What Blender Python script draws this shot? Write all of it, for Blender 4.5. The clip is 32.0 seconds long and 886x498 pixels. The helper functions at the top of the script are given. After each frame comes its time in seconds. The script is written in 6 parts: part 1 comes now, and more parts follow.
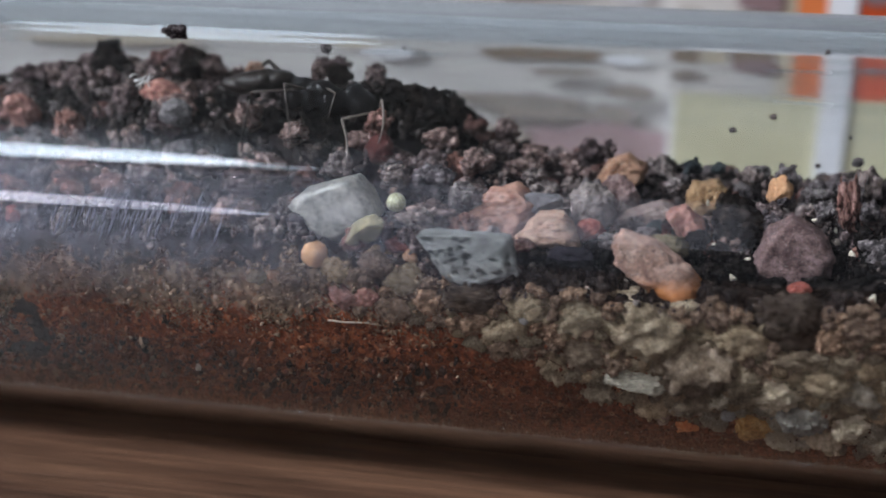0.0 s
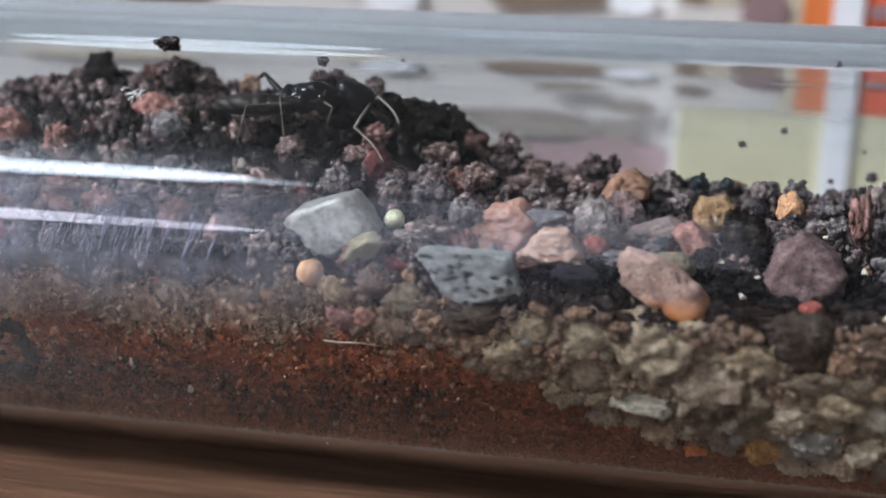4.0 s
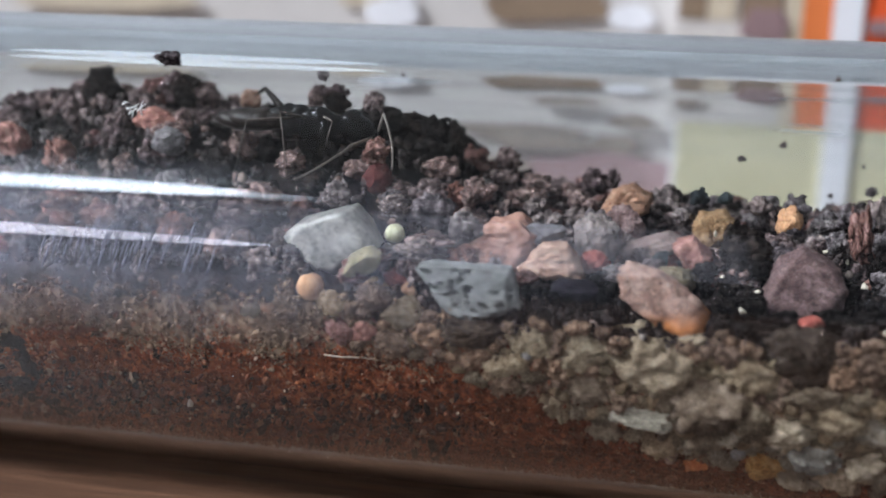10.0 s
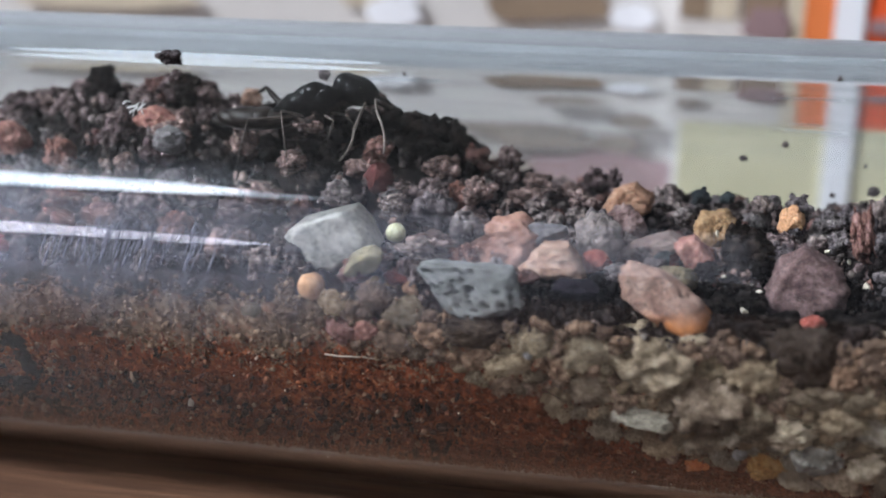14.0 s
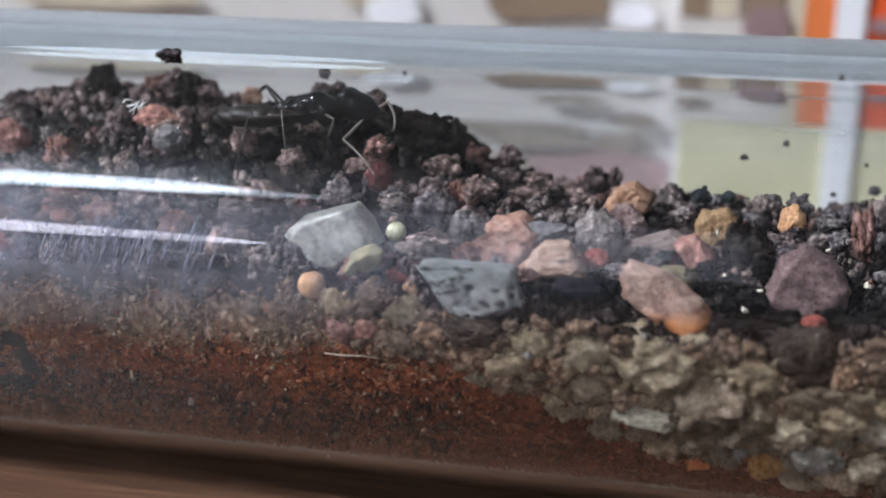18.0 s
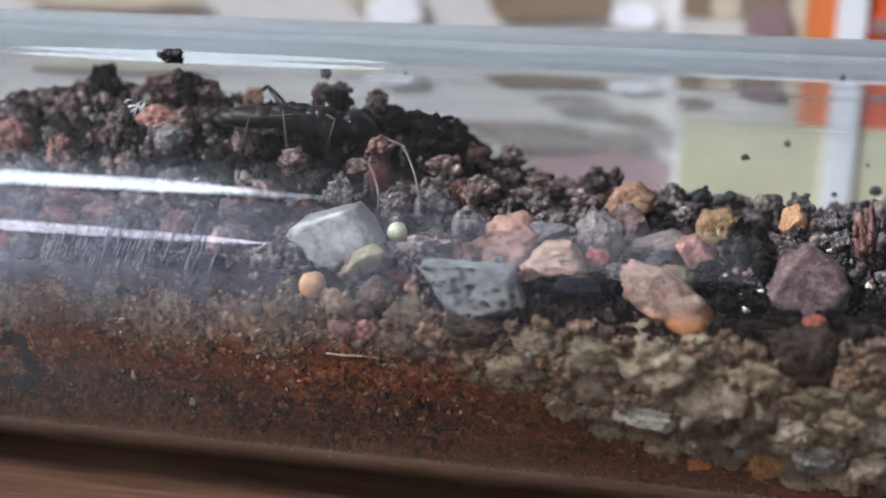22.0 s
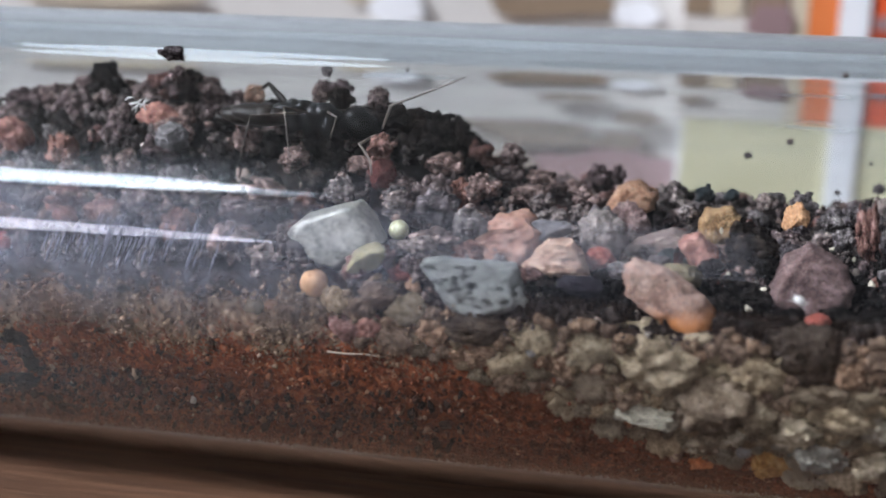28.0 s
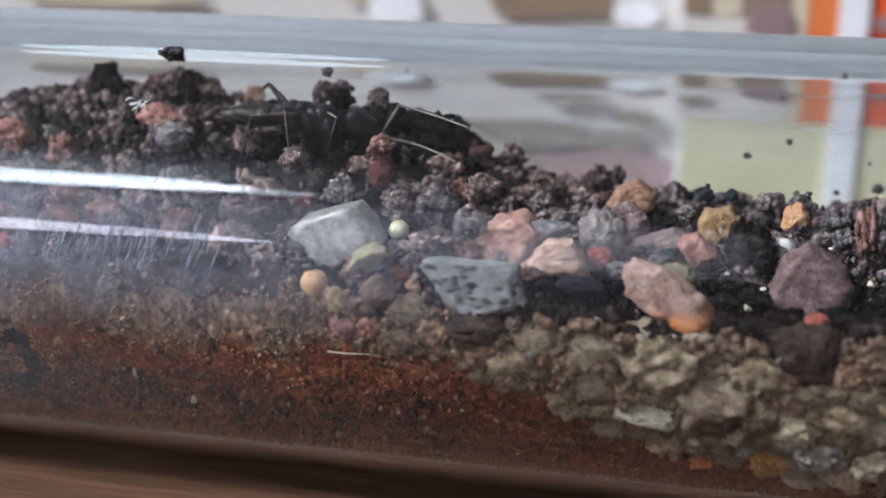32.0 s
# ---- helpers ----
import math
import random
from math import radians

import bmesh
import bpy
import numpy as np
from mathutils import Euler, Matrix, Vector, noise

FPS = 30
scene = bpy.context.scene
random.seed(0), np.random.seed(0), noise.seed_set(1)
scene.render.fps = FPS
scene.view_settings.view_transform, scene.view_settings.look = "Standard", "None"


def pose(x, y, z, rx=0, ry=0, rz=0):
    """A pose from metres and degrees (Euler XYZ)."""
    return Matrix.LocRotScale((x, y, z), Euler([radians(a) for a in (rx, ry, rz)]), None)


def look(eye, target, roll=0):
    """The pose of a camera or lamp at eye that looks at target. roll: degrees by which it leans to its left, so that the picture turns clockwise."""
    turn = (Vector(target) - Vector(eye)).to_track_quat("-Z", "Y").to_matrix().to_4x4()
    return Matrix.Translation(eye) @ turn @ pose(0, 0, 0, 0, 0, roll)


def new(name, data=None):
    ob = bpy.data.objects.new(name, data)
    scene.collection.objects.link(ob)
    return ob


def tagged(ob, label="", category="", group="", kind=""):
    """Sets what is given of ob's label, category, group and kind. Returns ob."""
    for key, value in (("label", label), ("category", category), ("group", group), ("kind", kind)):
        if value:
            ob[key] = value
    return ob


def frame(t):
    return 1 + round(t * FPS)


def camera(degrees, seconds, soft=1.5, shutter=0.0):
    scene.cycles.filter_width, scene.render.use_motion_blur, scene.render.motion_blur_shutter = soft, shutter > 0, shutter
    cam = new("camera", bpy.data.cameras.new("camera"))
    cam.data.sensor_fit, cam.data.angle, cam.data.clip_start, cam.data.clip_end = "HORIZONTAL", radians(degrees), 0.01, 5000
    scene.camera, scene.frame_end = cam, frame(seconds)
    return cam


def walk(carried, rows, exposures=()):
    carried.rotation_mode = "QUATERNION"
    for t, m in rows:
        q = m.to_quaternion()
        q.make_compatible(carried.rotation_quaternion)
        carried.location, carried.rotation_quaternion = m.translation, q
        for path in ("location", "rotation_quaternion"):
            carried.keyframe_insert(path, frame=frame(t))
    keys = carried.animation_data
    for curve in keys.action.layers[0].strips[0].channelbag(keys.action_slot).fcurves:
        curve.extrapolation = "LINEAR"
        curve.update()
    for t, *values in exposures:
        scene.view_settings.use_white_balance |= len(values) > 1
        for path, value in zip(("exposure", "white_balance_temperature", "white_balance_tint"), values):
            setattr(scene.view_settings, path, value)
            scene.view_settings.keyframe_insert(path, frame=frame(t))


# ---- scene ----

# ---- camera and its path (a hand-held close-up, almost still) ----
cam = camera(40.0, 32.0, soft=1.6)
cam.data.dof.use_dof = True
cam.data.dof.focus_distance = 0.0610
cam.data.dof.aperture_fstop = 38.0
# seconds, stops: the exposure of the hand-held camera wanders
EXPOSURE = [(0.0, -0.46), (0.6, -0.44), (1.2, -0.22), (2.0, -0.07), (2.6, -0.13), (3.2, -0.19), (5.0, -0.11), (6.0, -0.19), (6.5, -0.31), (7.0, -0.44), (9.0, -0.46), (9.6, -0.31), (10.0, -0.14), (10.6, -0.16), (11.0, -0.24), (11.5, -0.16), (12.0, -0.13), (14.0, -0.12), (15.5, -0.26), (17.0, -0.31), (18.0, -0.14), (19.0, -0.06), (25.0, -0.06), (28.0, -0.06), (30.0, -0.09), (31.0, -0.16), (32.0, -0.12)]
PATH = [
    (0, 0.01284, -0.06586, 0.03014, 74.087, 11.110, 1.165),
    (0.5, 0.01248, -0.06402, 0.02965, 74.117, 11.109, 1.177),
    (1, 0.01252, -0.06422, 0.02971, 74.592, 11.097, 1.202),
    (1.5, 0.01253, -0.06426, 0.02972, 74.886, 11.111, 1.153),
    (2, 0.01250, -0.06412, 0.02968, 74.881, 11.121, 1.199),
    (2.5, 0.01250, -0.06413, 0.02968, 74.917, 11.122, 1.176),
    (3, 0.01250, -0.06414, 0.02969, 74.915, 11.122, 1.206),
    (3.5, 0.01250, -0.06412, 0.02968, 74.881, 11.129, 1.189),
    (5.5, 0.01249, -0.06409, 0.02967, 74.948, 11.127, 1.166),
    (6, 0.01250, -0.06412, 0.02968, 74.962, 11.123, 1.197),
    (6.5, 0.01250, -0.06412, 0.02968, 75.163, 11.127, 1.184),
    (7, 0.01252, -0.06422, 0.02971, 75.516, 11.125, 1.199),
    (7.5, 0.01250, -0.06412, 0.02968, 75.532, 11.135, 1.195),
    (8, 0.01250, -0.06412, 0.02968, 75.532, 11.135, 1.195),
    (8.5, 0.01250, -0.06411, 0.02968, 75.516, 11.135, 1.165),
    (9, 0.01250, -0.06412, 0.02968, 75.532, 11.135, 1.195),
    (9.5, 0.01250, -0.06411, 0.02968, 75.533, 11.132, 1.191),
    (10, 0.01250, -0.06414, 0.02968, 75.570, 11.136, 1.185),
    (10.5, 0.01248, -0.06402, 0.02965, 75.524, 11.149, 1.224),
    (11, 0.01249, -0.06405, 0.02966, 75.533, 11.158, 1.187),
    (11.5, 0.01249, -0.06406, 0.02966, 75.533, 11.156, 1.189),
    (12, 0.01250, -0.06412, 0.02968, 75.531, 11.174, 1.189),
    (12.5, 0.01249, -0.06409, 0.02967, 75.532, 11.176, 1.188),
    (13, 0.01249, -0.06407, 0.02967, 75.532, 11.185, 1.187),
    (13.5, 0.01249, -0.06407, 0.02967, 75.541, 11.185, 1.212),
    (14, 0.01248, -0.06404, 0.02966, 75.536, 11.189, 1.220),
    (14.5, 0.01248, -0.06402, 0.02966, 75.521, 11.188, 1.211),
    (16.5, 0.01249, -0.06405, 0.02966, 75.536, 11.192, 1.210),
    (17, 0.01248, -0.06404, 0.02966, 75.526, 11.189, 1.217),
    (17.5, 0.01248, -0.06403, 0.02966, 75.500, 11.199, 1.213),
    (18, 0.01247, -0.06398, 0.02964, 75.487, 11.209, 1.251),
    (18.5, 0.01248, -0.06401, 0.02965, 75.485, 11.200, 1.225),
    (19, 0.01246, -0.06394, 0.02963, 75.474, 11.217, 1.191),
    (19.5, 0.01247, -0.06398, 0.02964, 75.487, 11.228, 1.235),
    (20, 0.01248, -0.06400, 0.02965, 75.516, 11.253, 1.226),
    (20.5, 0.01248, -0.06401, 0.02965, 75.509, 11.256, 1.210),
    (21, 0.01248, -0.06400, 0.02965, 75.514, 11.266, 1.223),
    (21.5, 0.01247, -0.06398, 0.02965, 75.495, 11.270, 1.237),
    (22, 0.01248, -0.06401, 0.02965, 75.488, 11.271, 1.225),
    (22.5, 0.01247, -0.06398, 0.02964, 75.482, 11.293, 1.242),
    (23, 0.01247, -0.06396, 0.02964, 75.454, 11.303, 1.225),
    (23.5, 0.01247, -0.06398, 0.02964, 75.454, 11.306, 1.233),
    (24, 0.01246, -0.06391, 0.02963, 75.445, 11.316, 1.207),
    (24.5, 0.01246, -0.06392, 0.02963, 75.446, 11.325, 1.225),
    (25, 0.01246, -0.06394, 0.02963, 75.449, 11.322, 1.230),
    (25.5, 0.01246, -0.06392, 0.02963, 75.432, 11.323, 1.263),
    (27.5, 0.01245, -0.06386, 0.02961, 75.409, 11.356, 1.210),
    (28, 0.01245, -0.06385, 0.02961, 75.395, 11.349, 1.252),
    (28.5, 0.01244, -0.06384, 0.02961, 75.360, 11.343, 1.249),
    (29, 0.01246, -0.06393, 0.02963, 75.414, 11.364, 1.227),
    (29.5, 0.01247, -0.06398, 0.02964, 75.459, 11.371, 1.244),
    (30, 0.01249, -0.06409, 0.02967, 75.468, 11.375, 1.243),
    (30.5, 0.01247, -0.06397, 0.02964, 75.445, 11.371, 1.213),
    (31, 0.01248, -0.06402, 0.02965, 75.426, 11.351, 1.239),
    (31.5, 0.01248, -0.06400, 0.02965, 75.437, 11.348, 1.225),
    (32, 0.01247, -0.06396, 0.02964, 75.397, 11.346, 1.225),
]
walk(cam, [(t, pose(x, y, z, rx, 0, rz) @ pose(0, 0, 0, 0, 0, roll)) for t, x, y, z, rx, rz, roll in PATH], EXPOSURE)

# ---- world and lights: a room by day with its lamps on ----
world = bpy.data.worlds.new("world")
scene.world = world
world.use_nodes = True
sky = world.node_tree.nodes.new("ShaderNodeTexSky")
sky.sky_type = "NISHITA"
sky.sun_disc = False
sky.sun_elevation = radians(40)
sky.sun_rotation = radians(200)
world.node_tree.links.new(sky.outputs[0], world.node_tree.nodes["Background"].inputs[0])
world.node_tree.nodes["Background"].inputs[1].default_value = 0.08


def area_lamp(name, eye, target, sx, sy, watts, colour):
    data = bpy.data.lights.new(name, "AREA")
    data.shape, data.size, data.size_y = "RECTANGLE", sx, sy
    data.energy, data.color = watts, colour
    ob = new(name, data)
    ob.matrix_basis = look(eye, target)
    return ob


COOL = (0.74, 0.86, 1.0)
# Added lamp standing in for the bright front wall that the glass mirrors.
area_lamp("front_wall_fill", (-1.0, -2.185, 0.95), (-1.0, 0, 0.95), 2.30, 1.00, 3.4, (0.78, 0.80, 1.0))
area_lamp("window_upper_light", (-1.86, -2.17, 1.74), (-1.86, 0, 1.44), 1.70, 0.44, 27.0, COOL).data.shape = "ELLIPSE"
# Weak extra lamp added to taper the end of the reflected window streak.
area_lamp("streak_taper_light", (-1.28, -2.17, 1.69), (-1.28, 0, 1.40), 0.9, 0.18, 1.8, COOL).data.shape = "ELLIPSE"
area_lamp("window_lower_light", (-1.60, -2.165, 0.54), (-1.60, 0, 0.54), 1.65, 0.22, 7.0, (0.86, 0.84, 1.0)).data.shape = "ELLIPSE"
area_lamp("ceiling_batten_light", (-0.88, 0.95, 1.855), (-0.88, 0.95, 0), 0.72, 0.20, 1.9, COOL).data.shape = "ELLIPSE"
# Added key light for relief, set where the glass does not mirror it.
area_lamp("added_key_light", (-1.72, -0.95, 1.855), (-1.4, -0.8, 0), 0.5, 0.5, 188.0, (0.83, 0.89, 1.0))

# ---- materials ----
def mat_new(name, rough=0.8, metal=0.0):
    m = bpy.data.materials.new(name)
    m.use_nodes = True
    nt = m.node_tree
    b = nt.nodes["Principled BSDF"]
    b.inputs["Roughness"].default_value = rough
    b.inputs["Metallic"].default_value = metal
    return m, nt, b


def ramp_node(nt, stops):
    r = nt.nodes.new("ShaderNodeValToRGB")
    r.color_ramp.elements[0].position, r.color_ramp.elements[0].color = stops[0][0], (*stops[0][1], 1)
    r.color_ramp.elements[1].position, r.color_ramp.elements[1].color = stops[-1][0], (*stops[-1][1], 1)
    for p, c in stops[1:-1]:
        r.color_ramp.elements.new(p).color = (*c, 1)
    return r


def noise_node(nt, scale, detail=4.0, rough=0.6, stretch=None):
    tc = nt.nodes.new("ShaderNodeTexCoord")
    n = nt.nodes.new("ShaderNodeTexNoise")
    n.inputs["Scale"].default_value, n.inputs["Detail"].default_value, n.inputs["Roughness"].default_value = scale, detail, rough
    if stretch:
        mp = nt.nodes.new("ShaderNodeMapping")
        mp.inputs["Scale"].default_value = stretch
        nt.links.new(tc.outputs["Object"], mp.inputs["Vector"])
        nt.links.new(mp.outputs[0], n.inputs["Vector"])
    else:
        nt.links.new(tc.outputs["Object"], n.inputs["Vector"])
    return n


def mix_node(nt, a, b, fac, kind="MIX"):
    m = nt.nodes.new("ShaderNodeMix")
    m.data_type, m.blend_type = "RGBA", kind
    for sock, v in ((m.inputs[6], a), (m.inputs[7], b), (m.inputs[0], fac)):
        if hasattr(v, "is_linked"):
            nt.links.new(v, sock)
        else:
            sock.default_value = v if not isinstance(v, tuple) else (*v, 1)
    return m.outputs[2]


def bump_to(nt, b, height, strength, dist):
    bp = nt.nodes.new("ShaderNodeBump")
    bp.inputs["Strength"].default_value, bp.inputs["Distance"].default_value = strength, dist
    nt.links.new(height, bp.inputs["Height"])
    nt.links.new(bp.outputs[0], b.inputs["Normal"])


def stone_mat(name, dark, mid, light, rough=0.75, scale=2.2, spots=None, bump=0.5, deep=1.0):
    """Stone or soil: three tones in noise at two scales, random tint for each object, fine relief."""
    m, nt, b = mat_new(name, rough)
    b.inputs["Specular IOR Level"].default_value = 0.5 if rough < 0.6 else 0.15 if rough < 0.84 else 0.03
    n1, n2 = noise_node(nt, scale, 6), noise_node(nt, scale * 5.0, 5, 0.7)
    r = ramp_node(nt, [(0.34, dark), (0.5, mid), (0.66, light)])
    nt.links.new(n1.outputs["Fac"], r.inputs[0])
    fine = ramp_node(nt, [(0.32, (1 - 0.70 * deep, 1 - 0.71 * deep, 1 - 0.72 * deep)), (0.68, (1 + 0.5 * deep, 1 + 0.45 * deep, 1 + 0.4 * deep))])
    nt.links.new(n2.outputs["Fac"], fine.inputs[0])
    col = mix_node(nt, r.outputs[0], fine.outputs[0], 0.95, "MULTIPLY")
    info = nt.nodes.new("ShaderNodeObjectInfo")
    tint = ramp_node(nt, [(0.0, (0.65, 0.62, 0.66)), (0.5, (1.0, 1.0, 1.0)), (1.0, (1.35, 1.2, 1.1))])
    nt.links.new(info.outputs["Random"], tint.inputs[0])
    col = mix_node(nt, col, tint.outputs[0], 1.0, "MULTIPLY")
    if spots:
        v = noise_node(nt, scale * 2.2, 2)
        sr = ramp_node(nt, [(0.64, (0, 0, 0)), (0.70, (1, 1, 1))])
        nt.links.new(v.outputs["Fac"], sr.inputs[0])
        col = mix_node(nt, col, spots, sr.outputs[0])
    nt.links.new(col, b.inputs["Base Color"])
    bump_to(nt, b, n2.outputs["Fac"], bump * 1.8, 0.00014)
    return m


def grain_mat(name, stops, rough=0.6, wash=None):
    """Loose grains: every grain its own tone, drifting slowly along the layer."""
    m, nt, b = mat_new(name, rough)
    b.inputs["Specular IOR Level"].default_value = 0.05
    g = nt.nodes.new("ShaderNodeNewGeometry")
    r = ramp_node(nt, stops)
    r.color_ramp.interpolation = "LINEAR"
    nt.links.new(g.outputs["Random Per Island"], r.inputs[0])
    col = r.outputs[0]
    n = noise_node(nt, 180.0, 4)
    w = ramp_node(nt, [(0.3, (0.6, 0.6, 0.62)), (0.7, (1.3, 1.25, 1.2))])
    nt.links.new(n.outputs["Fac"], w.inputs[0])
    col = mix_node(nt, col, w.outputs[0], 1.0, "MULTIPLY")
    if wash:
        n3 = noise_node(nt, 90.0, 3)
        wr = ramp_node(nt, [(0.45, (0, 0, 0)), (0.62, (1, 1, 1))])
        nt.links.new(n3.outputs["Fac"], wr.inputs[0])
        col = mix_node(nt, col, mix_node(nt, col, wash, 0.6), wr.outputs[0])
    nt.links.new(col, b.inputs["Base Color"])
    n2 = noise_node(nt, 5000.0, 3)
    bump_to(nt, b, n2.outputs["Fac"], 0.15, 0.00008)
    return m


def packed_mat(name, stops, wash):
    """Sand packed against glass: small cells, each with its own tone, stained in patches."""
    m, nt, b = mat_new(name, 0.8)
    b.inputs["Specular IOR Level"].default_value = 0.06
    tc = nt.nodes.new("ShaderNodeTexCoord")
    cells = []
    for scale in (2100.0, 4300.0):
        v = nt.nodes.new("ShaderNodeTexVoronoi")
        v.feature = "SMOOTH_F1"
        v.inputs["Smoothness"].default_value = 0.12
        v.inputs["Scale"].default_value = scale
        nt.links.new(tc.outputs["Object"], v.inputs["Vector"])
        r = ramp_node(nt, stops)
        sep = nt.nodes.new("ShaderNodeSeparateColor")
        nt.links.new(v.outputs["Color"], sep.inputs[0])
        nt.links.new(sep.outputs[0], r.inputs[0])
        cells.append((r.outputs[0], v.outputs["Distance"]))
    pick = noise_node(nt, 1400.0, 3)
    pr = ramp_node(nt, [(0.42, (0, 0, 0)), (0.58, (1, 1, 1))])
    nt.links.new(pick.outputs["Fac"], pr.inputs[0])
    col = mix_node(nt, cells[0][0], cells[1][0], pr.outputs[0])
    n = noise_node(nt, 170.0, 6, 0.65)
    w = ramp_node(nt, [(0.3, (0.55, 0.55, 0.57)), (0.7, (1.35, 1.3, 1.25))])
    nt.links.new(n.outputs["Fac"], w.inputs[0])
    col = mix_node(nt, col, w.outputs[0], 1.0, "MULTIPLY")
    n2 = noise_node(nt, 2600.0, 5, 0.7)
    w2 = ramp_node(nt, [(0.3, (0.45, 0.45, 0.46)), (0.7, (1.6, 1.55, 1.5))])
    nt.links.new(n2.outputs["Fac"], w2.inputs[0])
    col = mix_node(nt, col, w2.outputs[0], 0.85, "MULTIPLY")
    n3 = noise_node(nt, 95.0, 4)
    wr = ramp_node(nt, [(0.45, (0, 0, 0)), (0.65, (0.5, 0.5, 0.5))])
    nt.links.new(n3.outputs["Fac"], wr.inputs[0])
    col = mix_node(nt, col, wash, wr.outputs[0])
    nt.links.new(col, b.inputs["Base Color"])
    bump_to(nt, b, cells[0][1], -0.5, 0.00012)
    return m


def plain_mat(name, colour, rough=0.6, vary=0.25, scale=60.0, bump=0.0):
    m, nt, b = mat_new(name, rough)
    n = noise_node(nt, scale, 5)
    lo, hi = 1 - vary, 1 + vary
    r = ramp_node(nt, [(0.3, tuple(c * lo for c in colour)), (0.7, tuple(min(c * hi, 0.95) for c in colour))])
    nt.links.new(n.outputs["Fac"], r.inputs[0])
    nt.links.new(r.outputs[0], b.inputs["Base Color"])
    if bump:
        n2 = noise_node(nt, scale * 6, 3)
        bump_to(nt, b, n2.outputs["Fac"], bump, 0.001)
    return m


def wood_mat(name, dark, light):
    m, nt, b = mat_new(name, 0.45)
    n = noise_node(nt, 34.0, 8, 0.65, (1.0, 9.0, 9.0))
    n2 = noise_node(nt, 160.0, 4, 0.6, (0.6, 8.0, 8.0))
    r = ramp_node(nt, [(0.3, dark), (0.55, tuple((a + c) / 2 for a, c in zip(dark, light))), (0.75, light)])
    nt.links.new(n.outputs["Fac"], r.inputs[0])
    f = ramp_node(nt, [(0.3, (0.4, 0.4, 0.4)), (0.7, (1.3, 1.3, 1.3))])
    nt.links.new(n2.outputs["Fac"], f.inputs[0])
    nt.links.new(mix_node(nt, r.outputs[0], f.outputs[0], 0.8, "MULTIPLY"), b.inputs["Base Color"])
    bump_to(nt, b, n2.outputs["Fac"], 0.25, 0.0005)
    return m


def glass_mat(name, rough=0.0, tint=(0.97, 0.99, 0.99)):
    m, nt, b = mat_new(name, rough)
    b.inputs["Base Color"].default_value = (*tint, 1)
    b.inputs["Transmission Weight"].default_value = 1.0
    b.inputs["IOR"].default_value = 1.5
    return m


def chitin_mat(name, colour, rough=0.22):
    m, nt, b = mat_new(name, rough)
    b.inputs["Specular IOR Level"].default_value = 0.3 if rough < 0.4 else 0.15
    n = noise_node(nt, 5200.0, 3)
    r = ramp_node(nt, [(0.35, tuple(c * 0.5 for c in colour)), (0.7, tuple(c * 1.6 for c in colour))])
    nt.links.new(n.outputs["Fac"], r.inputs[0])
    nt.links.new(r.outputs[0], b.inputs["Base Color"])
    bump_to(nt, b, n.outputs["Fac"], 0.45, 0.00004)
    return m


M_TABLE = wood_mat("table_wood", (0.056, 0.026, 0.015), (0.205, 0.105, 0.060))
M_GLASS = glass_mat("tube_glass", 0.0, (0.965, 0.988, 0.99))
M_CORK = plain_mat("pale_stopper", (0.45, 0.36, 0.25), 0.9, 0.2, 300)
M_SCUFF = plain_mat("scuff_dust", (0.24, 0.24, 0.29), 0.7, 0.1, 900)
M_WALL = plain_mat("wall_paint", (0.60, 0.62, 0.64), 0.9, 0.06, 3.0)
# for the unseen walls: dark so that the glass reflects little
M_DIM = plain_mat("low_reflection_wall", (0.10, 0.095, 0.095), 0.9, 0.06, 3.0)
M_CEIL = plain_mat("ceiling_paint", (0.38, 0.38, 0.38), 0.9, 0.05, 3.0)
M_FLOOR = plain_mat("floor_tile", (0.30, 0.27, 0.24), 0.5, 0.15, 4.0)
M_SOIL = stone_mat("dark_soil", (0.005, 0.004, 0.004), (0.013, 0.009, 0.008), (0.04, 0.028, 0.024), 0.9, 700)
M_CLOD_BROWN = stone_mat("brown_clod", (0.064, 0.043, 0.031), (0.149, 0.102, 0.073), (0.269, 0.191, 0.140), 0.9, 1.6, None, 0.45, 0.55)
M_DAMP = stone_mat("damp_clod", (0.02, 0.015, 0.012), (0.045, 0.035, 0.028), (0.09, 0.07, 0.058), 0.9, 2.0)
M_CRUMB = stone_mat("soil_crumb", (0.024, 0.017, 0.016), (0.125, 0.092, 0.090), (0.34, 0.27, 0.265), 0.85, 2.0)
M_CRUMB_RED = stone_mat("reddish_crumb", (0.05, 0.024, 0.020), (0.16, 0.085, 0.072), (0.31, 0.19, 0.17), 0.85, 2.0)
M_CRUMB_BLACK = stone_mat("black_crumb", (0.002, 0.0017, 0.0016), (0.0095, 0.0075, 0.007), (0.045, 0.037, 0.034), 0.9, 2.0)
M_CRUMB_GREY = stone_mat("grey_crumb", (0.0408, 0.036, 0.0372), (0.138, 0.121, 0.124), (0.324, 0.288, 0.29), 0.85, 2.0)
M_CLOD = stone_mat("grey_green_clod", (0.196, 0.148, 0.096), (0.364, 0.286, 0.193), (0.538, 0.442, 0.319), 0.9, 2.8, None, 0.9, 0.6)
M_CLOD_PALE = stone_mat("pale_grey_clod", (0.330, 0.270, 0.187), (0.550, 0.473, 0.352), (0.748, 0.660, 0.517), 0.9, 2.8, None, 0.9, 0.6)
M_SAND_RED = grain_mat("red_brown_sand", [(0.0, (0.034, 0.011, 0.007)), (0.3, (0.098, 0.028, 0.012)), (0.65, (0.155, 0.044, 0.018)), (0.95, (0.213, 0.074, 0.032)), (0.99, (0.230, 0.125, 0.075)), (1.0, (0.460, 0.334, 0.233))], 0.75, (0.046, 0.013, 0.008))
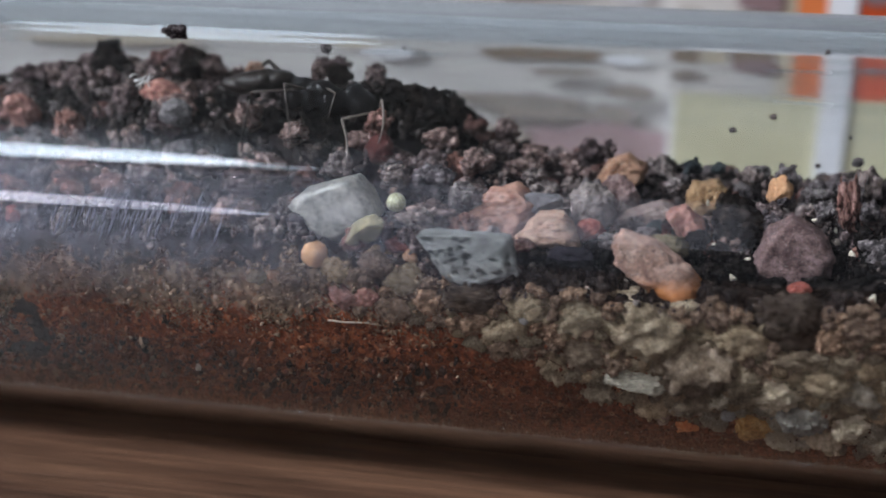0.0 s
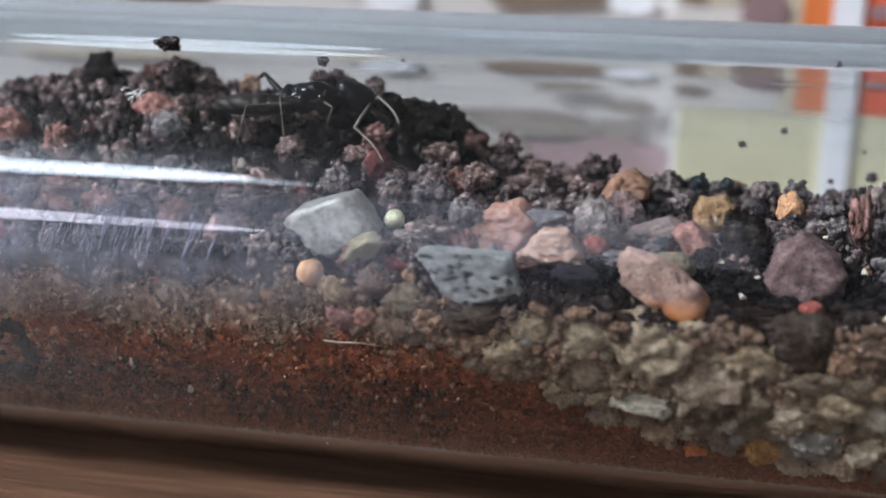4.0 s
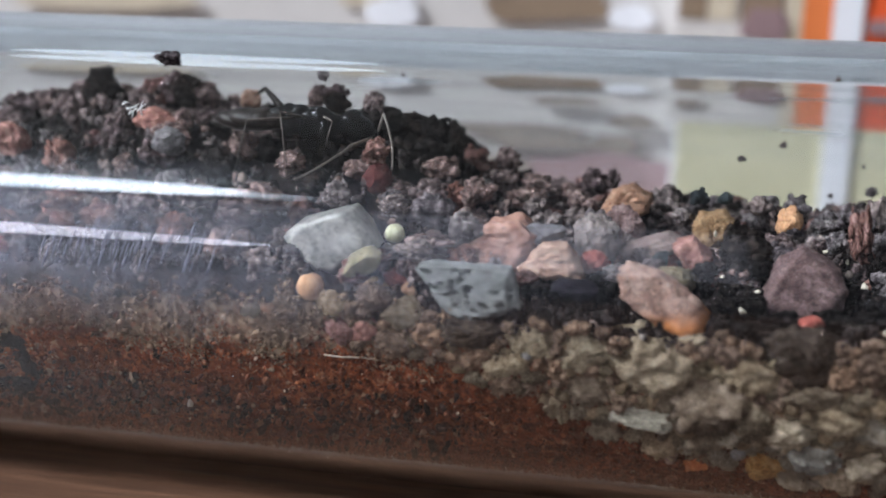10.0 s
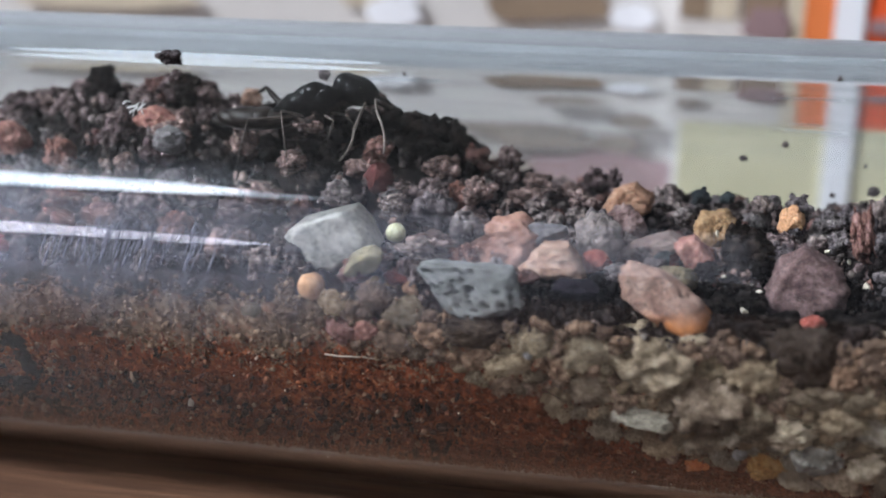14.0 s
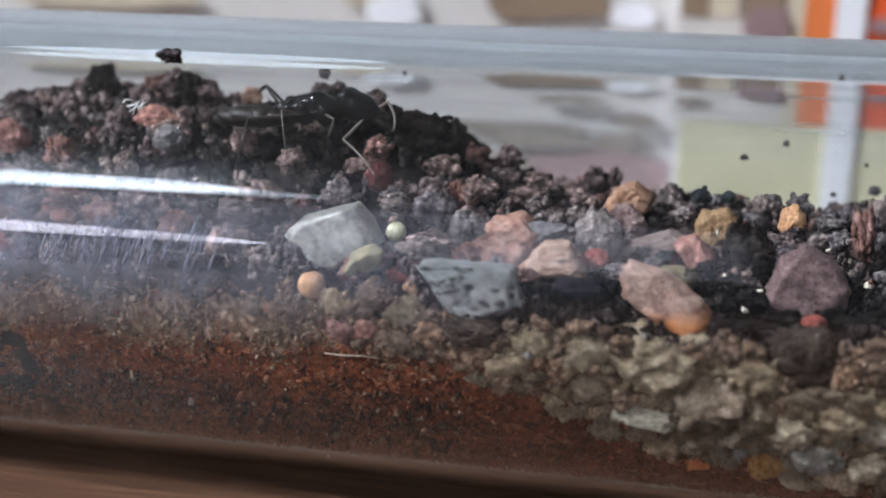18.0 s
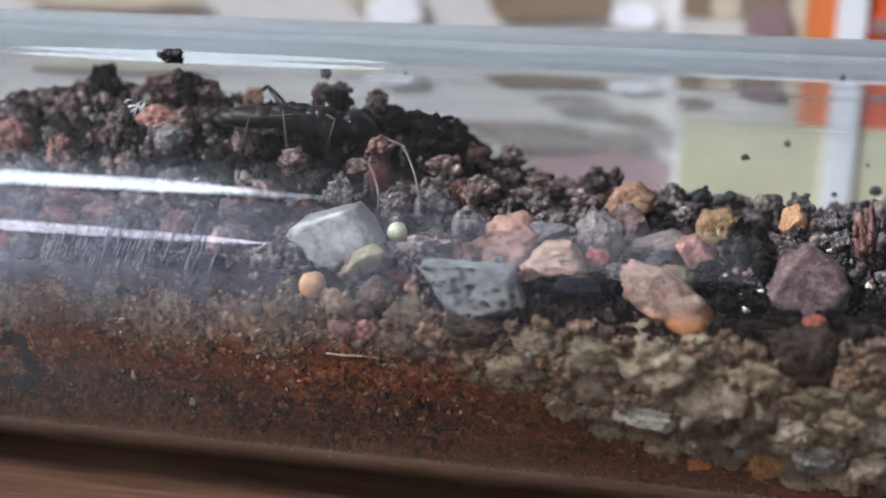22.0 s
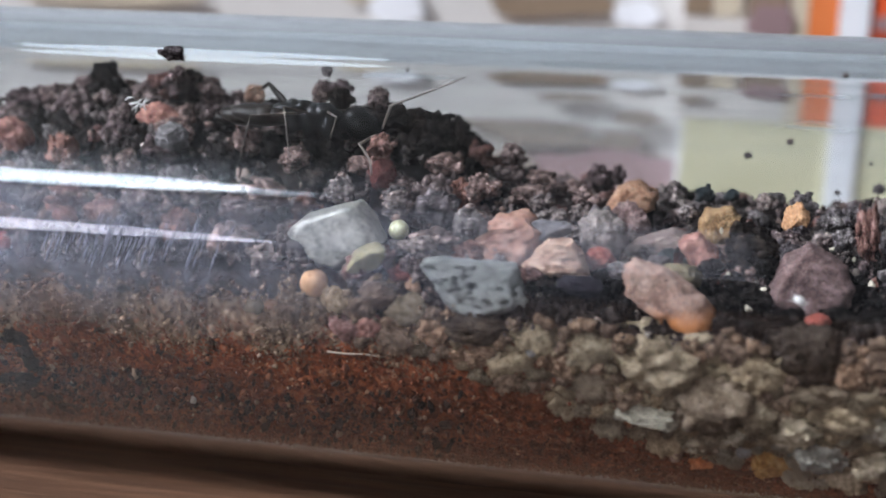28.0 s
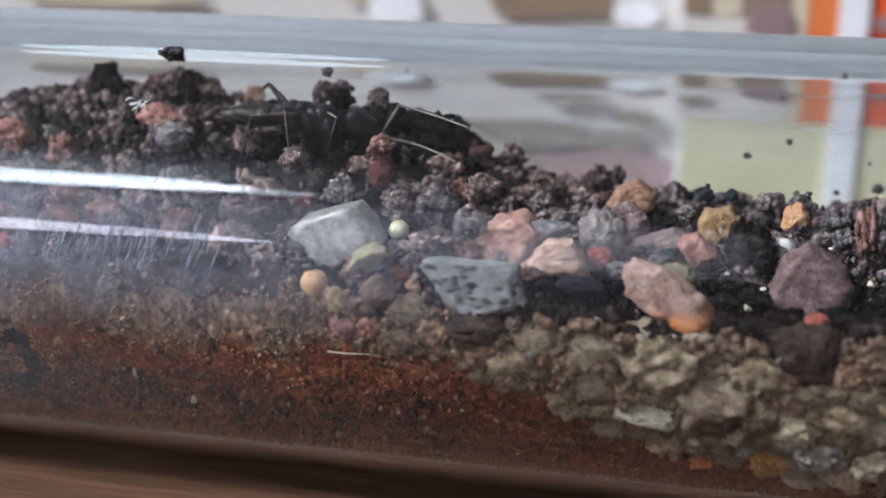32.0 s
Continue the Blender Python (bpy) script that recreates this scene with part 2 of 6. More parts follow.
M_SAND_OLIVE = grain_mat("olive_sand", [(0.0, (0.050, 0.032, 0.022)), (0.3, (0.110, 0.075, 0.049)), (0.65, (0.165, 0.114, 0.076)), (0.94, (0.215, 0.153, 0.106)), (0.98, (0.180, 0.077, 0.043)), (1.0, (0.420, 0.324, 0.246))], 0.75, (0.110, 0.054, 0.032))
M_GRAVEL = grain_mat("grey_green_grit", [(0.0, (0.04, 0.028, 0.018)), (0.3, (0.105, 0.079, 0.049)), (0.6, (0.165, 0.126, 0.082)), (0.88, (0.25, 0.20, 0.135)), (0.97, (0.23, 0.126, 0.07)), (1.0, (0.45, 0.40, 0.32))], 0.8, (0.155, 0.130, 0.08))
M_PACKED_RED = packed_mat("packed_red_sand", [(0.0, (0.026, 0.008, 0.006)), (0.25, (0.083, 0.021, 0.010)), (0.6, (0.172, 0.045, 0.018)), (0.9, (0.255, 0.081, 0.034)), (0.97, (0.216, 0.108, 0.061)), (1.0, (0.434, 0.270, 0.178))], (0.054, 0.015, 0.009))
M_PACKED_OLIVE = packed_mat("packed_olive_sand", [(0.0, (0.030, 0.020, 0.014)), (0.25, (0.085, 0.057, 0.039)), (0.6, (0.155, 0.110, 0.075)), (0.9, (0.235, 0.169, 0.121)), (0.97, (0.200, 0.077, 0.043)), (1.0, (0.420, 0.324, 0.246))], (0.115, 0.059, 0.036))
M_PACKED_GREY = packed_mat("packed_grey_green_grit", [(0.0, (0.030, 0.022, 0.015)), (0.25, (0.085, 0.066, 0.044)), (0.6, (0.16, 0.125, 0.082)), (0.9, (0.24, 0.198, 0.138)), (0.97, (0.22, 0.12, 0.07)), (1.0, (0.42, 0.37, 0.30))], (0.14, 0.110, 0.068))
M_MIXED = grain_mat("mixed_sand", [(0.0, (0.006, 0.004, 0.004)), (0.45, (0.026, 0.014, 0.011)), (0.6, (0.075, 0.020, 0.011)), (0.92, (0.15, 0.062, 0.034)), (0.99, (0.20, 0.14, 0.10)), (1.0, (0.40, 0.34, 0.29))], 0.7)
M_GRIT = grain_mat("dark_grit", [(0.0, (0.010, 0.008, 0.008)), (0.4, (0.045, 0.036, 0.035)), (0.8, (0.11, 0.09, 0.088)), (0.98, (0.15, 0.10, 0.085)), (1.0, (0.22, 0.18, 0.16))], 0.85)
M_BLACK_GRIT = grain_mat("black_grit", [(0.0, (0.004, 0.0035, 0.0035)), (0.5, (0.011, 0.009, 0.009)), (0.96, (0.035, 0.027, 0.025)), (1.0, (0.2, 0.17, 0.15))], 0.8)
M_BLACK = chitin_mat("black_chitin", (0.004, 0.0036, 0.0036), 0.16)
M_BROWN = chitin_mat("brown_chitin", (0.010, 0.0068, 0.0052), 0.42)
M_LEG = chitin_mat("pale_brown_limb", (0.060, 0.046, 0.038), 0.35)
M_FEELER = chitin_mat("pale_feeler", (0.11, 0.088, 0.074), 0.35)
M_HAIR = plain_mat("pale_fibre", (0.26, 0.20, 0.15), 0.7, 0.2, 900)
M_MOULD = plain_mat("white_mould", (0.50, 0.50, 0.48), 0.8, 0.1, 900)
M_CHIP = plain_mat("cream_chip", (0.40, 0.35, 0.27), 0.6, 0.25, 4, 0.0)
M_MITE = plain_mat("mite_body", (0.42, 0.40, 0.38), 0.4, 0.08, 2000)

# ---- mesh helpers ----
def mesh_np(name, verts, tris):
    """A mesh from arrays of corners and triangles."""
    me = bpy.data.meshes.new(name)
    v, f = np.asarray(verts, np.float32), np.asarray(tris, np.int32)
    me.vertices.add(len(v)), me.loops.add(f.size), me.polygons.add(len(f))
    me.vertices.foreach_set("co", v.ravel())
    me.loops.foreach_set("vertex_index", f.ravel())
    me.polygons.foreach_set("loop_start", np.arange(0, f.size, 3, dtype=np.int32))
    me.polygons.foreach_set("loop_total", np.full(len(f), 3, np.int32))
    me.update(calc_edges=True)
    return me


def part(name, bm, material, parent=None, label="", smooth=True):
    me = bpy.data.meshes.new(name)
    bm.to_mesh(me)
    bm.free()
    me.materials.append(material)
    if smooth:
        me.polygons.foreach_set("use_smooth", [True] * len(me.polygons))
    ob = new(name, me)
    ob.parent = parent
    return tagged(ob, label)


def ball(sub):
    bm = bmesh.new()
    bmesh.ops.create_icosphere(bm, subdivisions=sub, radius=1.0)
    v = np.array([x.co[:] for x in bm.verts])
    t = np.array([[x.index for x in q.verts] for q in bm.faces])
    bm.free()
    return v, t


BALLS = {s: ball(s) for s in (1, 2, 3, 4, 5)}


def rough_ball(seed, sub=3, cuts=0, lump=0.25, freq=1.6, fine=0.08, cut_lo=0.55, cut_hi=0.9):
    """A unit stone: flat facets cut by planes, then lumps and fine knobs."""
    rng = np.random.default_rng(seed)
    v, t = BALLS[sub]
    v = v.copy()
    n = v.copy()
    for _ in range(cuts):
        d = rng.normal(size=3)
        d /= np.linalg.norm(d)
        h = v @ d
        k = rng.uniform(cut_lo, cut_hi)
        v *= np.where(h > k, k / np.maximum(h, 1e-6), 1.0)[:, None]
    off = Vector(rng.uniform(-50, 50, 3))
    g = np.array([noise.noise(Vector(p) * freq + off) * lump + noise.noise(Vector(p) * freq * 3.1 - off) * lump * 0.45 + noise.noise(Vector(p) * freq * 6.3 + off) * fine + noise.noise(Vector(p) * freq * 13.0 - off) * fine * 0.6 for p in n])
    return v * (1 + g)[:, None], t


def knobbed(core, tris, rng, knobs, lo, hi, sub=1):
    """Small grains caked on to a core."""
    vs, ts, k = [core], [tris], len(core)
    v2, t2 = BALLS[sub]
    for _ in range(knobs):
        c = core[rng.integers(len(core))] * rng.uniform(0.9, 1.06)
        r = lo + (hi - lo) * rng.uniform() ** 2
        vs.append(c + v2 * (1 + rng.uniform(-0.35, 0.35, (len(v2), 1))) * r * rng.uniform(0.65, 1.35, 3))
        ts.append(t2 + k)
        k += len(v2)
    return np.concatenate(vs), np.concatenate(ts)


def crumb_ball(seed, knobs=52):
    """A unit soil crumb: an uneven core with many small grains on it."""
    rng = np.random.default_rng(seed)
    v, t = BALLS[4]
    off = Vector(rng.uniform(-50, 50, 3))
    g = np.array([noise.noise(Vector(p) * 1.3 + off) * 0.42 + noise.noise(Vector(p) * 3.4 + off) * 0.26 + noise.noise(Vector(p) * 8.0 + off) * 0.14 for p in v])
    return knobbed(v * (0.74 + g)[:, None], t, rng, knobs, 0.07, 0.36)


def billow_ball(seed, sub=4):
    """A unit clod: soft rounded bulges at three sizes with creases between them."""
    rng = np.random.default_rng(seed)
    v, t = BALLS[sub]
    off = Vector(rng.uniform(-50, 50, 3))
    g = []
    for q in v:
        c = Vector(q)
        wide = noise.noise(c * 0.9 + off) * 0.35
        g.append(wide + sum(a * (abs(noise.noise(c * f + off * k)) - 0.25) for a, f, k in ((0.40, 1.4, 1.3), (0.30, 3.6, 2.1), (0.24, 8.0, 3.3))))
    return knobbed(v * (1.08 + np.array(g))[:, None], t, rng, 190, 0.04, 0.17)


def scatter(name, centres, radii, material, sub=1, seed=0, squash=0.5, jitter=0.38):
    """Many small grains, joined."""
    rng = np.random.default_rng(seed)
    v0, t0 = BALLS[sub]
    n, k = len(centres), len(v0)
    s = np.asarray(radii)[:, None] * rng.uniform(1 - squash, 1 + squash, (n, 3))
    q = rng.normal(size=(n, 4))
    q /= np.linalg.norm(q, axis=1)[:, None]
    w, x, y, z = q.T
    rot = np.stack([np.stack([1 - 2 * (y * y + z * z), 2 * (x * y - z * w), 2 * (x * z + y * w)], -1), np.stack([2 * (x * y + z * w), 1 - 2 * (x * x + z * z), 2 * (y * z - x * w)], -1), np.stack([2 * (x * z - y * w), 2 * (y * z + x * w), 1 - 2 * (x * x + y * y)], -1)], 1)
    p = v0[None] * (1 + rng.uniform(-jitter, jitter, (n, k, 1))) * s[:, None, :]
    p = np.einsum("nij,nkj->nki", rot, p) + np.asarray(centres)[:, None, :]
    t = t0[None] + (np.arange(n) * k)[:, None, None]
    me = mesh_np(name, p.reshape(-1, 3), t.reshape(-1, 3))
    me.materials.append(material)
    return new(name, me)


def caked(centres, radii, rng, per=7):
    """Small grains huddled round each centre: places and radii."""
    own = np.repeat(np.arange(len(centres)), per)
    d = rng.normal(size=(len(own), 3))
    d /= np.linalg.norm(d, axis=1)[:, None]
    r = np.asarray(radii)[own]
    return np.asarray(centres)[own] + d * (r * rng.uniform(0.2, 0.85, len(own)))[:, None], r * rng.uniform(0.22, 0.6, len(own))


def rod(bm, points, radii, sides=8):
    """A tapered, bent rod along points."""
    rings = []
    pts = [Vector(p) for p in points]
    for i, p in enumerate(pts):
        d = (pts[min(i + 1, len(pts) - 1)] - pts[max(i - 1, 0)]).normalized()
        a = d.orthogonal().normalized()
        c = d.cross(a)
        rings.append([bm.verts.new(p + (a * math.cos(2 * math.pi * k / sides) + c * math.sin(2 * math.pi * k / sides)) * radii[i]) for k in range(sides)])
    for r0, r1 in zip(rings, rings[1:]):
        for k in range(sides):
            bm.faces.new((r0[k], r0[(k + 1) % sides], r1[(k + 1) % sides], r1[k]))
    bm.faces.new(rings[0][::-1])
    bm.faces.new(rings[-1])
    return bm


def box(x0, x1, y0, y1, z0, z1, bevel=0.0):
    bm = bmesh.new()
    bmesh.ops.create_cube(bm, size=1.0, matrix=Matrix.LocRotScale(((x0 + x1) / 2, (y0 + y1) / 2, (z0 + z1) / 2), None, (x1 - x0, y1 - y0, z1 - z0)))
    if bevel:
        bmesh.ops.bevel(bm, geom=bm.edges[:], offset=bevel, segments=2, affect="EDGES")
    return bm


def egg(bm, centre, size, turn=(0, 0, 0), lump=0.0, seed=0, sub=3):
    m = pose(*centre, *turn)
    made = bmesh.ops.create_icosphere(bm, subdivisions=sub, radius=1.0)["verts"]
    for v in made:
        k = 1 + lump * noise.noise(v.co * 2.3 + Vector((seed, seed * 2, 5)))
        v.co = m @ Vector((v.co.x * size[0] * k, v.co.y * size[1] * k, v.co.z * size[2] * k))
    return bm


# ---- the room ----
def structure(name, bm, material, label):
    return tagged(part(name, bm, material, None, smooth=False), label, name.split("_")[0], kind="structure")


structure("floor", box(-3.4, 2.2, -2.2, 2.2, -0.80, -0.75), M_FLOOR, "plain brown-grey tiled room floor")
structure("ceiling", box(-3.4, 2.2, -2.2, 2.2, 1.90, 1.95), M_CEIL, "plain grey painted room ceiling")
structure("wall_north", box(-3.4, 2.2, 2.2, 2.3, -0.8, 1.95), M_WALL, "plain pale blue-grey painted room wall")
structure("wall_east", box(2.2, 2.3, -2.2, 2.2, -0.8, 1.95), M_DIM, "unseen room wall, dark to dim reflections in the glass")
structure("wall_west", box(-3.5, -3.4, -2.2, 2.2, -0.8, 1.95), M_DIM, "unseen room wall, dark to dim reflections in the glass")
structure("wall_south", box(-3.4, 2.2, -2.3, -2.2, -0.8, 1.95), M_DIM, "unseen window wall, dark to dim reflections in the glass")

# ---- table ----
table = tagged(new("table"), "brown wooden table with a dark-grained top", "table")
table.location = (0, 0.1, -0.75)
part("tabletop", box(-0.6, 0.6, -0.45, 0.45, 0.722, 0.75, 0.003), M_TABLE, table, smooth=False)
for lx in (-0.54, 0.54):
    for ly in (-0.39, 0.39):
        part("leg", box(lx - 0.025, lx + 0.025, ly - 0.025, ly + 0.025, 0.0, 0.722, 0.003), M_TABLE, table, smooth=False)

# ---- the glass tube ----
# outer radius, radius of the filling, inner radius of the glass, ends
RO, RI, RG, X0, X1 = 0.0125, 0.0114, 0.01162, -0.075, 0.065


def tube_wall():
    """The open shell of the tube: outer and inner skin with ground rims."""
    bm = bmesh.new()
    n = 192
    prof = [(X0, RG), (X0, RO - 0.0003), (X0 + 0.0003, RO), (X0 + 0.003, RO), (X1 - 0.003, RO), (X1 - 0.0003, RO), (X1, RO - 0.0003), (X1, RG), (X1 - 0.003, RG), (X0 + 0.003, RG)]
    rs = [[bm.verts.new((x, r * math.cos(2 * math.pi * k / n), RO + r * math.sin(2 * math.pi * k / n))) for k in range(n)] for x, r in prof]
    for a, c in zip(rs, rs[1:] + rs[:1]):
        for k in range(n):
            bm.faces.new((a[k], a[(k + 1) % n], c[(k + 1) % n], c[k]))
    bmesh.ops.recalc_face_normals(bm, faces=bm.faces[:])
    return bm


tube = tagged(new("glass_tube"), "clear glass tube half filled with soil, lying on the table", "glass tube")
part("tube_wall", tube_wall(), M_GLASS, tube, "clear glass wall").visible_shadow = False
for x in (X0 + 0.003, X1 - 0.003):
    bm = bmesh.new()
    bmesh.ops.create_cone(bm, cap_ends=True, segments=64, radius1=RG - 0.00005, radius2=RG - 0.00005, depth=0.004, matrix=pose(x, 0, RO, 0, 90, 0))
    part("stopper", bm, M_CORK, tube, "pale stopper in the tube's end", smooth=False)
# fine slanting scuffs on the glass
random.seed(4)
for _ in range(84):
    x, a, l = random.triangular(-0.0185, -0.0072, -0.0135), random.triangular(5, 16, 10.5), random.uniform(0.0005, 0.0011)
    bm = bmesh.new()
    pts = []
    for u in (0.0, 0.5, 1.0):
        w = radians(a + 57.3 * l * u / RO)
        pts.append((x + 0.35 * l * u, -(RO + 0.000004) * math.cos(w), RO + (RO + 0.000004) * math.sin(w)))
    t = random.uniform(0.00002, 0.00006)
    rod(bm, pts, [t * 0.3, t, t * 0.3], 5)
    part("scuff", bm, M_SCUFF, tube, "short pale scuff on the glass")


def fog_mat():
    """Bluish haze painted as a thin film: pale, patchy and streaked, thickest low on the glass."""
    m, nt, b = mat_new("condensation", 0.38)
    b.inputs["Base Color"].default_value = (0.66, 0.66, 0.80, 1)
    tc = nt.nodes.new("ShaderNodeTexCoord")
    sep = nt.nodes.new("ShaderNodeSeparateXYZ")
    nt.links.new(tc.outputs["Generated"], sep.inputs[0])
    fx = ramp_node(nt, [(0.0, (1, 1, 1)), (0.30, (0.85, 0.85, 0.85)), (0.47, (0.42, 0.42, 0.42)), (0.60, (0.10, 0.10, 0.10)), (0.72, (0.03, 0.03, 0.03)), (1.0, (0, 0, 0))])
    fz = ramp_node(nt, [(0.0, (0, 0, 0)), (0.2, (0.40, 0.40, 0.40)), (0.40, (1, 1, 1)), (0.6, (0.75, 0.75, 0.75)), (1.0, (0, 0, 0))])
    nt.links.new(sep.outputs[0], fx.inputs[0])
    nt.links.new(sep.outputs[2], fz.inputs[0])
    n1, n2 = noise_node(nt, 260.0, 4, 0.6), noise_node(nt, 1500.0, 3, 0.6, (1.0, 1.0, 0.35))
    r1 = ramp_node(nt, [(0.3, (0.35, 0.35, 0.35)), (0.7, (1, 1, 1))])
    r2 = ramp_node(nt, [(0.3, (0.55, 0.55, 0.55)), (0.7, (1, 1, 1))])
    nt.links.new(n1.outputs["Fac"], r1.inputs[0])
    nt.links.new(n2.outputs["Fac"], r2.inputs[0])
    f = mix_node(nt, fx.outputs[0], fz.outputs[0], 1.0, "MULTIPLY")
    f = mix_node(nt, f, r1.outputs[0], 1.0, "MULTIPLY")
    f = mix_node(nt, f, r2.outputs[0], 1.0, "MULTIPLY")
    f = mix_node(nt, f, (FOG, FOG, FOG), 1.0, "MULTIPLY")
    nt.links.new(f, b.inputs["Alpha"])
    return m


FOG = 0.30


def film_patch(x0, x1, a0, a1):
    """A thin skin on the inside of the glass."""
    nx, na, r = 40, 40, RG - 0.00003
    v = [(x0 + (x1 - x0) * i / nx, -r * math.cos(radians(a0 + (a1 - a0) * j / na)), RO + r * math.sin(radians(a0 + (a1 - a0) * j / na))) for i in range(nx + 1) for j in range(na + 1)]
    k = na + 1
    t = [q for i in range(nx) for j in range(na) for q in ((i * k + j, (i + 1) * k + j, (i + 1) * k + j + 1), (i * k + j, (i + 1) * k + j + 1, i * k + j + 1))]
    me = mesh_np("condensation", v, t)
    me.materials.append(fog_mat())
    me.polygons.foreach_set("use_smooth", [True] * len(me.polygons))
    return me


fog = new("condensation", film_patch(-0.030, 0.028, -11, 34))
fog.parent = tube
tagged(fog, "thin bluish haze film inside the glass")


def smear_mat():
    """A pale hazy band painted on the glass, fading out on all sides."""
    m, nt, b = mat_new("pale_band_smear", 0.5)
    b.inputs["Base Color"].default_value = (0.72, 0.66, 0.72, 1)
    tc = nt.nodes.new("ShaderNodeTexCoord")
    sep = nt.nodes.new("ShaderNodeSeparateXYZ")
    nt.links.new(tc.outputs["Generated"], sep.inputs[0])
    fx = ramp_node(nt, [(0.0, (0, 0, 0)), (0.3, (1, 1, 1)), (0.6, (0.6, 0.6, 0.6)), (1.0, (0, 0, 0))])
    fz = ramp_node(nt, [(0.0, (0, 0, 0)), (0.25, (1, 1, 1)), (0.55, (0.6, 0.6, 0.6)), (1.0, (0, 0, 0))])
    nt.links.new(sep.outputs[0], fx.inputs[0])
    nt.links.new(sep.outputs[2], fz.inputs[0])
    n1 = noise_node(nt, 420.0, 4, 0.6, (0.35, 1.0, 1.0))
    r1 = ramp_node(nt, [(0.3, (0.15, 0.15, 0.15)), (0.7, (1, 1, 1))])
    nt.links.new(n1.outputs["Fac"], r1.inputs[0])
    f = mix_node(nt, fx.outputs[0], fz.outputs[0], 1.0, "MULTIPLY")
    f = mix_node(nt, f, r1.outputs[0], 1.0, "MULTIPLY")
    nt.links.new(mix_node(nt, f, (0.13, 0.13, 0.13), 1.0, "MULTIPLY"), b.inputs["Alpha"])
    return m


me = film_patch(0.0005, 0.0165, 11, 27)
me.materials.clear()
me.materials.append(smear_mat())
smear = new("condensation", me)
smear.parent = tube
tagged(smear, "faint pale hazy band inside the glass")


def haze_mat():
    """A faint milky veil painted as a film, with long streaks."""
    m, nt, b = mat_new("milky_veil", 0.7)
    b.inputs["Base Color"].default_value = (0.72, 0.82, 0.88, 1)
    n1, n2 = noise_node(nt, 120.0, 3, 0.5), noise_node(nt, 900.0, 4, 0.6, (0.05, 1.0, 1.0))
    r1 = ramp_node(nt, [(0.3, (0.45, 0.45, 0.45)), (0.7, (1, 1, 1))])
    r2 = ramp_node(nt, [(0.3, (0.35, 0.35, 0.35)), (0.7, (1, 1, 1))])
    nt.links.new(n1.outputs["Fac"], r1.inputs[0])
    nt.links.new(n2.outputs["Fac"], r2.inputs[0])
    f = mix_node(nt, r1.outputs[0], r2.outputs[0], 1.0, "MULTIPLY")
    tc = nt.nodes.new("ShaderNodeTexCoord")
    sep = nt.nodes.new("ShaderNodeSeparateXYZ")
    nt.links.new(tc.outputs["Generated"], sep.inputs[0])
    fy = ramp_node(nt, [(0.0, (0, 0, 0)), (0.15, (0, 0, 0)), (0.40, (1, 1, 1)), (0.9, (1, 1, 1)), (1.0, (0, 0, 0))])
    nt.links.new(sep.outputs[1], fy.inputs[0])
    f = mix_node(nt, f, fy.outputs[0], 1.0, "MULTIPLY")
    nt.links.new(mix_node(nt, f, (HAZE, HAZE, HAZE), 1.0, "MULTIPLY"), b.inputs["Alpha"])
    return m


HAZE = 0.42
me = film_patch(-0.034, 0.034, 48, 176)
me.materials.clear()
me.materials.append(haze_mat())
haze = new("condensation", me)
haze.parent = tube
tagged(haze, "faint milky veil on the upper back of the glass")

# ---- soil in the tube ----
CREST = [(-0.075, 0.002, 0.0055), (-0.04, 0.002, 0.0062), (-0.02751, 0.002, 0.00668), (-0.02348, 0.002, 0.00687), (-0.02057, 0.002, 0.00785), (-0.01635, 0.002, 0.00821), (-0.01329, 0.002, 0.00686), (-0.00889, 0.002, 0.00691), (-0.00656, 0.002, 0.00719), (-0.00329, 0.002, 0.00671), (-5e-05, 0.002, 0.00591), (0.00122, 0.00227, 0.00417), (0.0044, 0.00527, 0.00265), (0.00747, 0.008, 0.00232), (0.01084, 0.008, 0.00183), (0.01576, 0.008, 0.0018), (0.02057, 0.008, 0.0016), (0.02421, 0.008, 0.00202), (0.065, 0.008, 0.0018)]
BROW = [(-0.075, 0.0003), (-0.01999, 0.00042), (-0.01697, 0.00064), (-0.00435, 0.00115), (0.00108, 0.00065), (0.00529, 0.00046), (0.00914, 0.00026), (0.01532, 0.00026), (0.02161, 0.00054), (0.065, 0.0005)]
SEAM = [(-0.075, -0.0032), (-0.0205, -0.00312), (-0.01126, -0.002), (-0.0027, -0.00141), (0.00271, -0.00205), (0.008, -0.00371), (0.01326, -0.00531), (0.01851, -0.00669), (0.065, -0.0085)]


def along(table_rows, x, col):
    return np.interp(x, [r[0] for r in table_rows], [r[col] for r in table_rows])


def brow(x):
    """Height over the axis at which the soil meets the front glass, with an uneven edge."""
    return along(BROW, x, 1) + 0.00022 * np.sin(x * 950) + 0.00020 * np.sin(x * 2150 + 1) + 0.00013 * np.sin(x * 4700 + 2)


def soil_top(x, y):
    """Height of the soil over the table, at x along the tube and y across it."""
    yc, zc, zf = along(CREST, x, 1), along(CREST, x, 2), brow(x)
    u = np.clip((y + RI) / (yc + RI), 0, 1)
    u = u * u * (3 - 2 * u) * 0.5 + u * 0.5
    z = zf + (zc - zf) * u
    back = np.clip((y - yc) / 0.008, 0, 1)
    z = z - back * np.maximum(zc - 0.0015, 0) * 0.5
    trough = np.exp(-(((y + 0.0085) / 0.0016) ** 2)) * np.clip((x - 0.006) / 0.003, 0, 1)
    return z - 0.0016 * trough + RO


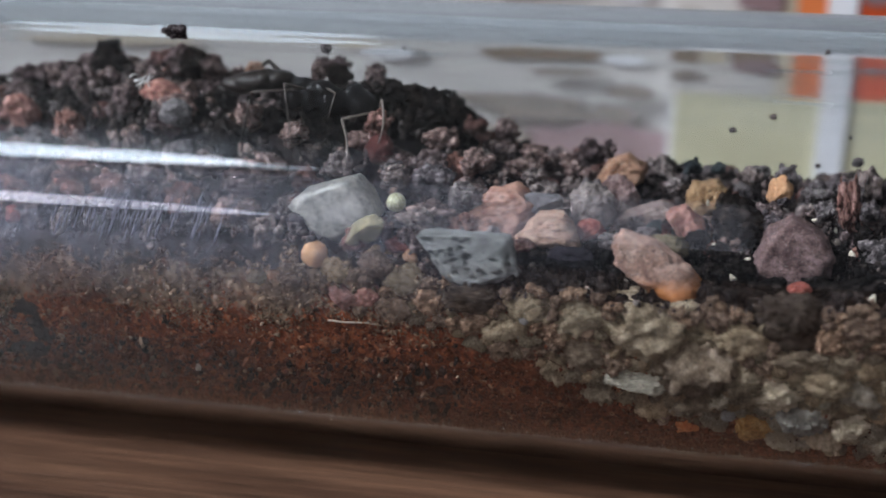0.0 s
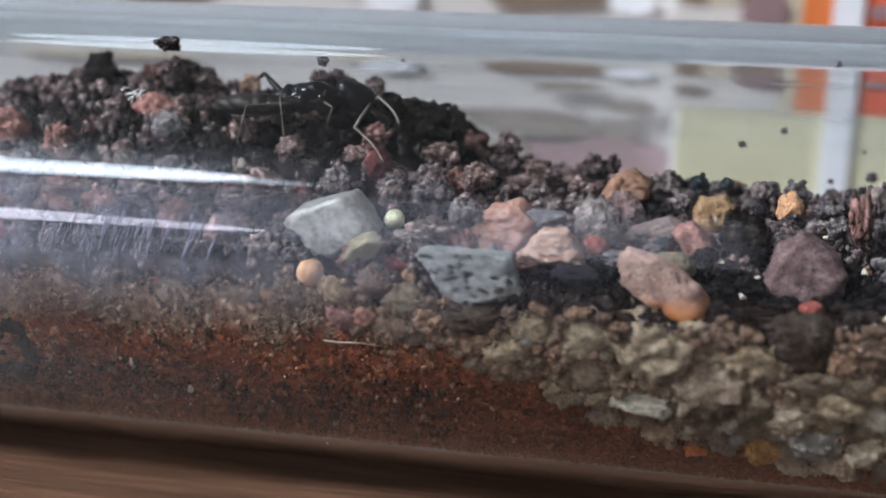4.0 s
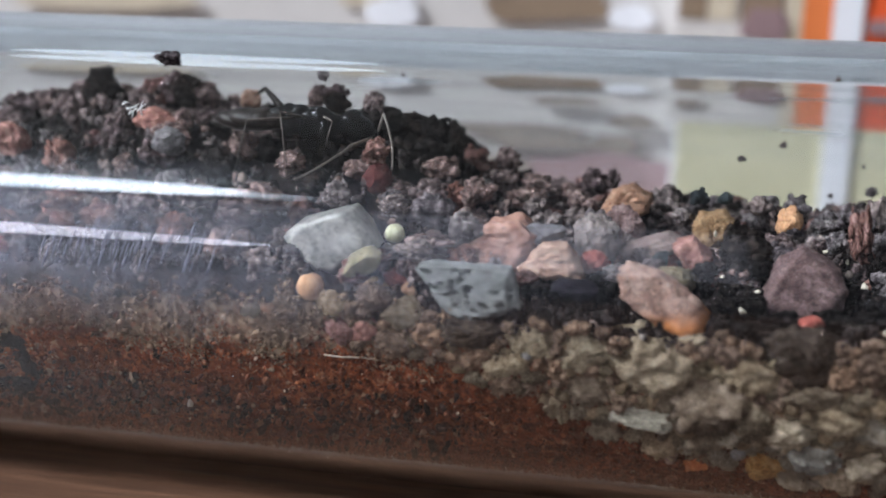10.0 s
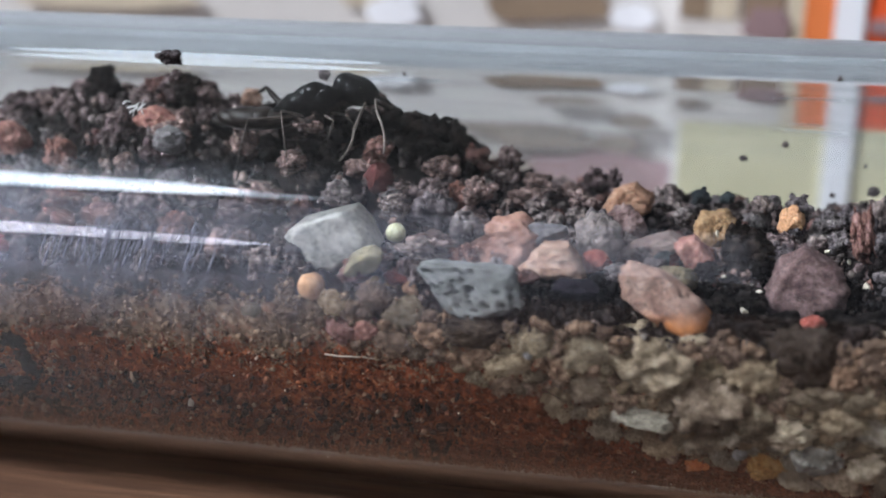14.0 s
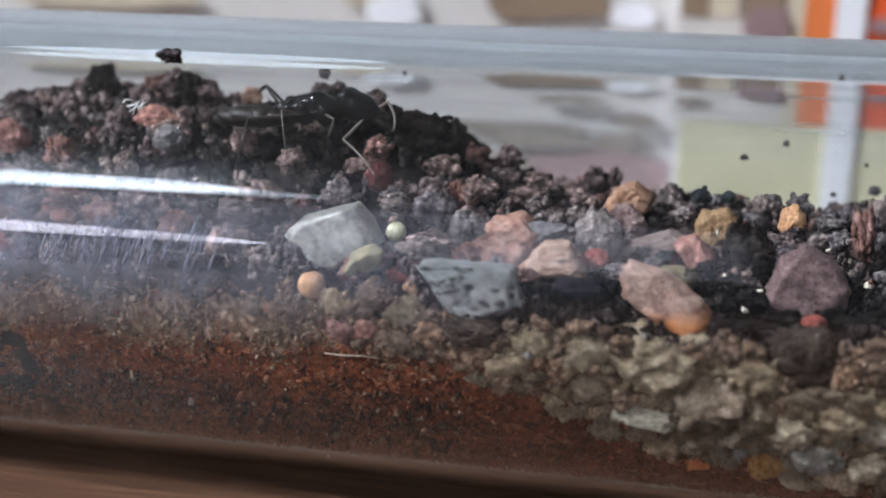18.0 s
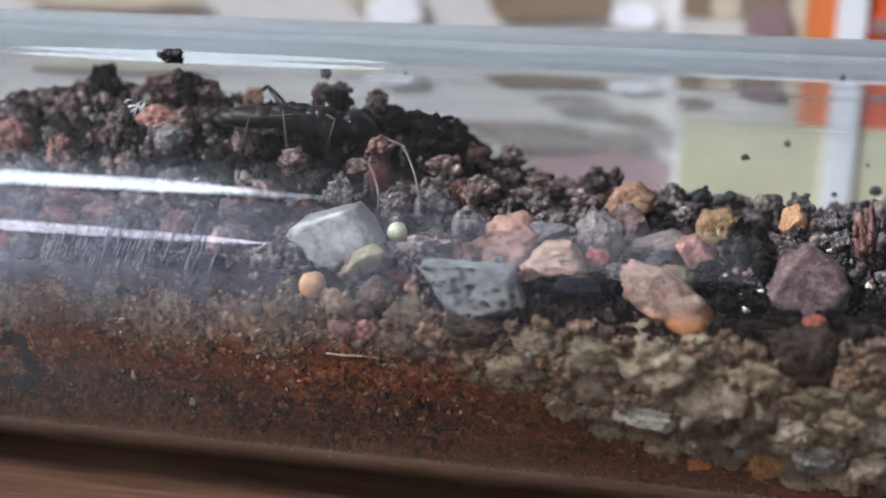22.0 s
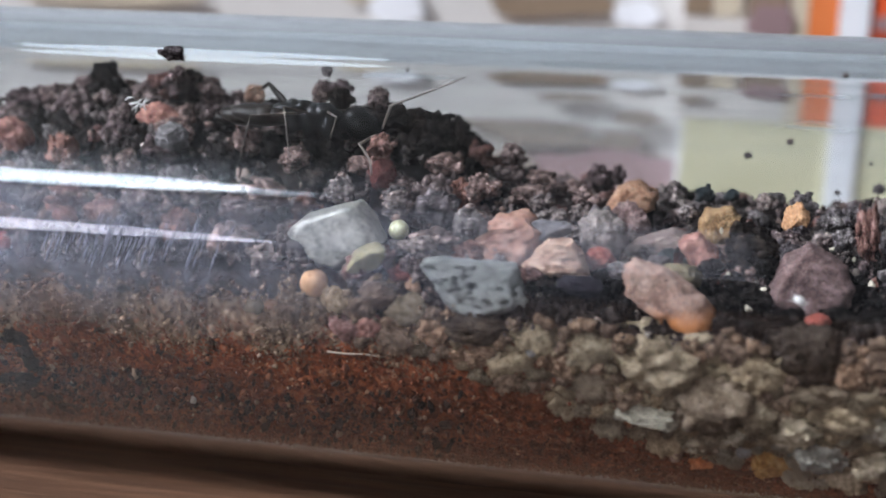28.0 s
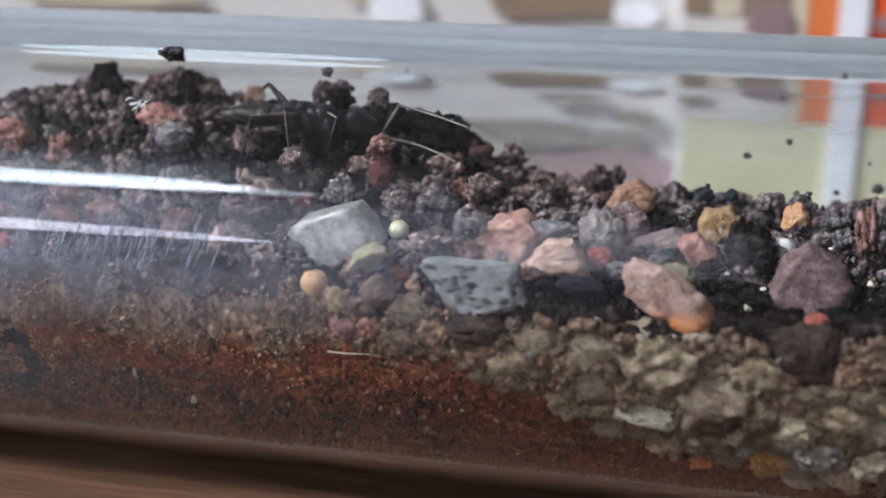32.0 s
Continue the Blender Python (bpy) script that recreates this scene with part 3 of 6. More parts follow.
def soil_mesh():
    rb = RI - 0.00055
    xs = np.arange(X0 + 0.004, X1 - 0.004, 0.00022)
    nb, nt_ = 48, 90
    rows = []
    for x in xs:
        zf = float(brow(x))
        a0 = math.asin(max(min(zf / rb, 0.95), -0.95))
        zb = float(soil_top(x, 0.0106)) - RO
        a1 = math.asin(max(min(zb / rb, 0.95), -0.95))
        ang = np.linspace(math.pi - a0, 2 * math.pi + a1, nb)
        low = np.stack([rb * np.cos(ang), rb * np.sin(ang) + RO], 1)
        ys = np.linspace(low[-1, 0], low[0, 0], nt_ + 2)[1:-1]
        zs = soil_top(np.full(nt_, x), ys)
        bump = np.array([noise.noise(Vector((x * 900, y * 900, 3.0))) * 0.0005 + noise.noise(Vector((x * 2800, y * 2800, 7.0))) * 0.00022 for y in ys])
        zs = np.minimum(zs + bump - 0.0003, RO + np.sqrt(np.maximum(rb**2 - ys**2, 0)))
        ring = np.concatenate([low, np.stack([ys, zs], 1)])
        rows.append(np.column_stack([np.full(len(ring), x), ring]))
    v, k, n = np.concatenate(rows), len(rows[0]), len(rows)
    i, j = np.meshgrid(np.arange(n - 1), np.arange(k), indexing="ij")
    a, b_, c, d = i * k + j, i * k + (j + 1) % k, (i + 1) * k + (j + 1) % k, (i + 1) * k + j
    tris = np.concatenate([np.stack([a, c, b_], -1).reshape(-1, 3), np.stack([a, d, c], -1).reshape(-1, 3)])
    caps = []
    for s in (0, n - 1):
        caps += [(s * k, s * k + q, s * k + q + 1) if s == 0 else (s * k, s * k + q + 1, s * k + q) for q in range(1, k - 1)]
    return mesh_np("soil", v, np.concatenate([tris, np.array(caps)]))


me = soil_mesh()
me.materials.append(M_SOIL)
soil = tagged(new("soil", me), "dark damp soil filling the lower half of the glass tube", "soil", kind="stuff")

rng = np.random.default_rng(5)

# fine crumbs strewn over the whole surface
n = 2600
x, y = rng.uniform(-0.034, 0.028, n), rng.uniform(-0.0112, 0.0105, n)
z = soil_top(x, y) + rng.uniform(-0.0003, 0.0003, n)
r = 0.00018 + 0.00042 * rng.uniform(0, 1, n) ** 2
ok = (np.hypot(y, z - RO) < RI - r * 1.2) & ((x < 0.006) | (y > -0.003))
tagged(scatter("fine_crumbs", *caked(np.stack([x, y, z], 1)[ok], r[ok], rng, 9), M_GRIT, 1, 4, 0.5, 0.5), "dark fine crumbs strewn over the soil surface", "soil", kind="stuff")


# damp grit blackened to carry the shade in the trench
n = 1500
x, y = rng.uniform(0.005, 0.028, n), rng.uniform(-0.0112, -0.002, n)
z = soil_top(x, y) + rng.uniform(-0.0004, 0.0002, n)
r = 0.00015 + 0.0005 * rng.uniform(0, 1, n) ** 2
ok = np.hypot(y, z - RO) < RI - r * 1.2
tagged(scatter("black_grit", *caked(np.stack([x, y, z], 1)[ok], r[ok], rng, 9), M_BLACK_GRIT, 1, 6, 0.45, 0.4), "black damp soil grit darkened for the shade between the pebbles", "soil", kind="stuff")


def stone_mesh(name, vt, material, smooth=True):
    me = mesh_np(name, *vt)
    me.materials.append(material)
    if smooth and name not in ("soil_crumb", "soil_clod"):
        me.polygons.foreach_set("use_smooth", [True] * len(me.polygons))
    return me


# soil crumbs, one by one
CRUMBS = [stone_mesh("soil_crumb", crumb_ball(100 + i), M_CRUMB) for i in range(12)]
CRUMBS_RED = [stone_mesh("soil_crumb", crumb_ball(200 + i), M_CRUMB_RED) for i in range(4)]
CRUMBS_BLACK = [stone_mesh("soil_crumb", crumb_ball(300 + i), M_CRUMB_BLACK) for i in range(4)]
CRUMBS_GREY = [stone_mesh("soil_crumb", crumb_ball(350 + i), M_CRUMB_GREY) for i in range(4)]


# loose dust on the outside of the glass
n = 90
x, a = rng.uniform(-0.028, 0.027, n), np.radians(rng.uniform(-45, 80, n))
r = 0.00001 + 0.00003 * rng.uniform(0, 1, n) ** 3
tagged(scatter("dust", np.stack([x, -(RO + r * 0.3) * np.cos(a), RO + (RO + r * 0.3) * np.sin(a)], 1), r, M_MOULD, 1, 9), "pale dust specks on the outside of the glass", "dust", kind="stuff")


def place_stone(name, me, x, y, z, size, turn, label, category, group=""):
    ob = new(name, me)
    ob.matrix_basis = pose(x, y, z, *turn) @ Matrix.Diagonal((*size, 1))
    return tagged(ob, label, category, group)


AX0, AX1 = -0.0053, -0.0016
random.seed(11)
made, tries, FAR = [], 0, {}
while len(made) < 300 and tries < 9000:
    tries += 1
    x = random.uniform(-0.031, 0.028)
    y = random.uniform(-0.0108, 0.0095)
    s = random.uniform(0.00055, 0.0013) * (1.0 if x < 0.004 else 0.75)
    z = float(soil_top(x, y)) + s * 0.25
    if math.hypot(y, z - RO) > RI - s * 1.25:
        continue
    if x > 0.004 and y < -0.006:
        continue
    # a hollow before the ant's head
    if AX0 < x < AX1 and -0.0075 < y < -0.001:
        continue
    if any((x - a) ** 2 + (y - b_) ** 2 + (z - c) ** 2 < (0.62 * (s + d)) ** 2 for a, b_, c, d in made):
        continue
    made.append((x, y, z, s))
    kind = random.random()
    pool, tint = (CRUMBS, "dark grey-brown") if kind < 0.50 else (CRUMBS_GREY, "bluish grey") if kind < 0.66 else (CRUMBS_BLACK, "blackish") if kind < 0.81 else (CRUMBS_RED, "reddish-brown")
    # black soil round the ant, darkened for the shade beneath it
    if -0.013 < x < 0.0015 and z > 0.0165 and random.random() < 0.72:
        pool, tint = CRUMBS_BLACK, "darkened black"
    if y > 0.0:
        FAR.setdefault(pool[0].materials[0], []).append((x, y, z, s))
        continue
    place_stone("soil_crumb", random.choice(pool), x, y, z, (s, s * random.uniform(0.8, 1.1), s * random.uniform(0.75, 1.05)), [random.uniform(0, 360) for _ in range(3)], tint + " knobbly soil crumb lying on the soil", "soil crumb", "soil crumbs in the tube")

# the crumbs on the far slope, joined
turn_rng = np.random.default_rng(31)
for m, spots in FAR.items():
    vs, ts, k = [], [], 0
    for i, (x, y, z, s) in enumerate(spots):
        v, t = crumb_ball(500 + i % 9)
        q, _ = np.linalg.qr(turn_rng.normal(size=(3, 3)))
        q = q * np.sign(np.linalg.det(q))
        vs.append((v @ q.T * s + (x, y, z)) * 1000)
        ts.append(t + k)
        k += len(v)
    far = new("far_soil_crumbs", stone_mesh("far_soil_crumbs", (np.concatenate(vs), np.concatenate(ts)), m, False))
    far.scale = (0.001, 0.001, 0.001)
    tagged(far, "knobbly soil crumbs on the far slope of the soil", "soil", kind="stuff")

# ---- pebbles and larger clods ----
M_CLOD_BLUE = stone_mat("blue_grey_clod", (0.135, 0.132, 0.109), (0.284, 0.277, 0.231), (0.446, 0.432, 0.364), 0.9, 1.6, None, 0.45, 0.5)
P_QUARTZ = stone_mat("grey_green_quartz", (0.34, 0.345, 0.31), (0.44, 0.445, 0.405), (0.56, 0.56, 0.52), 0.28, 0.9, None, 0.15)
P_QUARTZ.node_tree.nodes["Principled BSDF"].inputs["Transmission Weight"].default_value = 0.62
P_QUARTZ.node_tree.nodes["Principled BSDF"].inputs["Subsurface Weight"].default_value = 0.3
P_QUARTZ.node_tree.nodes["Principled BSDF"].inputs["Subsurface Radius"].default_value = (0.0008, 0.0008, 0.0007)
P_BEAD = stone_mat("pale_bead", (0.289, 0.289, 0.170), (0.383, 0.383, 0.246), (0.468, 0.468, 0.340), 0.35, 1.3, None, 0.1)
P_OLIVE = stone_mat("olive_stone", (0.085, 0.068, 0.040), (0.145, 0.118, 0.072), (0.20, 0.168, 0.11), 0.6, 2.2)
P_OLIVE_PALE = stone_mat("pale_olive_stone", (0.17, 0.145, 0.06), (0.28, 0.245, 0.12), (0.40, 0.36, 0.20), 0.5, 1.6)
P_ORANGE_SOFT = stone_mat("peach_stone", (0.336, 0.176, 0.088), (0.416, 0.232, 0.120), (0.480, 0.288, 0.160), 0.7, 1.6, None, 0.2)
P_PINK = stone_mat("pink_stone", (0.172, 0.080, 0.056), (0.281, 0.156, 0.121), (0.359, 0.239, 0.199), 0.8, 2.0, (0.078, 0.038, 0.031), 0.5, 0.7)
P_PINK_LIGHT = stone_mat("pale_pink_stone", (0.203, 0.117, 0.084), (0.312, 0.207, 0.160), (0.374, 0.281, 0.228), 0.8, 2.0, None, 0.5, 0.7)
P_ORANGE = stone_mat("orange_stone", (0.224, 0.108, 0.058), (0.377, 0.212, 0.130), (0.479, 0.320, 0.216), 0.75, 2.4)
P_TAN = stone_mat("tan_stone", (0.19, 0.108, 0.05), (0.33, 0.205, 0.105), (0.42, 0.29, 0.165), 0.8, 2.4)
P_SLAB = stone_mat("slab_stone", (0.102, 0.071, 0.064), (0.153, 0.115, 0.109), (0.210, 0.173, 0.160), 0.7, 1.3)
P_MAUVE = stone_mat("mauve_stone", (0.10, 0.062, 0.060), (0.17, 0.115, 0.112), (0.25, 0.185, 0.18), 0.85, 2.2)
P_GREY = stone_mat("grey_stone", (0.090, 0.084, 0.090), (0.150, 0.143, 0.150), (0.225, 0.214, 0.222), 0.7, 2.0)
P_TEAL = stone_mat("dark_teal_stone", (0.012, 0.018, 0.022), (0.028, 0.040, 0.046), (0.06, 0.078, 0.086), 0.6, 2.0)
P_REDPINK = stone_mat("dusty_red_stone", (0.11, 0.055, 0.05), (0.20, 0.105, 0.095), (0.31, 0.19, 0.17), 0.85, 2.2)
P_PINKORANGE = stone_mat("pink_orange_stone", (0.158, 0.084, 0.062), (0.255, 0.157, 0.124), (0.338, 0.241, 0.204), 0.5, 2.4, (0.090, 0.040, 0.029))


def two_tone(mat, colour, axis, at, wide):
    """A second mineral in one end of a stone, with an uneven border."""
    nt = mat.node_tree
    b = nt.nodes["Principled BSDF"]
    old = b.inputs["Base Color"].links[0].from_socket
    tc = nt.nodes.new("ShaderNodeTexCoord")
    dot = nt.nodes.new("ShaderNodeVectorMath")
    dot.operation = "DOT_PRODUCT"
    dot.inputs[1].default_value = axis
    nt.links.new(tc.outputs["Object"], dot.inputs[0])
    n = noise_node(nt, 2.6, 4)
    add = nt.nodes.new("ShaderNodeMath")
    add.operation = "MULTIPLY_ADD"
    nt.links.new(n.outputs["Fac"], add.inputs[0])
    add.inputs[1].default_value = 0.7
    nt.links.new(dot.outputs["Value"], add.inputs[2])
    r = ramp_node(nt, [(at, (0, 0, 0)), (at + wide, (1, 1, 1))])
    nt.links.new(add.outputs[0], r.inputs[0])
    nt.links.new(mix_node(nt, old, colour, r.outputs[0]), b.inputs["Base Color"])


two_tone(P_PINKORANGE, (0.38, 0.13, 0.032), (0.10, 0.1, -0.85), 0.36, 0.42)
P_PURPLE = stone_mat("purple_stone", (0.064, 0.036, 0.035), (0.123, 0.077, 0.074), (0.196, 0.135, 0.130), 0.65, 2.6, (0.187, 0.123, 0.115))
P_RED = stone_mat("red_stone", (0.12, 0.025, 0.02), (0.22, 0.055, 0.045), (0.32, 0.12, 0.1), 0.7, 2.6)
P_DEEP_RED = stone_mat("deep_red_stone", (0.04, 0.011, 0.011), (0.085, 0.024, 0.023), (0.15, 0.055, 0.05), 0.8, 2.6)
P_VIOLET = stone_mat("violet_gap_shade", (0.005, 0.004, 0.008), (0.013, 0.009, 0.016), (0.022, 0.017, 0.026), 0.75, 2.2)
P_VIVID = stone_mat("vivid_orange_stone", (0.45, 0.11, 0.03), (0.62, 0.19, 0.06), (0.70, 0.30, 0.14), 0.7, 2.0, None, 0.5, 0.5)
P_OCHRE = stone_mat("ochre_stone", (0.429, 0.200, 0.044), (0.624, 0.338, 0.099), (0.754, 0.475, 0.198), 0.8, 2.6)
P_WHITE = stone_mat("white_grain", (0.28, 0.26, 0.24), (0.38, 0.36, 0.34), (0.48, 0.46, 0.44), 0.5, 2.6)
P_VESICLE = stone_mat("pitted_stone", (0.162, 0.170, 0.155), (0.230, 0.243, 0.223), (0.306, 0.320, 0.302), 0.85, 2.2, None, 0.5, 0.5)


def cut_stone(planes, rough):
    """A stone with a given outline: x, z normals and distances of its sides, chamfered to the front and back."""
    seed = planes[0][2] * 31.7 + planes[1][0] * 17.3
    v, t = BALLS[5]
    v = v * 1.7
    cuts = [(x, 0.0, z, k) for x, z, k in planes]
    for i, (x, z, k) in enumerate(planes):
        lean = 0.5 + 0.45 * noise.noise(Vector((seed, i * 3.7, 1.0)))
        cuts += [(x, -lean, z, (k + lean * 0.62) / math.hypot(1, lean)), (x, lean, z, (k + lean * 0.62) / math.hypot(1, lean))]
    cuts += [(0.1 * math.sin(seed), -1, 0.22, 0.92), (0, 1, 0, 0.95)]
    for x, y, z, k in cuts:
        d = np.array((x, y, z)) / math.sqrt(x * x + y * y + z * z)
        h = v @ d
        v = v * np.where(h > k, k / np.maximum(h, 1e-6), 1.0)[:, None]
    off = Vector((seed, 0, 3))
    a = abs(rough)
    g = np.array([noise.noise(Vector(p) * 1.9 + off) * a + noise.noise(Vector(p) * 4.5 + off) * a * 0.7 + noise.noise(Vector(p) * 10.0 + off) * a * 0.45 for p in v])
    v = v * (1 + g)[:, None]
    if rough < 0:
        return sink_pits(v, int(seed) % 97), t
    if rough > 0.15:
        bulge = np.array([sum(a * (abs(noise.noise(Vector(p) * f + off * k)) - 0.25) for a, f, k in ((0.20, 1.6, 1.3), (0.16, 3.8, 2.1), (0.12, 8.0, 3.3))) for p in v])
        v, t = knobbed(v * (1.1 + bulge)[:, None], t, np.random.default_rng(int(seed * 10) % 9973), 150, 0.015, 0.07)
    return v, t


def sink_pits(v, seed):
    """Round pits over the side that faces the glass."""
    rng_ = np.random.default_rng(seed)
    v = v.copy()
    flat = v[:, (0, 2)].copy()
    for _ in range(46):
        c = rng_.uniform(-0.9, 0.9, 2)
        w = rng_.uniform(0.02, 0.05)
        q = np.hypot((flat[:, 0] - c[0]), (flat[:, 1] - c[1]) * 0.62) / w
        v[:, 1] += np.where(v[:, 1] < 0, 0.7 * np.clip(1 - q**4, 0, 1), 0)
    return v


FOOT = []
STYLES = {
    "facet": lambda s: rough_ball(s, 5, 9, 0.09, 1.3, 0.05, 0.55, 0.85),
    "lump": lambda s: rough_ball(s, 5, 6, 0.22, 1.7, 0.07, 0.6, 0.9),
    "round": lambda s: rough_ball(s, 3, 0, 0.06, 1.2, 0.02),
    "crumb": lambda s: crumb_ball(s),
    "clod": lambda s: billow_ball(s, 5),
    "chip": lambda s: rough_ball(s, 3, 10, 0.15, 1.5, 0.0, 0.3, 0.65),
    "smooth": lambda s: rough_ball(s, 5, 6, 0.14, 1.4, 0.06, 0.72, 0.93),
}


def stone(name, x, y, z, size, turn, seed, style, material, label, category):
    """One stone: centre in millimetres, half sizes, its lean in the picture's plane."""
    me = stone_mesh(name, STYLES[style](seed) if isinstance(style, str) else style, material, style != "chip")
    ob = new(name, me)
    k = {"facet": 1.22, "quartz": 1.0, "smooth": 1.1, "chip": 1.4, "holed": 1.25, "lump": 1.1, "crumb": 0.92, "clod": 1.1}.get(style, 1.0) if isinstance(style, str) else 1.0
    ob.matrix_basis = pose(x / 1000, y / 1000, z / 1000, 0, turn, 0) @ Matrix.Diagonal((*(s * k / 1000 for s in size), 1))
    if math.hypot(y, z - RO * 1000) + size[1] > RI * 1000 - 0.15 and z < RO * 1000 + 1:
        FOOT.append((x / 1000, z / 1000, size[0] * 0.85 / 1000, size[2] * 0.85 / 1000))
    return tagged(ob, label, category, "" if category in ("chip",) else category + "s in the tube")


stone("pebble", -2.01, -10.30, 14.63, (0.96, 0.59, 0.59), -25, 700, 'facet', P_OLIVE_PALE, "yellowish olive stone chip under the quartz pebble", "pebble")
stone("pebble", -0.89, -8.00, 15.55, (0.50, 0.48, 0.47), 0, 701, 'round', P_BEAD, "round pale yellow-green bead-like pebble", "pebble")
stone("pebble", -4.31, -10.68, 13.41, (0.69, 0.68, 0.67), 0, 702, 'round', P_ORANGE_SOFT, "round peach-orange pebble against the glass", "pebble")
stone("pebble", -3.80, -8.50, 15.23, (2.33, 1.38, 1.66), 0, 703, cut_stone(((-0.84, -0.54, 0.8), (-0.75, -0.66, 0.8), (-0.18, -0.98, 0.96), (0.72, -0.69, 0.77), (0.92, 0.4, 0.89), (0.85, 0.53, 0.9), (-0.37, 0.93, 0.76), (-0.42, 0.91, 0.74), (-0.83, 0.56, 0.86)), 0.04), P_QUARTZ, "pale grey-green translucent quartz pebble against the glass", "pebble")
stone("pebble", 12.17, -9.80, 13.72, (1.93, 1.03, 1.50), 0, 704, cut_stone(((-1, -0.07, 0.95), (-0.8, -0.6, 0.69), (-0.63, -0.77, 0.62), (-0.39, -0.92, 0.72), (0.5, -0.87, 1.13), (0.97, -0.22, 1.05), (0.89, 0.46, 0.74), (0.62, 0.78, 0.58), (0.58, 0.82, 0.59), (0.11, 0.99, 0.91), (-0.84, 0.54, 1.21)), 0.145), P_PINKORANGE, "long pink and orange pebble lying on the soil", "pebble")
stone("pebble", 18.58, -6.00, 13.96, (1.90, 1.62, 1.66), 0, 705, cut_stone(((-0.84, -0.55, 1.14), (0.07, -1, 0.95), (0.49, -0.87, 0.94), (0.99, -0.15, 0.98), (0.89, 0.45, 0.93), (0.66, 0.75, 0.86), (0.38, 0.92, 0.89), (-0.61, 0.79, 0.84), (-0.9, 0.44, 0.78), (-0.96, 0.27, 0.82)), 0.08), P_PURPLE, "large purplish red-brown pebble with a domed top", "pebble")
stone("pebble", 3.29, -10.56, 13.69, (2.48, 0.78, 1.30), 0, 706, cut_stone(((-0.93, -0.36, 0.65), (-0.93, -0.37, 0.64), (-0.51, -0.86, 0.8), (0.56, -0.83, 0.89), (0.99, 0.16, 0.92), (0.04, 1, 0.97), (-0.67, 0.74, 1.26)), -0.06), P_VESICLE, "grey-green stone pitted with dark holes", "pebble")
stone("pebble", 3.95, -6.00, 15.04, (1.84, 1.26, 1.24), 0, 707, cut_stone(((-0.03, -1, 0.98), (0.98, -0.2, 0.9), (0.78, 0.63, 1.04), (-0.26, 0.97, 0.83), (-0.84, 0.54, 0.63), (-0.97, 0.25, 0.73)), 0.14), P_PINK, "rough pink-orange stone on the soil", "pebble")
stone("pebble", 6.70, -7.20, 14.55, (1.51, 0.99, 0.85), 0, 708, cut_stone(((-0.94, -0.35, 1.08), (0.07, -1, 0.94), (0.99, 0.13, 0.88), (0.94, 0.35, 0.79), (-0.08, 1, 0.96), (-0.89, 0.45, 0.7)), 0.14), P_PINK_LIGHT, "pale pink rough stone beside a larger one", "pebble")
stone("pebble", 9.72, 1.00, 15.95, (1.27, 1.12, 0.98), 0, 709, cut_stone(((-0.99, -0.11, 1.06), (0.06, -1, 0.94), (0.51, -0.86, 0.89), (1, -0, 1), (0.62, 0.78, 0.94), (-0.46, 0.89, 0.77), (-0.94, 0.34, 0.75)), 0.14), P_ORANGE, "rough light orange pebble on the soil crest", "pebble")
stone("pebble", 14.43, -1.00, 15.14, (1.06, 1.03, 1.01), 0, 710, cut_stone(((-1, -0.09, 0.97), (-0.49, -0.87, 0.97), (0.58, -0.82, 0.7), (0.93, -0.37, 0.76), (0.64, 0.77, 0.98), (-0.2, 0.98, 0.91), (-0.83, 0.56, 1)), 0.14), P_TAN, "tan orange rough pebble", "pebble")
stone("pebble", 11.28, -3.00, 14.59, (1.64, 1.15, 0.73), 0, 711, cut_stone(((-0.43, -0.9, 1.12), (0.51, -0.86, 0.6), (0.92, -0.39, 0.74), (0.75, 0.67, 1.05), (-0.67, 0.75, 0.41), (-0.9, 0.44, 0.56)), 0.06), P_SLAB, "grey flat stone slab", "pebble")
stone("pebble", 11.47, -2.50, 13.72, (1.24, 1.16, 0.64), 0, 712, cut_stone(((-0.94, -0.33, 0.94), (0.16, -0.99, 0.88), (1, 0.07, 0.95), (-0.47, 0.88, 0.47)), 0.1), P_RED, "dark red stone under a grey slab", "pebble")
stone("pebble", 13.33, -4.00, 14.40, (1.00, 1.00, 1.00), 0, 713, cut_stone(((-0.83, -0.56, 0.52), (-0.27, -0.96, 0.69), (1, -0, 1), (0.65, 0.76, 0.75), (-0.42, 0.91, 0.92)), 0.12), P_REDPINK, "dusty red-pink stone among the crumbs", "pebble")
stone("soil_clod", 14.51, -9.86, 9.94, (1.67, 1.18, 1.67), 0, 714, cut_stone(((-0.86, -0.51, 1.06), (0.06, -1, 0.96), (0.71, -0.71, 0.89), (1, -0.09, 0.96), (0.81, 0.59, 1.01), (0.18, 0.98, 0.99), (-0.25, 0.97, 0.96), (-0.89, 0.46, 0.88), (-0.97, 0.24, 0.88)), 0.18), M_CLOD, "large rounded grey-green clod against the glass", "soil clod")
stone("soil_clod", 11.76, -10.08, 11.04, (1.84, 1.18, 1.34), 0, 715, cut_stone(((-0.91, -0.42, 0.74), (-0.73, -0.68, 0.71), (0.34, -0.94, 0.93), (0.96, -0.28, 0.87), (0.99, 0.11, 1.03), (0.1, 1, 1.01), (-0.19, 0.98, 0.95), (-0.78, 0.62, 1.03)), 0.22), M_CLOD, "large grey-green clod against the glass", "soil clod")
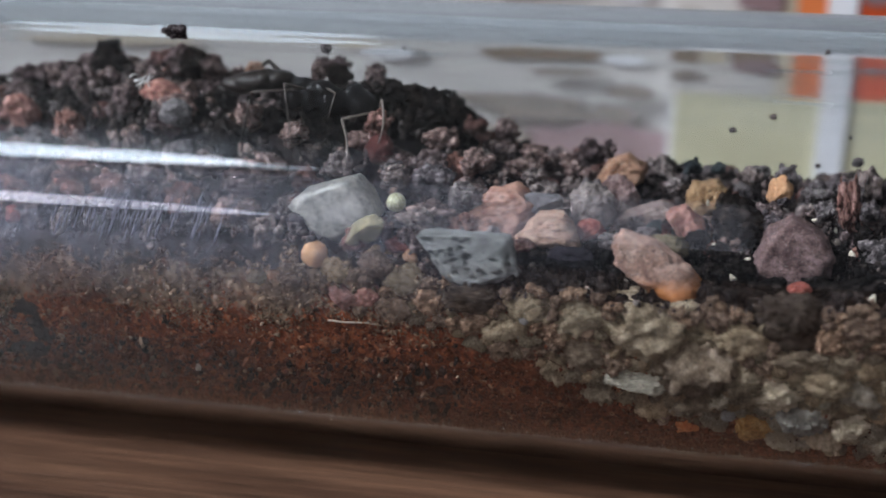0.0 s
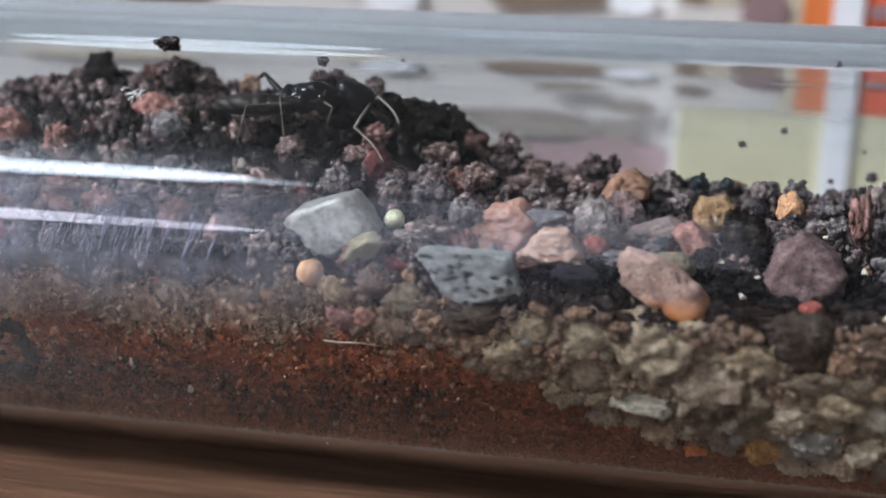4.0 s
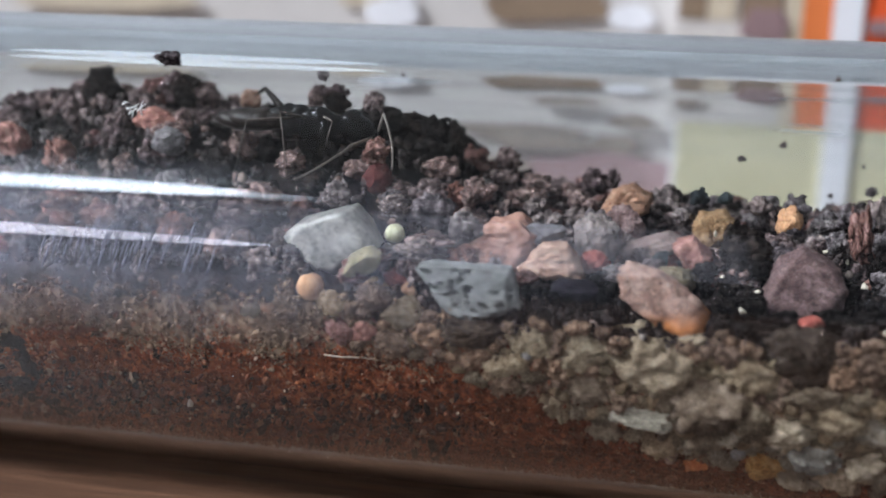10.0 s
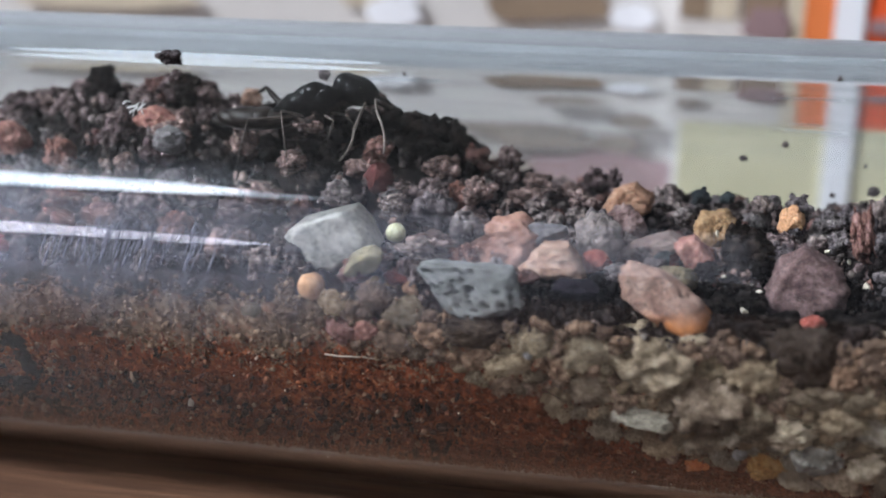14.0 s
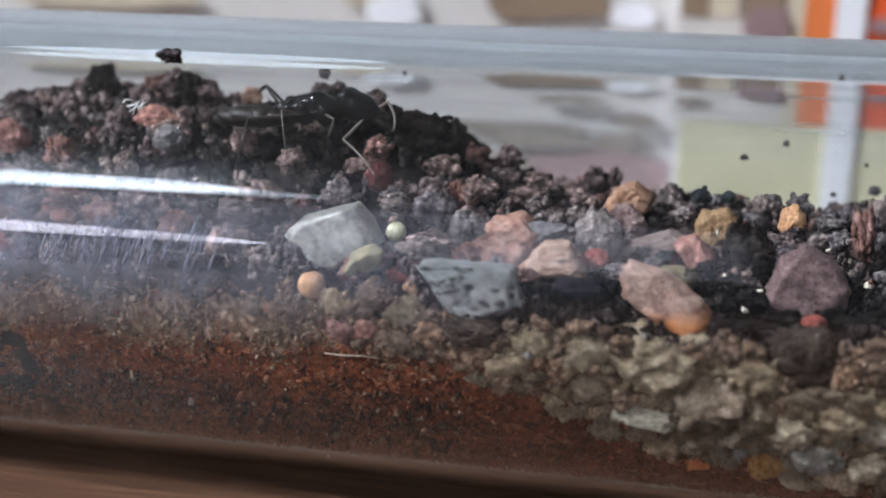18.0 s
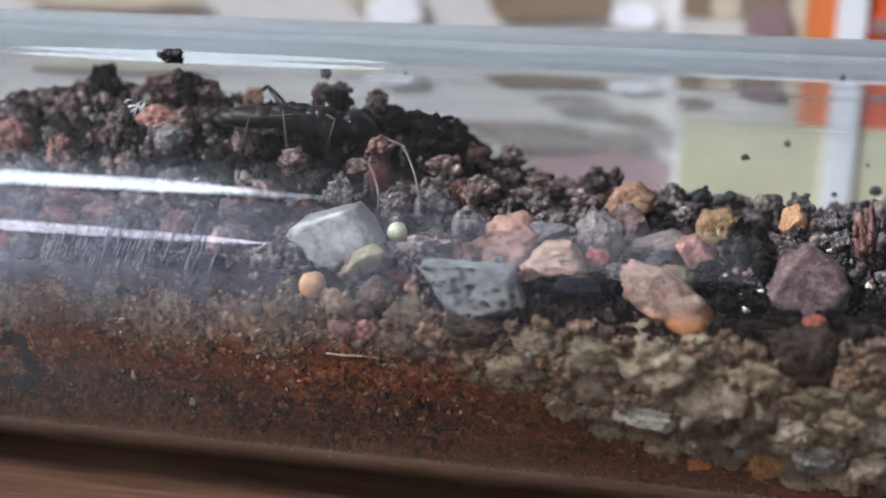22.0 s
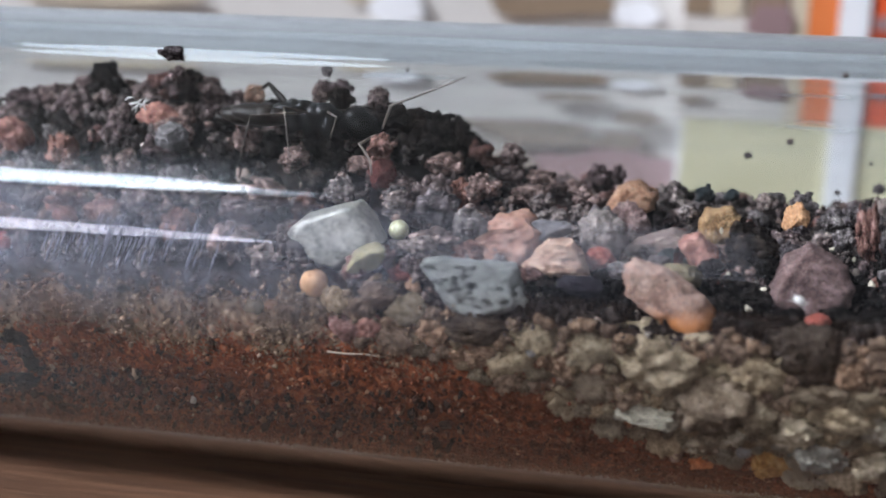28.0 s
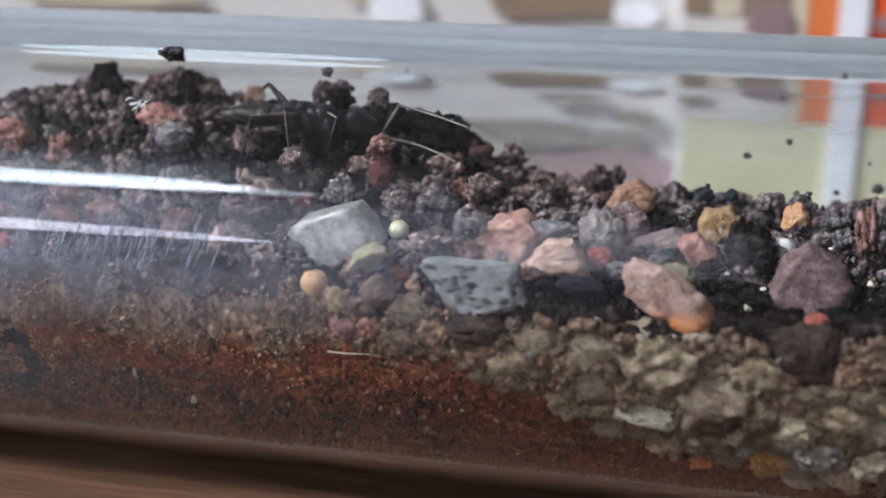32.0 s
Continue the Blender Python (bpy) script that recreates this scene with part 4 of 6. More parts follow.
stone("soil_clod", 11.28, -10.01, 8.42, (1.51, 0.58, 0.66), 0, 716, cut_stone(((-0.94, -0.33, 0.8), (-0.39, -0.92, 0.64), (0.93, -0.38, 1.05), (0.97, 0.26, 0.88), (0.25, 0.97, 0.88), (-0.67, 0.75, 0.99)), 0.16), M_CLOD_BLUE, "flat blue-grey clod against the glass", "soil clod")
stone("shell_chip", 21.57, -10.40, 12.62, (0.56, 0.22, 0.85), 0, 717, cut_stone(((-0.4, -0.92, 0.91), (0, -1, 1), (0.98, 0.18, 0.81), (-0.55, 0.83, 0.48), (-0.76, 0.65, 0.4)), 0.05), M_CHIP, "large cream white angular shell chip against the glass", "chip")
stone("soil_crumb", 2.24, -4.50, 15.24, (1.33, 1.24, 1.15), 0, 718, 'crumb', M_CRUMB, "grey knobbly soil crumb beside a pink stone", "soil crumb")
stone("soil_crumb", 9.75, -0.50, 14.85, (1.15, 1.17, 1.10), 0, 719, 'lump', P_MAUVE, "dull red-brown clod under an orange pebble", "soil crumb")
stone("pebble", 18.10, -1.00, 15.79, (0.55, 0.67, 0.78), 10, 720, 'lump', P_ORANGE_SOFT, "small bright orange pebble", "pebble")
stone("soil_crumb", 16.01, -3.50, 14.51, (1.64, 1.52, 1.41), 0, 721, 'crumb', M_CRUMB_BLACK, "large blue-black soil crumb among pebbles", "soil crumb")
stone("soil_crumb", 17.58, -3.00, 14.90, (1.13, 1.04, 0.96), 0, 722, 'crumb', M_CRUMB, "grey soil crumb among pebbles", "soil crumb")
stone("soil_crumb", 11.85, 3.00, 15.82, (1.00, 0.97, 0.94), 0, 723, 'crumb', M_CRUMB_GREY, "grey-brown knobbly soil crumb on the crest", "soil crumb")
stone("soil_crumb", 13.60, 3.00, 15.68, (0.75, 0.68, 0.62), 0, 724, 'crumb', M_CRUMB_GREY, "grey-brown knobbly soil crumb on the crest", "soil crumb")
stone("soil_crumb", 14.47, 3.00, 15.83, (0.50, 0.47, 0.43), 0, 725, 'crumb', M_CRUMB_GREY, "grey-brown knobbly soil crumb on the crest", "soil crumb")
stone("soil_crumb", 17.05, 3.00, 15.83, (0.86, 0.77, 0.68), 0, 726, 'crumb', M_CRUMB_GREY, "grey-brown knobbly soil crumb on the crest", "soil crumb")
stone("soil_crumb", 18.77, 3.00, 15.82, (0.80, 0.80, 0.80), 0, 727, 'crumb', M_CRUMB_GREY, "grey-brown knobbly soil crumb on the crest", "soil crumb")
stone("soil_crumb", 16.78, 3.00, 14.76, (0.93, 0.93, 0.93), 0, 728, 'crumb', M_CRUMB_GREY, "grey-brown knobbly soil crumb on the crest", "soil crumb")
stone("soil_crumb", 20.60, 3.00, 15.02, (1.10, 1.01, 0.92), 0, 729, 'crumb', M_CRUMB_GREY, "grey-brown knobbly soil crumb on the crest", "soil crumb")
stone("soil_crumb", 23.01, 3.00, 15.65, (0.91, 0.97, 1.03), 0, 730, 'crumb', M_CRUMB_GREY, "grey-brown knobbly soil crumb on the crest", "soil crumb")
stone("soil_crumb", 21.44, 3.00, 15.39, (0.79, 0.79, 0.79), 0, 731, 'crumb', M_CRUMB_GREY, "grey-brown knobbly soil crumb on the crest", "soil crumb")
stone("soil_crumb", 20.11, 3.00, 14.03, (0.92, 0.83, 0.74), 0, 732, 'crumb', M_CRUMB_GREY, "grey-brown knobbly soil crumb on the crest", "soil crumb")
stone("soil_crumb", 21.40, -3.00, 15.62, (0.78, 1.22, 1.67), -8, 733, 'crumb', M_CRUMB_RED, "upright red-brown knobbly soil crumb", "soil crumb")
stone("pebble", 8.62, -6.00, 14.33, (0.75, 0.68, 0.61), 0, 734, 'lump', P_RED, "small dark red rough pebble", "pebble")
stone("pebble", -0.34, -9.60, 13.89, (0.86, 0.65, 0.43), 0, 735, 'lump', P_RED, "dark red stone fragment at the glass", "pebble")
# dark piece put in for the shade of the gap between the stones
stone("pebble", 8.15, -8.80, 13.72, (1.05, 0.80, 0.42), 3, 736, 'lump', P_VIOLET, "dark violet piece standing in for a shaded gap", "pebble")
stone("pebble", 12.67, -6.00, 13.84, (0.93, 0.77, 0.60), 0, 737, 'lump', P_OLIVE, "olive brown stone among the crumbs", "pebble")
stone("pebble", 18.76, -9.00, 12.95, (0.51, 0.41, 0.31), -10, 738, 'lump', P_RED, "small red-orange pebble on dark soil", "pebble")
stone("pebble", -1.32, -10.20, 13.14, (0.97, 0.54, 0.65), 20, 739, 'facet', P_TAN, "tan stone chip pressed near the glass", "pebble")
stone("pebble", 0.35, -10.30, 13.41, (0.37, 0.37, 0.37), 0, 740, 'lump', P_ORANGE, "tiny orange pebble near the glass", "pebble")
stone("pebble", -24.84, -2.00, 17.43, (1.09, 0.99, 0.90), 0, 741, 'lump', P_REDPINK, "dusty red-pink stone in the soil heap", "pebble")
stone("pebble", -18.90, -7.00, 15.18, (1.18, 0.95, 0.71), 30, 742, 'lump', P_REDPINK, "dusty pink stone in the soil heap", "pebble")
stone("pebble", -20.92, -9.60, 14.02, (0.52, 0.46, 0.40), 0, 743, 'lump', P_RED, "dark red stone fragment at the glass", "pebble")
stone("pebble", -16.10, -1.00, 19.23, (1.14, 0.95, 0.76), 0, 744, 'lump', P_REDPINK, "reddish rough stone in the soil heap", "pebble")
stone("pebble", -19.39, -2.00, 17.85, (0.69, 0.76, 0.82), 0, 745, 'lump', P_REDPINK, "small reddish stone in the soil heap", "pebble")
stone("pebble", -21.52, 1.00, 19.56, (0.72, 0.76, 0.79), 0, 747, 'lump', P_TAN, "tan rough stone in the soil heap", "pebble")
stone("pebble", -12.20, 3.00, 20.30, (0.62, 0.56, 0.55), 20, 748, 'lump', P_PINK_LIGHT, "small pale orange-pink crumb behind the ant", "pebble")
stone("soil_crumb", -21.98, 2.00, 20.45, (1.20, 1.03, 0.86), 0, 749, 'crumb', M_CRUMB, "grey-brown knobbly soil crumb on the heap", "soil crumb")
stone("soil_crumb", -20.54, 2.00, 20.85, (0.86, 0.76, 0.66), 0, 750, 'crumb', M_CRUMB, "grey-brown knobbly soil crumb on the heap", "soil crumb")
stone("soil_crumb", -15.84, 1.00, 20.96, (1.16, 1.06, 0.97), 0, 751, 'crumb', M_CRUMB, "grey-brown knobbly soil crumb on the heap", "soil crumb")
stone("soil_crumb", -14.15, 1.00, 20.55, (1.09, 1.12, 1.16), 0, 752, 'crumb', M_CRUMB, "grey-brown knobbly soil crumb on the heap", "soil crumb")
stone("soil_crumb", -18.00, 1.00, 20.05, (1.17, 1.01, 0.84), 0, 753, 'crumb', M_CRUMB, "grey-brown knobbly soil crumb on the heap", "soil crumb")
stone("soil_crumb", -25.44, 1.00, 19.54, (1.33, 1.13, 0.93), 0, 754, 'crumb', M_CRUMB, "grey-brown knobbly soil crumb on the heap", "soil crumb")
stone("soil_crumb", -23.81, 1.00, 19.78, (0.79, 0.76, 0.73), 0, 755, 'crumb', M_CRUMB, "grey-brown knobbly soil crumb on the heap", "soil crumb")
stone("soil_crumb", -19.99, 3.00, 20.30, (0.87, 0.80, 0.74), 0, 756, 'crumb', M_CRUMB, "grey-brown knobbly soil crumb on the heap", "soil crumb")
stone("soil_crumb", -8.23, 4.00, 20.73, (0.56, 0.61, 0.66), 0, 757, 'crumb', M_CRUMB, "grey-brown knobbly soil crumb on the heap", "soil crumb")
stone("soil_crumb", -7.24, 4.00, 20.92, (0.62, 0.59, 0.56), 0, 758, 'crumb', M_CRUMB, "grey-brown knobbly soil crumb on the heap", "soil crumb")
stone("soil_crumb", -4.86, 3.00, 20.36, (0.77, 0.82, 0.87), 0, 759, 'crumb', M_CRUMB, "grey-brown knobbly soil crumb on the heap", "soil crumb")
stone("soil_crumb", -25.64, 0.00, 18.65, (1.18, 1.05, 0.92), 0, 760, 'crumb', M_CRUMB, "grey-brown knobbly soil crumb on the heap", "soil crumb")
stone("soil_crumb", -15.02, -2.00, 18.64, (1.24, 1.09, 0.93), 0, 761, 'crumb', M_CRUMB, "grey-brown knobbly soil crumb on the heap", "soil crumb")
stone("soil_crumb", -12.97, 3.00, 19.77, (0.99, 0.89, 0.79), 0, 762, 'crumb', M_CRUMB, "grey-brown knobbly soil crumb on the heap", "soil crumb")
stone("soil_crumb", -5.64, -1.20, 19.01, (0.79, 0.69, 0.58), 0, 763, 'crumb', M_CRUMB_BLACK, "blackish knobbly soil crumb under the ant", "soil crumb")
stone("soil_crumb", -7.09, -1.00, 19.34, (0.55, 0.49, 0.43), 0, 764, 'crumb', M_CRUMB, "grey-brown knobbly soil crumb under the ant", "soil crumb")
stone("soil_crumb", -8.73, -1.00, 19.07, (0.62, 0.54, 0.46), 0, 765, 'crumb', M_CRUMB_BLACK, "blackish knobbly soil crumb under the ant", "soil crumb")
stone("soil_crumb", -9.79, -1.20, 18.62, (0.74, 0.65, 0.56), 0, 766, 'crumb', M_CRUMB, "grey-brown knobbly soil crumb under the ant", "soil crumb")
stone("soil_crumb", -2.30, 0.50, 19.43, (1.36, 1.15, 0.93), 0, 767, 'crumb', M_CRUMB_BLACK, "blackish wet soil clod on the heap", "soil crumb")
stone("soil_crumb", -0.62, 0.00, 19.27, (1.23, 1.10, 0.98), 0, 768, 'crumb', M_CRUMB_BLACK, "blackish wet soil clod on the heap", "soil crumb")
stone("soil_crumb", 0.48, 0.00, 18.71, (0.73, 0.89, 1.04), 0, 769, 'crumb', M_CRUMB_BLACK, "blackish wet soil clod on the heap", "soil crumb")
stone("soil_crumb", -3.38, 1.00, 19.95, (0.87, 0.78, 0.69), 0, 770, 'crumb', M_CRUMB_BLACK, "blackish wet soil clod on the heap", "soil crumb")
stone("soil_crumb", -0.81, -0.50, 18.50, (1.34, 1.07, 0.79), 0, 771, 'crumb', M_CRUMB_BLACK, "blackish wet soil clod on the heap", "soil crumb")
stone("soil_crumb", -21.93, -1.00, 18.31, (1.16, 1.16, 1.16), 0, 772, 'crumb', M_CRUMB_BLACK, "blackish wet soil clod on the heap", "soil crumb")
stone("soil_crumb", -23.69, -1.00, 18.06, (1.16, 1.07, 0.97), 0, 773, 'crumb', M_CRUMB_BLACK, "blackish wet soil clod on the heap", "soil crumb")
stone("soil_crumb", -15.02, 0.50, 20.87, (0.96, 1.02, 1.09), 0, 774, 'crumb', M_CRUMB_BLACK, "blackish wet soil clod on the heap", "soil crumb")
stone("soil_crumb", 3.00, 3.00, 17.46, (0.76, 0.86, 0.96), 0, 775, 'crumb', M_CRUMB, "grey-brown knobbly soil crumb", "soil crumb")
stone("soil_crumb", 2.71, 2.00, 16.48, (1.07, 0.91, 0.76), 0, 776, 'crumb', M_CRUMB, "grey-brown knobbly soil crumb", "soil crumb")
stone("soil_crumb", 4.76, 2.00, 16.44, (1.07, 0.85, 0.63), 0, 777, 'crumb', M_CRUMB, "grey-brown knobbly soil crumb", "soil crumb")
stone("soil_crumb", 7.72, 4.00, 16.26, (0.96, 0.93, 0.90), 0, 778, 'crumb', M_CRUMB, "grey-brown knobbly soil crumb", "soil crumb")
stone("soil_crumb", 8.81, 4.00, 16.56, (0.45, 0.61, 0.77), 0, 779, 'crumb', M_CRUMB, "grey-brown knobbly soil crumb", "soil crumb")
stone("soil_crumb", 6.25, 3.00, 15.70, (1.14, 0.92, 0.70), 0, 780, 'crumb', M_CRUMB, "grey-brown knobbly soil crumb", "soil crumb")
stone("soil_crumb", -0.07, -1.00, 17.46, (1.21, 1.06, 0.91), 0, 781, 'crumb', M_CRUMB, "grey-brown knobbly soil crumb", "soil crumb")
stone("soil_crumb", 7.38, 1.00, 15.68, (0.92, 0.86, 0.80), 0, 782, 'crumb', M_CRUMB, "grey-brown knobbly soil crumb", "soil crumb")
stone("soil_crumb", 4.29, 1.00, 15.80, (1.24, 1.02, 0.81), 0, 783, 'crumb', M_CRUMB, "grey-brown knobbly soil crumb", "soil crumb")
stone("soil_crumb", -1.82, -4.00, 16.70, (1.00, 0.94, 0.88), 0, 784, 'crumb', M_CRUMB, "grey-brown knobbly soil crumb", "soil crumb")
stone("soil_crumb", -3.89, -3.00, 17.58, (1.19, 0.98, 0.77), 0, 785, 'crumb', M_CRUMB, "grey-brown knobbly soil crumb", "soil crumb")
stone("soil_crumb", 8.35, -3.00, 14.93, (1.16, 1.07, 0.99), 0, 786, 'crumb', M_CRUMB, "grey-brown knobbly soil crumb", "soil crumb")
stone("soil_crumb", 0.75, -7.50, 15.04, (1.38, 1.11, 0.83), 0, 787, 'crumb', M_CRUMB, "grey-brown knobbly soil crumb", "soil crumb")
stone("soil_crumb", 8.32, -2.00, 15.09, (1.06, 1.09, 1.12), 0, 788, 'crumb', M_CRUMB_GREY, "grey knobbly soil crumb among the pebbles", "soil crumb")
stone("soil_crumb", 7.23, -4.00, 14.94, (0.75, 0.72, 0.69), 0, 789, 'crumb', M_CRUMB_GREY, "grey knobbly soil crumb among the pebbles", "soil crumb")
stone("soil_crumb", 11.61, -5.50, 14.13, (0.72, 0.64, 0.55), 0, 790, 'crumb', M_CRUMB_GREY, "grey knobbly soil crumb among the pebbles", "soil crumb")
stone("soil_crumb", 9.77, -6.50, 13.98, (0.77, 0.69, 0.60), 0, 791, 'crumb', M_CRUMB_GREY, "grey knobbly soil crumb among the pebbles", "soil crumb")
stone("soil_crumb", 10.86, -4.00, 14.26, (0.57, 0.54, 0.51), 0, 792, 'crumb', M_CRUMB_GREY, "grey knobbly soil crumb among the pebbles", "soil crumb")
stone("soil_crumb", 15.14, -6.00, 13.60, (0.71, 0.65, 0.60), 0, 793, 'crumb', M_CRUMB_BLACK, "blackish knobbly soil crumb among the pebbles", "soil crumb")
stone("soil_crumb", 14.04, -5.50, 14.14, (0.66, 0.63, 0.61), 0, 794, 'crumb', M_CRUMB_BLACK, "blackish knobbly soil crumb among the pebbles", "soil crumb")
stone("soil_crumb", 17.67, -4.00, 14.75, (0.78, 0.72, 0.67), 0, 795, 'crumb', M_CRUMB_GREY, "grey knobbly soil crumb among the pebbles", "soil crumb")
stone("soil_crumb", 16.59, -5.00, 14.19, (0.66, 0.63, 0.61), 0, 796, 'crumb', M_CRUMB_BLACK, "blackish knobbly soil crumb among the pebbles", "soil crumb")
stone("soil_crumb", 18.21, -1.00, 15.53, (0.75, 0.70, 0.64), 0, 797, 'crumb', M_CRUMB_GREY, "grey knobbly soil crumb among the pebbles", "soil crumb")
stone("soil_crumb", 16.79, 2.00, 15.89, (0.67, 0.64, 0.61), 0, 798, 'crumb', M_CRUMB_GREY, "grey knobbly soil crumb among the pebbles", "soil crumb")
stone("soil_crumb", 15.40, -2.00, 15.09, (0.87, 0.84, 0.81), 0, 799, 'crumb', M_CRUMB_BLACK, "blackish knobbly soil crumb among the pebbles", "soil crumb")
stone("soil_crumb", 19.92, 0.00, 15.54, (0.76, 0.70, 0.64), 0, 800, 'crumb', M_CRUMB_GREY, "grey knobbly soil crumb among the pebbles", "soil crumb")
stone("soil_crumb", 20.41, -2.00, 15.14, (0.74, 0.71, 0.68), 0, 801, 'crumb', M_CRUMB_GREY, "grey knobbly soil crumb among the pebbles", "soil crumb")
stone("soil_crumb", 22.12, 1.00, 15.41, (0.71, 0.71, 0.71), 0, 802, 'crumb', M_CRUMB_GREY, "grey knobbly soil crumb among the pebbles", "soil crumb")
stone("soil_crumb", 22.24, -4.00, 14.15, (0.71, 0.77, 0.82), 0, 803, 'crumb', M_CRUMB_BLACK, "blackish knobbly soil crumb among the pebbles", "soil crumb")
stone("soil_crumb", 22.67, -1.00, 14.95, (0.69, 0.72, 0.75), 0, 804, 'crumb', M_CRUMB_GREY, "grey knobbly soil crumb among the pebbles", "soil crumb")
stone("soil_crumb", -0.57, -5.50, 15.77, (0.86, 0.80, 0.74), 0, 805, 'crumb', M_CRUMB_GREY, "grey knobbly soil crumb among the pebbles", "soil crumb")
stone("soil_crumb", -0.83, -8.00, 14.72, (0.83, 0.69, 0.55), 0, 806, 'crumb', M_CRUMB_GREY, "grey knobbly soil crumb among the pebbles", "soil crumb")
stone("soil_crumb", 1.31, -8.50, 14.23, (0.93, 0.71, 0.49), 0, 807, 'crumb', M_CRUMB_GREY, "grey knobbly soil crumb among the pebbles", "soil crumb")
stone("soil_crumb", 6.05, -8.50, 13.62, (0.92, 0.70, 0.49), 0, 808, 'crumb', M_CRUMB_BLACK, "blackish knobbly soil crumb among the pebbles", "soil crumb")
stone("soil_crumb", -1.87, -5.00, 16.54, (0.75, 0.69, 0.63), 0, 809, 'crumb', M_CRUMB_GREY, "grey knobbly soil crumb among the pebbles", "soil crumb")
stone("soil_crumb", 20.67, -5.50, 13.47, (0.81, 0.76, 0.70), 0, 810, 'crumb', M_CRUMB_BLACK, "blackish knobbly soil crumb among the pebbles", "soil crumb")
stone("soil_crumb", 16.16, -7.50, 13.29, (0.80, 0.69, 0.58), 0, 811, 'crumb', M_CRUMB_BLACK, "blackish knobbly soil crumb among the pebbles", "soil crumb")
stone("soil_crumb", 14.87, -8.00, 13.20, (0.69, 0.58, 0.48), 0, 812, 'crumb', M_CRUMB_BLACK, "blackish knobbly soil crumb among the pebbles", "soil crumb")
stone("soil_crumb", 10.04, -2.00, 14.36, (0.71, 0.62, 0.53), 0, 813, 'crumb', M_CRUMB_GREY, "grey knobbly soil crumb among the pebbles", "soil crumb")
stone("soil_crumb", 12.82, 0.00, 15.46, (0.72, 0.69, 0.66), 0, 814, 'crumb', M_CRUMB_GREY, "grey knobbly soil crumb among the pebbles", "soil crumb")
stone("soil_crumb", 7.19, 0.00, 15.09, (0.73, 0.70, 0.67), 0, 815, 'crumb', M_CRUMB_GREY, "grey knobbly soil crumb among the pebbles", "soil crumb")
stone("soil_crumb", 5.90, -2.00, 15.29, (0.77, 0.74, 0.71), 0, 816, 'crumb', M_CRUMB_GREY, "grey knobbly soil crumb among the pebbles", "soil crumb")
stone("soil_crumb", 5.10, -0.50, 15.68, (0.85, 0.76, 0.67), 0, 817, 'crumb', M_CRUMB_GREY, "grey knobbly soil crumb among the pebbles", "soil crumb")
stone("soil_clod", 9.03, -10.39, 9.66, (1.15, 0.57, 0.83), 0, 818, 'clod', M_CLOD, "grey-green clod against the glass", "soil clod")
stone("soil_clod", 8.69, -10.74, 11.60, (1.08, 0.57, 0.82), 0, 819, 'clod', M_CLOD, "grey-green clod against the glass", "soil clod")
stone("soil_clod", 16.44, -10.64, 11.09, (1.26, 0.60, 0.75), 0, 820, 'clod', M_CLOD, "grey-green clod against the glass", "soil clod")
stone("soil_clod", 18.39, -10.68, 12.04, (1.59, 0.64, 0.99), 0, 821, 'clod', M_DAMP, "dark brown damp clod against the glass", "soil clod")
stone("soil_clod", 18.92, -10.60, 10.47, (1.25, 0.55, 0.70), 0, 822, 'clod', M_CLOD, "brown-grey clod against the glass", "soil clod")
stone("soil_clod", 20.29, -10.25, 9.14, (1.26, 0.56, 0.76), 0, 823, 'clod', M_CLOD, "grey-green clod against the glass", "soil clod")
stone("soil_clod", 21.72, -9.28, 7.13, (1.13, 0.62, 0.88), 0, 824, 'clod', M_CLOD_PALE, "pale grey clod against the glass", "soil clod")
stone("soil_clod", 20.58, -8.49, 5.98, (1.06, 0.63, 0.69), 0, 825, 'clod', M_CLOD_PALE, "pale grey clod against the glass", "soil clod")
stone("soil_clod", 21.53, -10.11, 8.88, (1.01, 0.60, 0.76), 0, 826, 'clod', M_CLOD_PALE, "pale grey clod against the glass", "soil clod")
stone("soil_clod", 18.19, -9.96, 8.51, (1.08, 0.61, 0.77), 0, 827, 'clod', M_CLOD_PALE, "pale grey clod against the glass", "soil clod")
stone("soil_clod", 19.35, -9.42, 7.28, (1.19, 0.57, 0.88), 0, 828, 'clod', M_CLOD_BLUE, "blue-grey clod against the glass", "soil clod")
stone("soil_clod", 16.39, -10.30, 9.13, (0.87, 0.51, 0.77), 0, 829, 'clod', M_CLOD, "brown-grey clod against the glass", "soil clod")
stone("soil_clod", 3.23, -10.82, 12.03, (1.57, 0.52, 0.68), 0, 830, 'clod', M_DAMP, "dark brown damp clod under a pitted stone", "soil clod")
stone("soil_clod", 5.36, -10.67, 10.66, (0.94, 0.52, 0.68), 0, 831, 'clod', M_CLOD, "grey-green clod against the glass", "soil clod")
stone("soil_clod", 6.37, -10.81, 11.78, (1.04, 0.52, 0.67), 0, 832, 'clod', M_CLOD, "grey clod against the glass", "soil clod")
stone("pebble", 14.07, -8.60, 5.95, (0.70, 0.60, 0.62), 0, 833, 'lump', P_VIVID, "small bright orange stone in the sand at the glass", "pebble")
stone("pebble", 17.13, -8.95, 6.35, (1.05, 0.55, 0.80), 30, 834, 'lump', P_OCHRE, "ochre orange stone in the sand at the glass", "pebble")
stone("pebble", 12.91, -9.20, 6.37, (0.34, 0.34, 0.46), 0, 835, 'lump', P_PINK_LIGHT, "tiny pale pink stone in the sand", "pebble")
stone("pebble", 15.98, -9.53, 6.80, (0.34, 0.31, 0.29), 0, 836, 'lump', P_WHITE, "tiny white stone in the sand", "pebble")
stone("pebble", 6.13, -11.03, 11.16, (0.26, 0.29, 0.31), 0, 837, 'round', P_WHITE, "tiny pale grey stone at the glass", "pebble")
